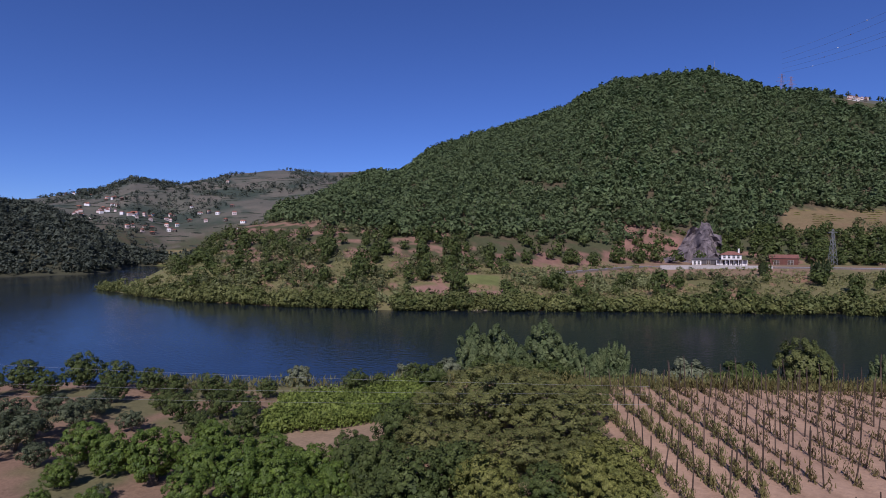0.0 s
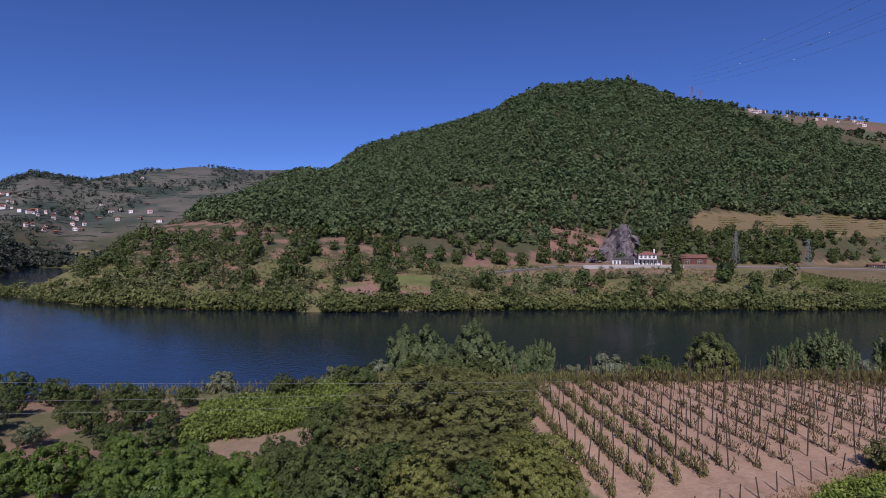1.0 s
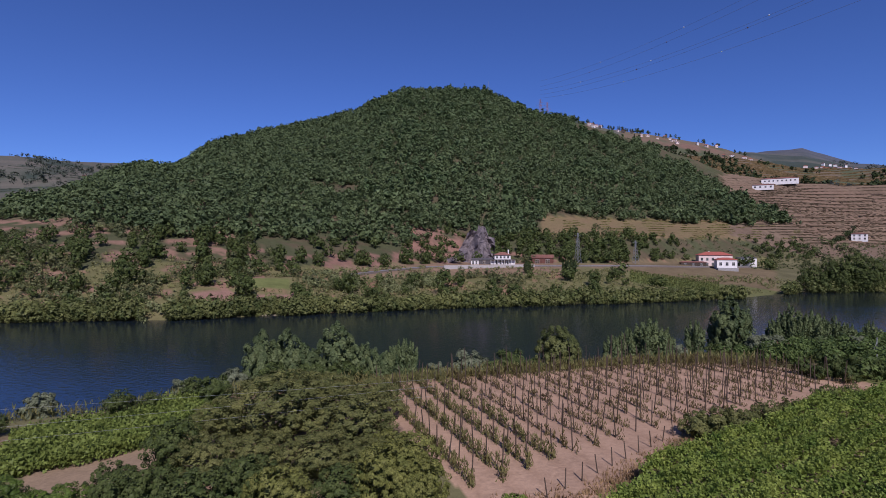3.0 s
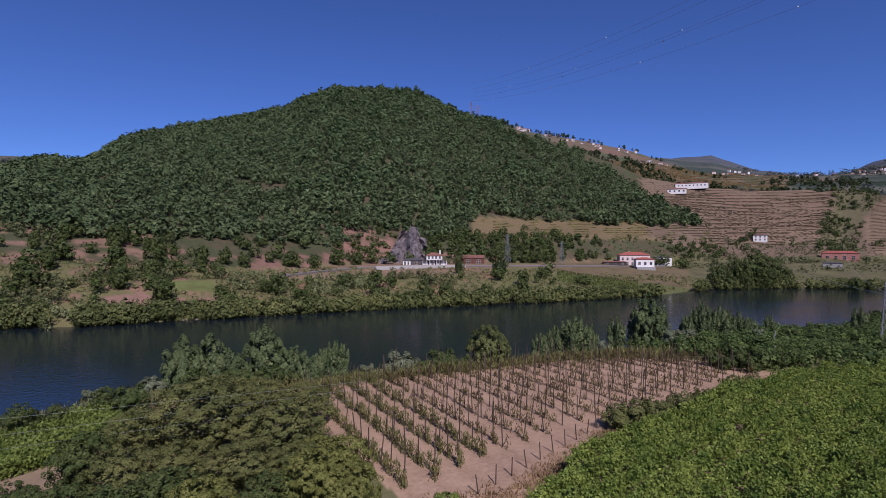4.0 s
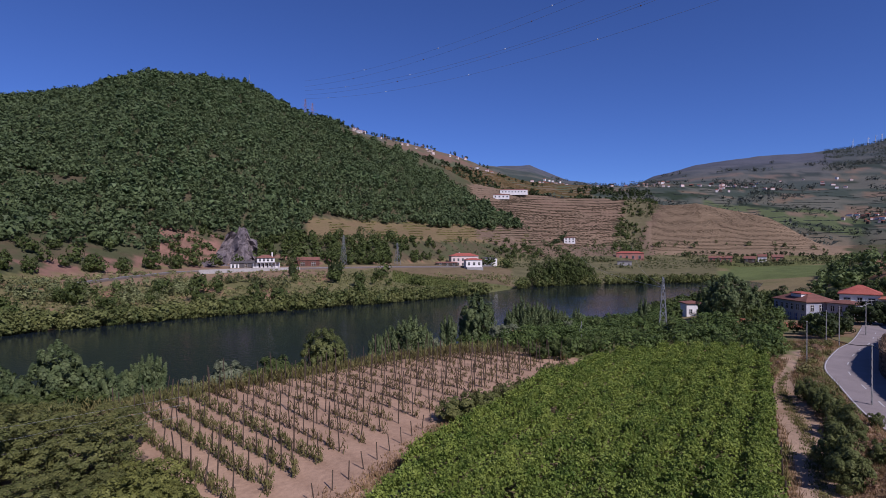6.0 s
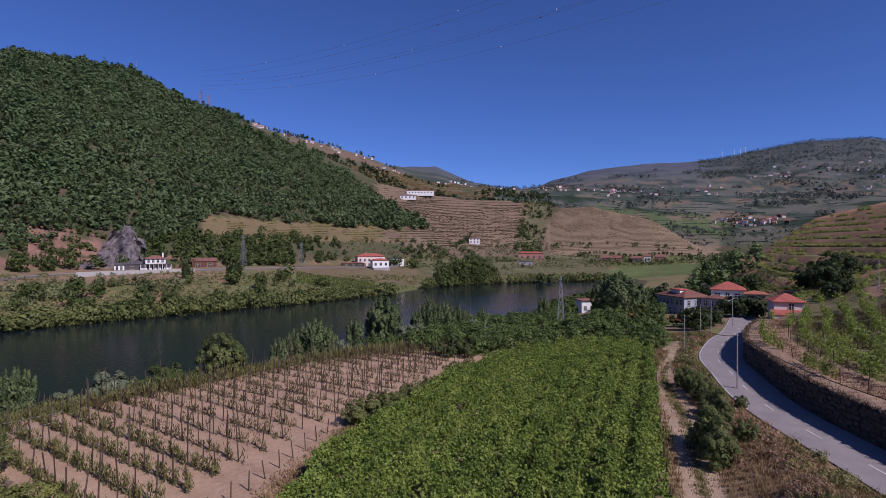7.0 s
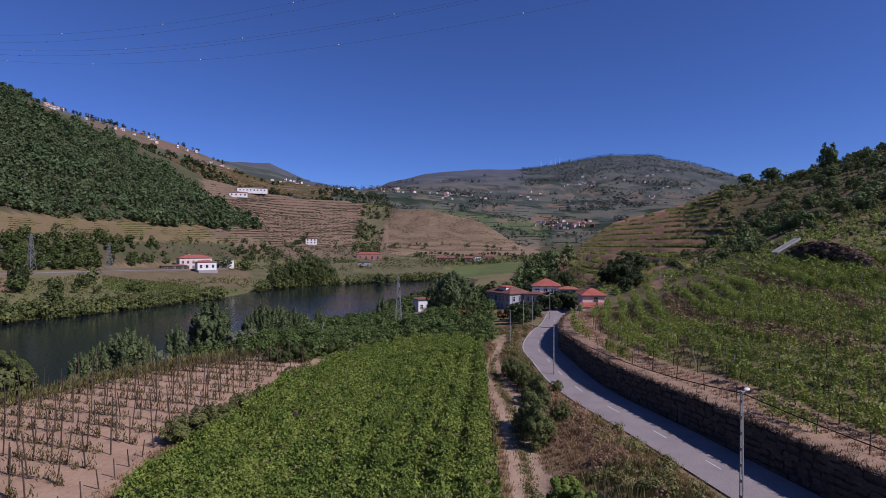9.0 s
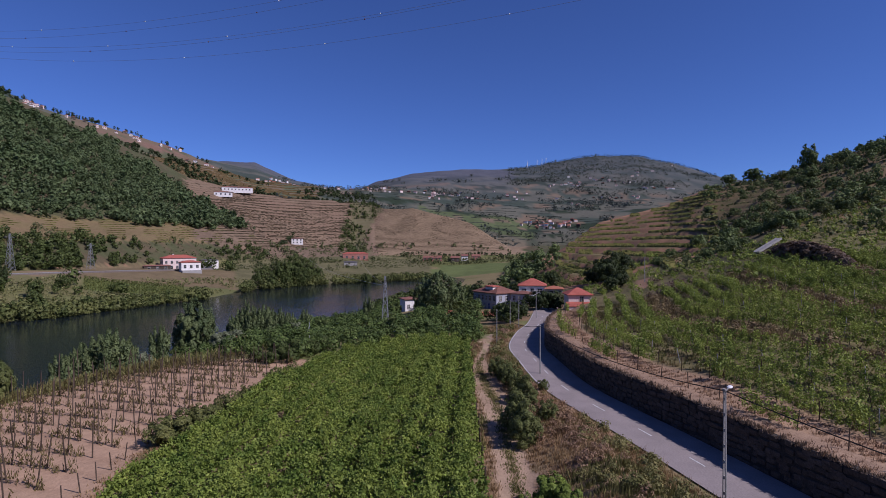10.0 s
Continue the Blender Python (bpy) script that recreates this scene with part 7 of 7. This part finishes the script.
for k in range(23):
    s = (5.6, 8.9)[k] if k < 2 else 10.8 + 2.9 * (k - 2)
    if k > 2 and abs((s - 10) % 14.5 - 12.4) < 1.3:
        continue
    i0, i1 = 18 + k, 152
    pts = [(ROAD_LINE[i] + UP[i] * s) for i in range(i0, i1)]
    pts = np.array([p for p in pts if 80 < math.degrees(math.atan2(p[0], p[1])) < 121 and np.hypot(*p) < 150])
    if len(pts) < 8:
        continue
    seg = np.r_[0, np.cumsum(np.hypot(*np.diff(pts, axis=0).T))]
    if seg[-1] < 10:
        continue
    row = standing("vine_row", *pts[0], z=0.0, label="sparse row of vines on dark stakes above the wall" if k < 2 else "leafy vine row with stakes on the terraced slope", category="vine row", group="hillside vine rows")
    o = np.array((*pts[0], 0.0))
    for a in np.arange(1, seg[-1], 3.8 if k < 2 else 5.2):
        px, py = np.interp(a, seg, pts[:, 0]), np.interp(a, seg, pts[:, 1])
        ob = flat_part("stake", STAKES[1 if k < 2 else k % 2], row)
        ob.matrix_local = pose(px - o[0], py - o[1], ground_z(px, py), rng.normal() * 5, rng.normal() * 5, 0)
    quads = []
    a = 0.5
    while a < seg[-1]:
        px, py = np.interp(a, seg, pts[:, 0]) + rng.normal() * 0.14, np.interp(a, seg, pts[:, 1]) + rng.normal() * 0.14
        gap = float(fractal(np.array([a]), np.array([k * 7.0]), 5, 2, 81)[0])
        if gap > ((0.28, 0.2)[k] if k < 2 else (-0.75 if k > 3 else -0.2)):
            size = rng.uniform(0.7, 1.25) * (1.0 if k > 1 else 1.05)
            q = VINES[rng.integers(0, 14)] * size
            ang = rng.uniform(0, 6.283)
            rot = np.array(((math.cos(ang), -math.sin(ang), 0), (math.sin(ang), math.cos(ang), 0), (0, 0, 1)))
            quads.append(q @ rot.T + np.array((px - o[0], py - o[1], ground_z(px, py) - 0.05)))
        a += rng.uniform(0.38, 0.62) if k > 1 else rng.uniform(0.5, 0.85)
    if quads:
        tagged(flat_part("foliage", quads_mesh("foliage", np.concatenate(quads), LEAF_HILLVINE), row), kind="stuff")

# ---- houses at the road's bend ----
x, y = at_bearing(78.6, 163)
manor = house_body("roadside_manor", "grey-blue two-storey house with brown hipped roof", x, y, 309, 10.8, 7.8, 5.4, 2.0, PLASTER_BLUE, TILE_DARK, z=6.7)
windows(manor, (10.8, 7.8), 0, np.linspace(-4.4, 4.4, 6), (3.3,), 0.8, 1.3)
windows(manor, (10.8, 7.8), 0, np.linspace(-4.2, 4.2, 5), (0.4,), 0.9, 2.0, glass=BLUE_PAINT, name="door")
windows(manor, (10.8, 7.8), 3, (-2.4, 0, 2.4), (3.3,), 0.8, 1.3)
windows(manor, (10.8, 7.8), 3, (-2.2, 1.6), (0.4,), 0.9, 2.0, glass=BLUE_PAINT, name="door")
windows(manor, (10.8, 7.8), 1, (-2.4, 0, 2.4), (3.3,), 0.8, 1.3)
bm = bmesh.new()
box(bm, -1.7, -1.2, 0, 1.7, 1.2, 0.9)
dormer = part("dormer", bm, PLASTER, manor, "white dormer")
dormer.matrix_local = pose(0.6, -1.5, 6.3)
bm = bmesh.new()
roof_mesh(bm, 3.4, 2.4, 0, 0.4, over=0.2)
part("dormer_roof", bm, TILE_RED, dormer).matrix_local = pose(0, 0, 0.95)
x, y = at_bearing(81.5, 160)
annex = house_body("manor_annex", "narrow grey-blue annex with terrace and brown eaves", x, y, 285, 5.6, 4.6, 4.6, 0.7, PLASTER_BLUE, TILE_DARK, z=7.4)
windows(annex, (5.6, 4.6), 0, (-1.6, 0, 1.6), (2.7,), 0.7, 1.2)
windows(annex, (5.6, 4.6), 3, (-1.2, 1.2), (2.7,), 0.7, 1.2)
x, y = at_bearing(82.5, 178)
villa = house_body("white_villa", "white villa with red hipped tile roof and balcony", x, y, 263, 8.4, 7.5, 5.8, 2.1, PLASTER, TILE_RED, z=7.4)
windows(villa, (8.4, 7.5), 0, (-2.6, 2.4), (3.7,), 1.3, 1.1)
windows(villa, (8.4, 7.5), 0, (0,), (3.0,), 0.9, 1.9, name="door")
bm = bmesh.new()
box(bm, -4.5, -5.1, 2.6, 4.5, -3.77, 2.8)
for k in range(13):
    box(bm, -4.4 + k * 0.7, -5.06, 2.8, -4.34 + k * 0.7, -5.0, 3.5)
box(bm, -4.5, -5.1, 3.5, 4.5, -4.98, 3.57)
part("balcony", bm, PLASTER, villa)
x, y = at_bearing(84.7, 176)
loggia = house_body("villa_loggia", "open loggia with orange tile roof beside the villa", x, y, 263, 5.4, 5, 4.9, 0.8, GRANITE, TILE, z=7.4)
windows(loggia, (5.4, 5), 0, (-1.25, 1.25), (2.9,), 2.1, 1.5, name="opening")
x, y = at_bearing(84.4, 170)
bm = bmesh.new()
box(bm, -6, -0.2, -1, 6, 0.2, 2.6)
me = bpy.data.meshes.new("garden_wall")
bm.to_mesh(me)
bm.free()
me.materials.append(GRANITE)
ob = new("garden_wall", me)
ob.matrix_world = pose(x, y, 7.6, 0, 0, 180 - 264)
tagged(ob, "pale stone garden terrace wall below the villa", "wall", kind="structure")
x, y = at_bearing(87.1, 134)
cottage = house_body("pink_cottage", "pinkish-white cottage with red hipped roof", x, y, 254, 5.4, 5.2, 3.7, 1.5, PLASTER_PINK, TILE_RED, z=10.6)
windows(cottage, (5.4, 5.2), 0, (0.4,), (2.1,), 0.8, 1.2)
windows(cottage, (5.4, 5.2), 1, (-1.2, 1.0), (2.0,), 1.0, 1.2)
bm = bmesh.new()
v = [bm.verts.new(p) for p in ((-3.4, -5.0, 1.2), (2.6, -5.0, 1.2), (2.6, -2.62, 2.0), (-3.4, -2.62, 2.0), (-3.4, -5.0, 1.33), (2.6, -5.0, 1.33), (2.6, -2.62, 2.13), (-3.4, -2.62, 2.13))]
for fc in ((3, 2, 1, 0), (4, 5, 6, 7), (0, 1, 5, 4), (1, 2, 6, 5), (2, 3, 7, 6), (3, 0, 4, 7)):
    bm.faces.new([v[i] for i in fc])
part("porch_roof", bm, TILE_RED, cottage, "bright red lean-to roof")
bm = bmesh.new()
box(bm, -3.2, -4.8, -1, 2.4, -2.61, 1.2)
part("porch", bm, PLASTER_PINK, cottage)
x, y = at_bearing(89.5, 136)
carport = standing("carport", x, y, 180 - 262, 11.2, "flat grey concrete carport slab beside the cottage", "carport")
bm = bmesh.new()
box(bm, -3.0, -2.0, 1.2, 3.0, 2.0, 1.4)
part("slab", bm, CONCRETE, carport)
for px in (-2.7, 0, 2.7):
    for py in (-1.7, 1.7):
        bm = bmesh.new()
        box(bm, px - 0.1, py - 0.1, -0.6, px + 0.1, py + 0.1, 1.2)
        part("post", bm, CONCRETE, carport)
for b, r, w in ((74.2, 141, 3.6), (75.6, 139, 4.2), (77.7, 138, 4.6)):
    x, y = at_bearing(b, r)
    hut = house_body("tile_roofed_shed", "low shed with old orange tile roof in greenery", x, y, 285, w, 3.6, 1.6, 1.0, STONE, TILE, z=6.4, hip=False, group="sheds below the manor", category="shed")
    windows(hut, (w, 3.6), 0, (0,), (0.1,), 0.8, 1.4, name="door")
x, y = at_bearing(69.5, 168)
tower = house_body("white_mill", "narrow white house with red roof behind trees", x, y, 228, 4.2, 4.5, 6.0, 0.5, PLASTER, TILE_DARK, z=3.6)
windows(tower, (4.2, 4.5), 0, (-1.0, 1.0), (3.2,), 0.7, 1.1)
x, y = at_bearing(52.5, 109)
hut = house_body("orchard_shelter", "small orchard shelter with a rusty orange roof", x, y, 240, 2.4, 1.8, 2.2, 0.4, WOOD, TILE_DARK, hip=False, category="shelter")
windows(hut, (2.6, 2.0), 0, (0,), (0.1,), 0.8, 1.8, name="door")
x, y = at_bearing(103.2, 141)
ramp = standing("concrete_chute", x, y, 210, 24.5, "pale concrete water chute leading up the terraces", "chute")
tip = Matrix.Rotation(math.atan(0.5), 4, "X")
for px, w, top, name in ((0.0, 0.6, 0.0, "slab"), (-0.7, 0.1, 0.14, "kerb"), (0.7, 0.1, 0.14, "kerb")):
    bm = bmesh.new()
    box(bm, px - w, 0, -0.3, px + w, 7.0, top)
    bmesh.ops.transform(bm, matrix=tip, verts=bm.verts[:])
    part(name, bm, CONCRETE, ramp)


# ---- poles, lamp, cables ----
def concrete_pole(name, label, x, y, z, high, lamp=False):
    """A slotted concrete pole: two shafts joined by webs, with a cap and perhaps a lamp on an arm."""
    ob = standing(name, x, y, 20, z, label, "street lamp" if lamp else "pole", group="roadside poles")
    for s in (-1, 1):
        bm = bmesh.new()
        rod(bm, (s * 0.15, 0, -0.3), (s * 0.08, 0, high), 0.065, 0.045, 4)
        part("shaft", bm, CONCRETE, ob)
    for k in range(7):
        u = (k + 0.5) / 7
        bm = bmesh.new()
        w = 0.15 - 0.07 * u
        box(bm, -w, -0.045, u * high - 0.09, w, 0.045, u * high + 0.09)
        part("web", bm, CONCRETE, ob)
    bm = bmesh.new()
    box(bm, -0.14, -0.08, high, 0.14, 0.08, high + 0.12)
    part("cap", bm, CONCRETE, ob)
    if lamp:
        bm = bmesh.new()
        rod(bm, (0, 0, high - 0.3), (0.35, -0.35, high - 0.02), 0.03)
        rod(bm, (0.35, -0.35, high - 0.02), (0.6, -0.6, high), 0.03)
        arm = part("arm", bm, STEEL, ob)
        bm = bmesh.new()
        bmesh.ops.create_uvsphere(bm, u_segments=12, v_segments=6, radius=0.22, matrix=Matrix.Diagonal((1.5, 0.8, 0.45, 1)))
        head = part("lamp_head", bm, LAMP_SHELL, arm, "white lamp head")
        head.matrix_local = pose(0.8, -0.8, high + 0.02, 0, 0, -45)
    return Vector((x, y, z + high))


p2 = concrete_pole("concrete_pole", "weathered concrete electricity pole beside the road", 85.4, 16.9, ROAD_Z - 0.1, 5.7)
p1 = concrete_pole("concrete_pole", "weathered concrete electricity pole beside the road", 68.2, 8.0, ROAD_Z - 0.1, 6.0)
p0 = concrete_pole("street_lamp", "concrete street lamp pole with white lamp head", 37.6, -7.1, ROAD_Z - 0.1, 6.95, lamp=True)
for b, r, h in ((81.1, 106, 6.2), (82.9, 121, 6.4), (93.6, 150, 6.5), (80.2, 112, 5.0)):
    x, y = at_bearing(b, r)
    concrete_pole("concrete_pole", "concrete electricity pole near the houses", float(x), float(y), ground_z(x, y), h)
x, y = at_bearing(59.2, 92)
stick = standing("wire_post", x, y, label="pale metal post at the corner of the pergola", category="post")
bm = bmesh.new()
rod(bm, (0, 0, -0.3), (0, 0, 4.2), 0.07, 0.06)
rod(bm, (-0.6, 0, 2.6), (0, 0, 3.6), 0.03)
part("shaft", bm, STEEL, stick)
back = Vector((12, -26, 17))
for a, b in ((p2, p1), (p1, p0), (p0, back)):
    cable("roadside_cable", "thin black cable strung between roadside poles", a, b, 0.9, 0.035, CABLE_BLACK, group="roadside cables")
for k in range(3):
    p = Vector((*at_bearing(-40.7, 70), (13.2, 11.3, 10.1)[k] + 0.8))
    q = Vector((*at_bearing(1.4, 45), (14.0, 13.1, 12.2)[k] + 0.5))
    cable("overhead_line", "thin overhead line crossing the orchard", p + (p - q) * 0.4, q + (q - p) * 0.3, 0.4, 0.006, CABLE_PALE, group="overhead lines")
tip = Vector(PYLON) + Vector((0, 0, 11.2))
for k in range(2):
    cable("pylon_line", "thin line running from the pylon over the river", tip + Vector((0.8 * k, 0, 0)), (*at_bearing(58 + 6 * k, 470), 26), 5, 0.03, CABLE_PALE, n=30, group="pylon lines")
rng = np.random.default_rng(71)
for k, (dz, off) in enumerate(((0, 0), (9, 6), (20, 0), (30, 8), (44, 4))):
    a = Vector((*at_bearing(30.6, 850), 250 + dz * 0.6))
    b = Vector((*at_bearing(128 + off, 420), 205 + dz))
    ob, pts = cable("high_voltage_line", "high-voltage line strung across the valley", a, b, 42, 0.09, CABLE, n=40, group="high-voltage lines")
    for i in range(3 + k, 40, 6):
        bm = bmesh.new()
        bmesh.ops.create_icosphere(bm, subdivisions=2, radius=0.55)
        ball = part("marker_ball", bm, PLASTER if i % 2 else RUST, ob)
        ball.matrix_local = Matrix.Translation(pts[i])
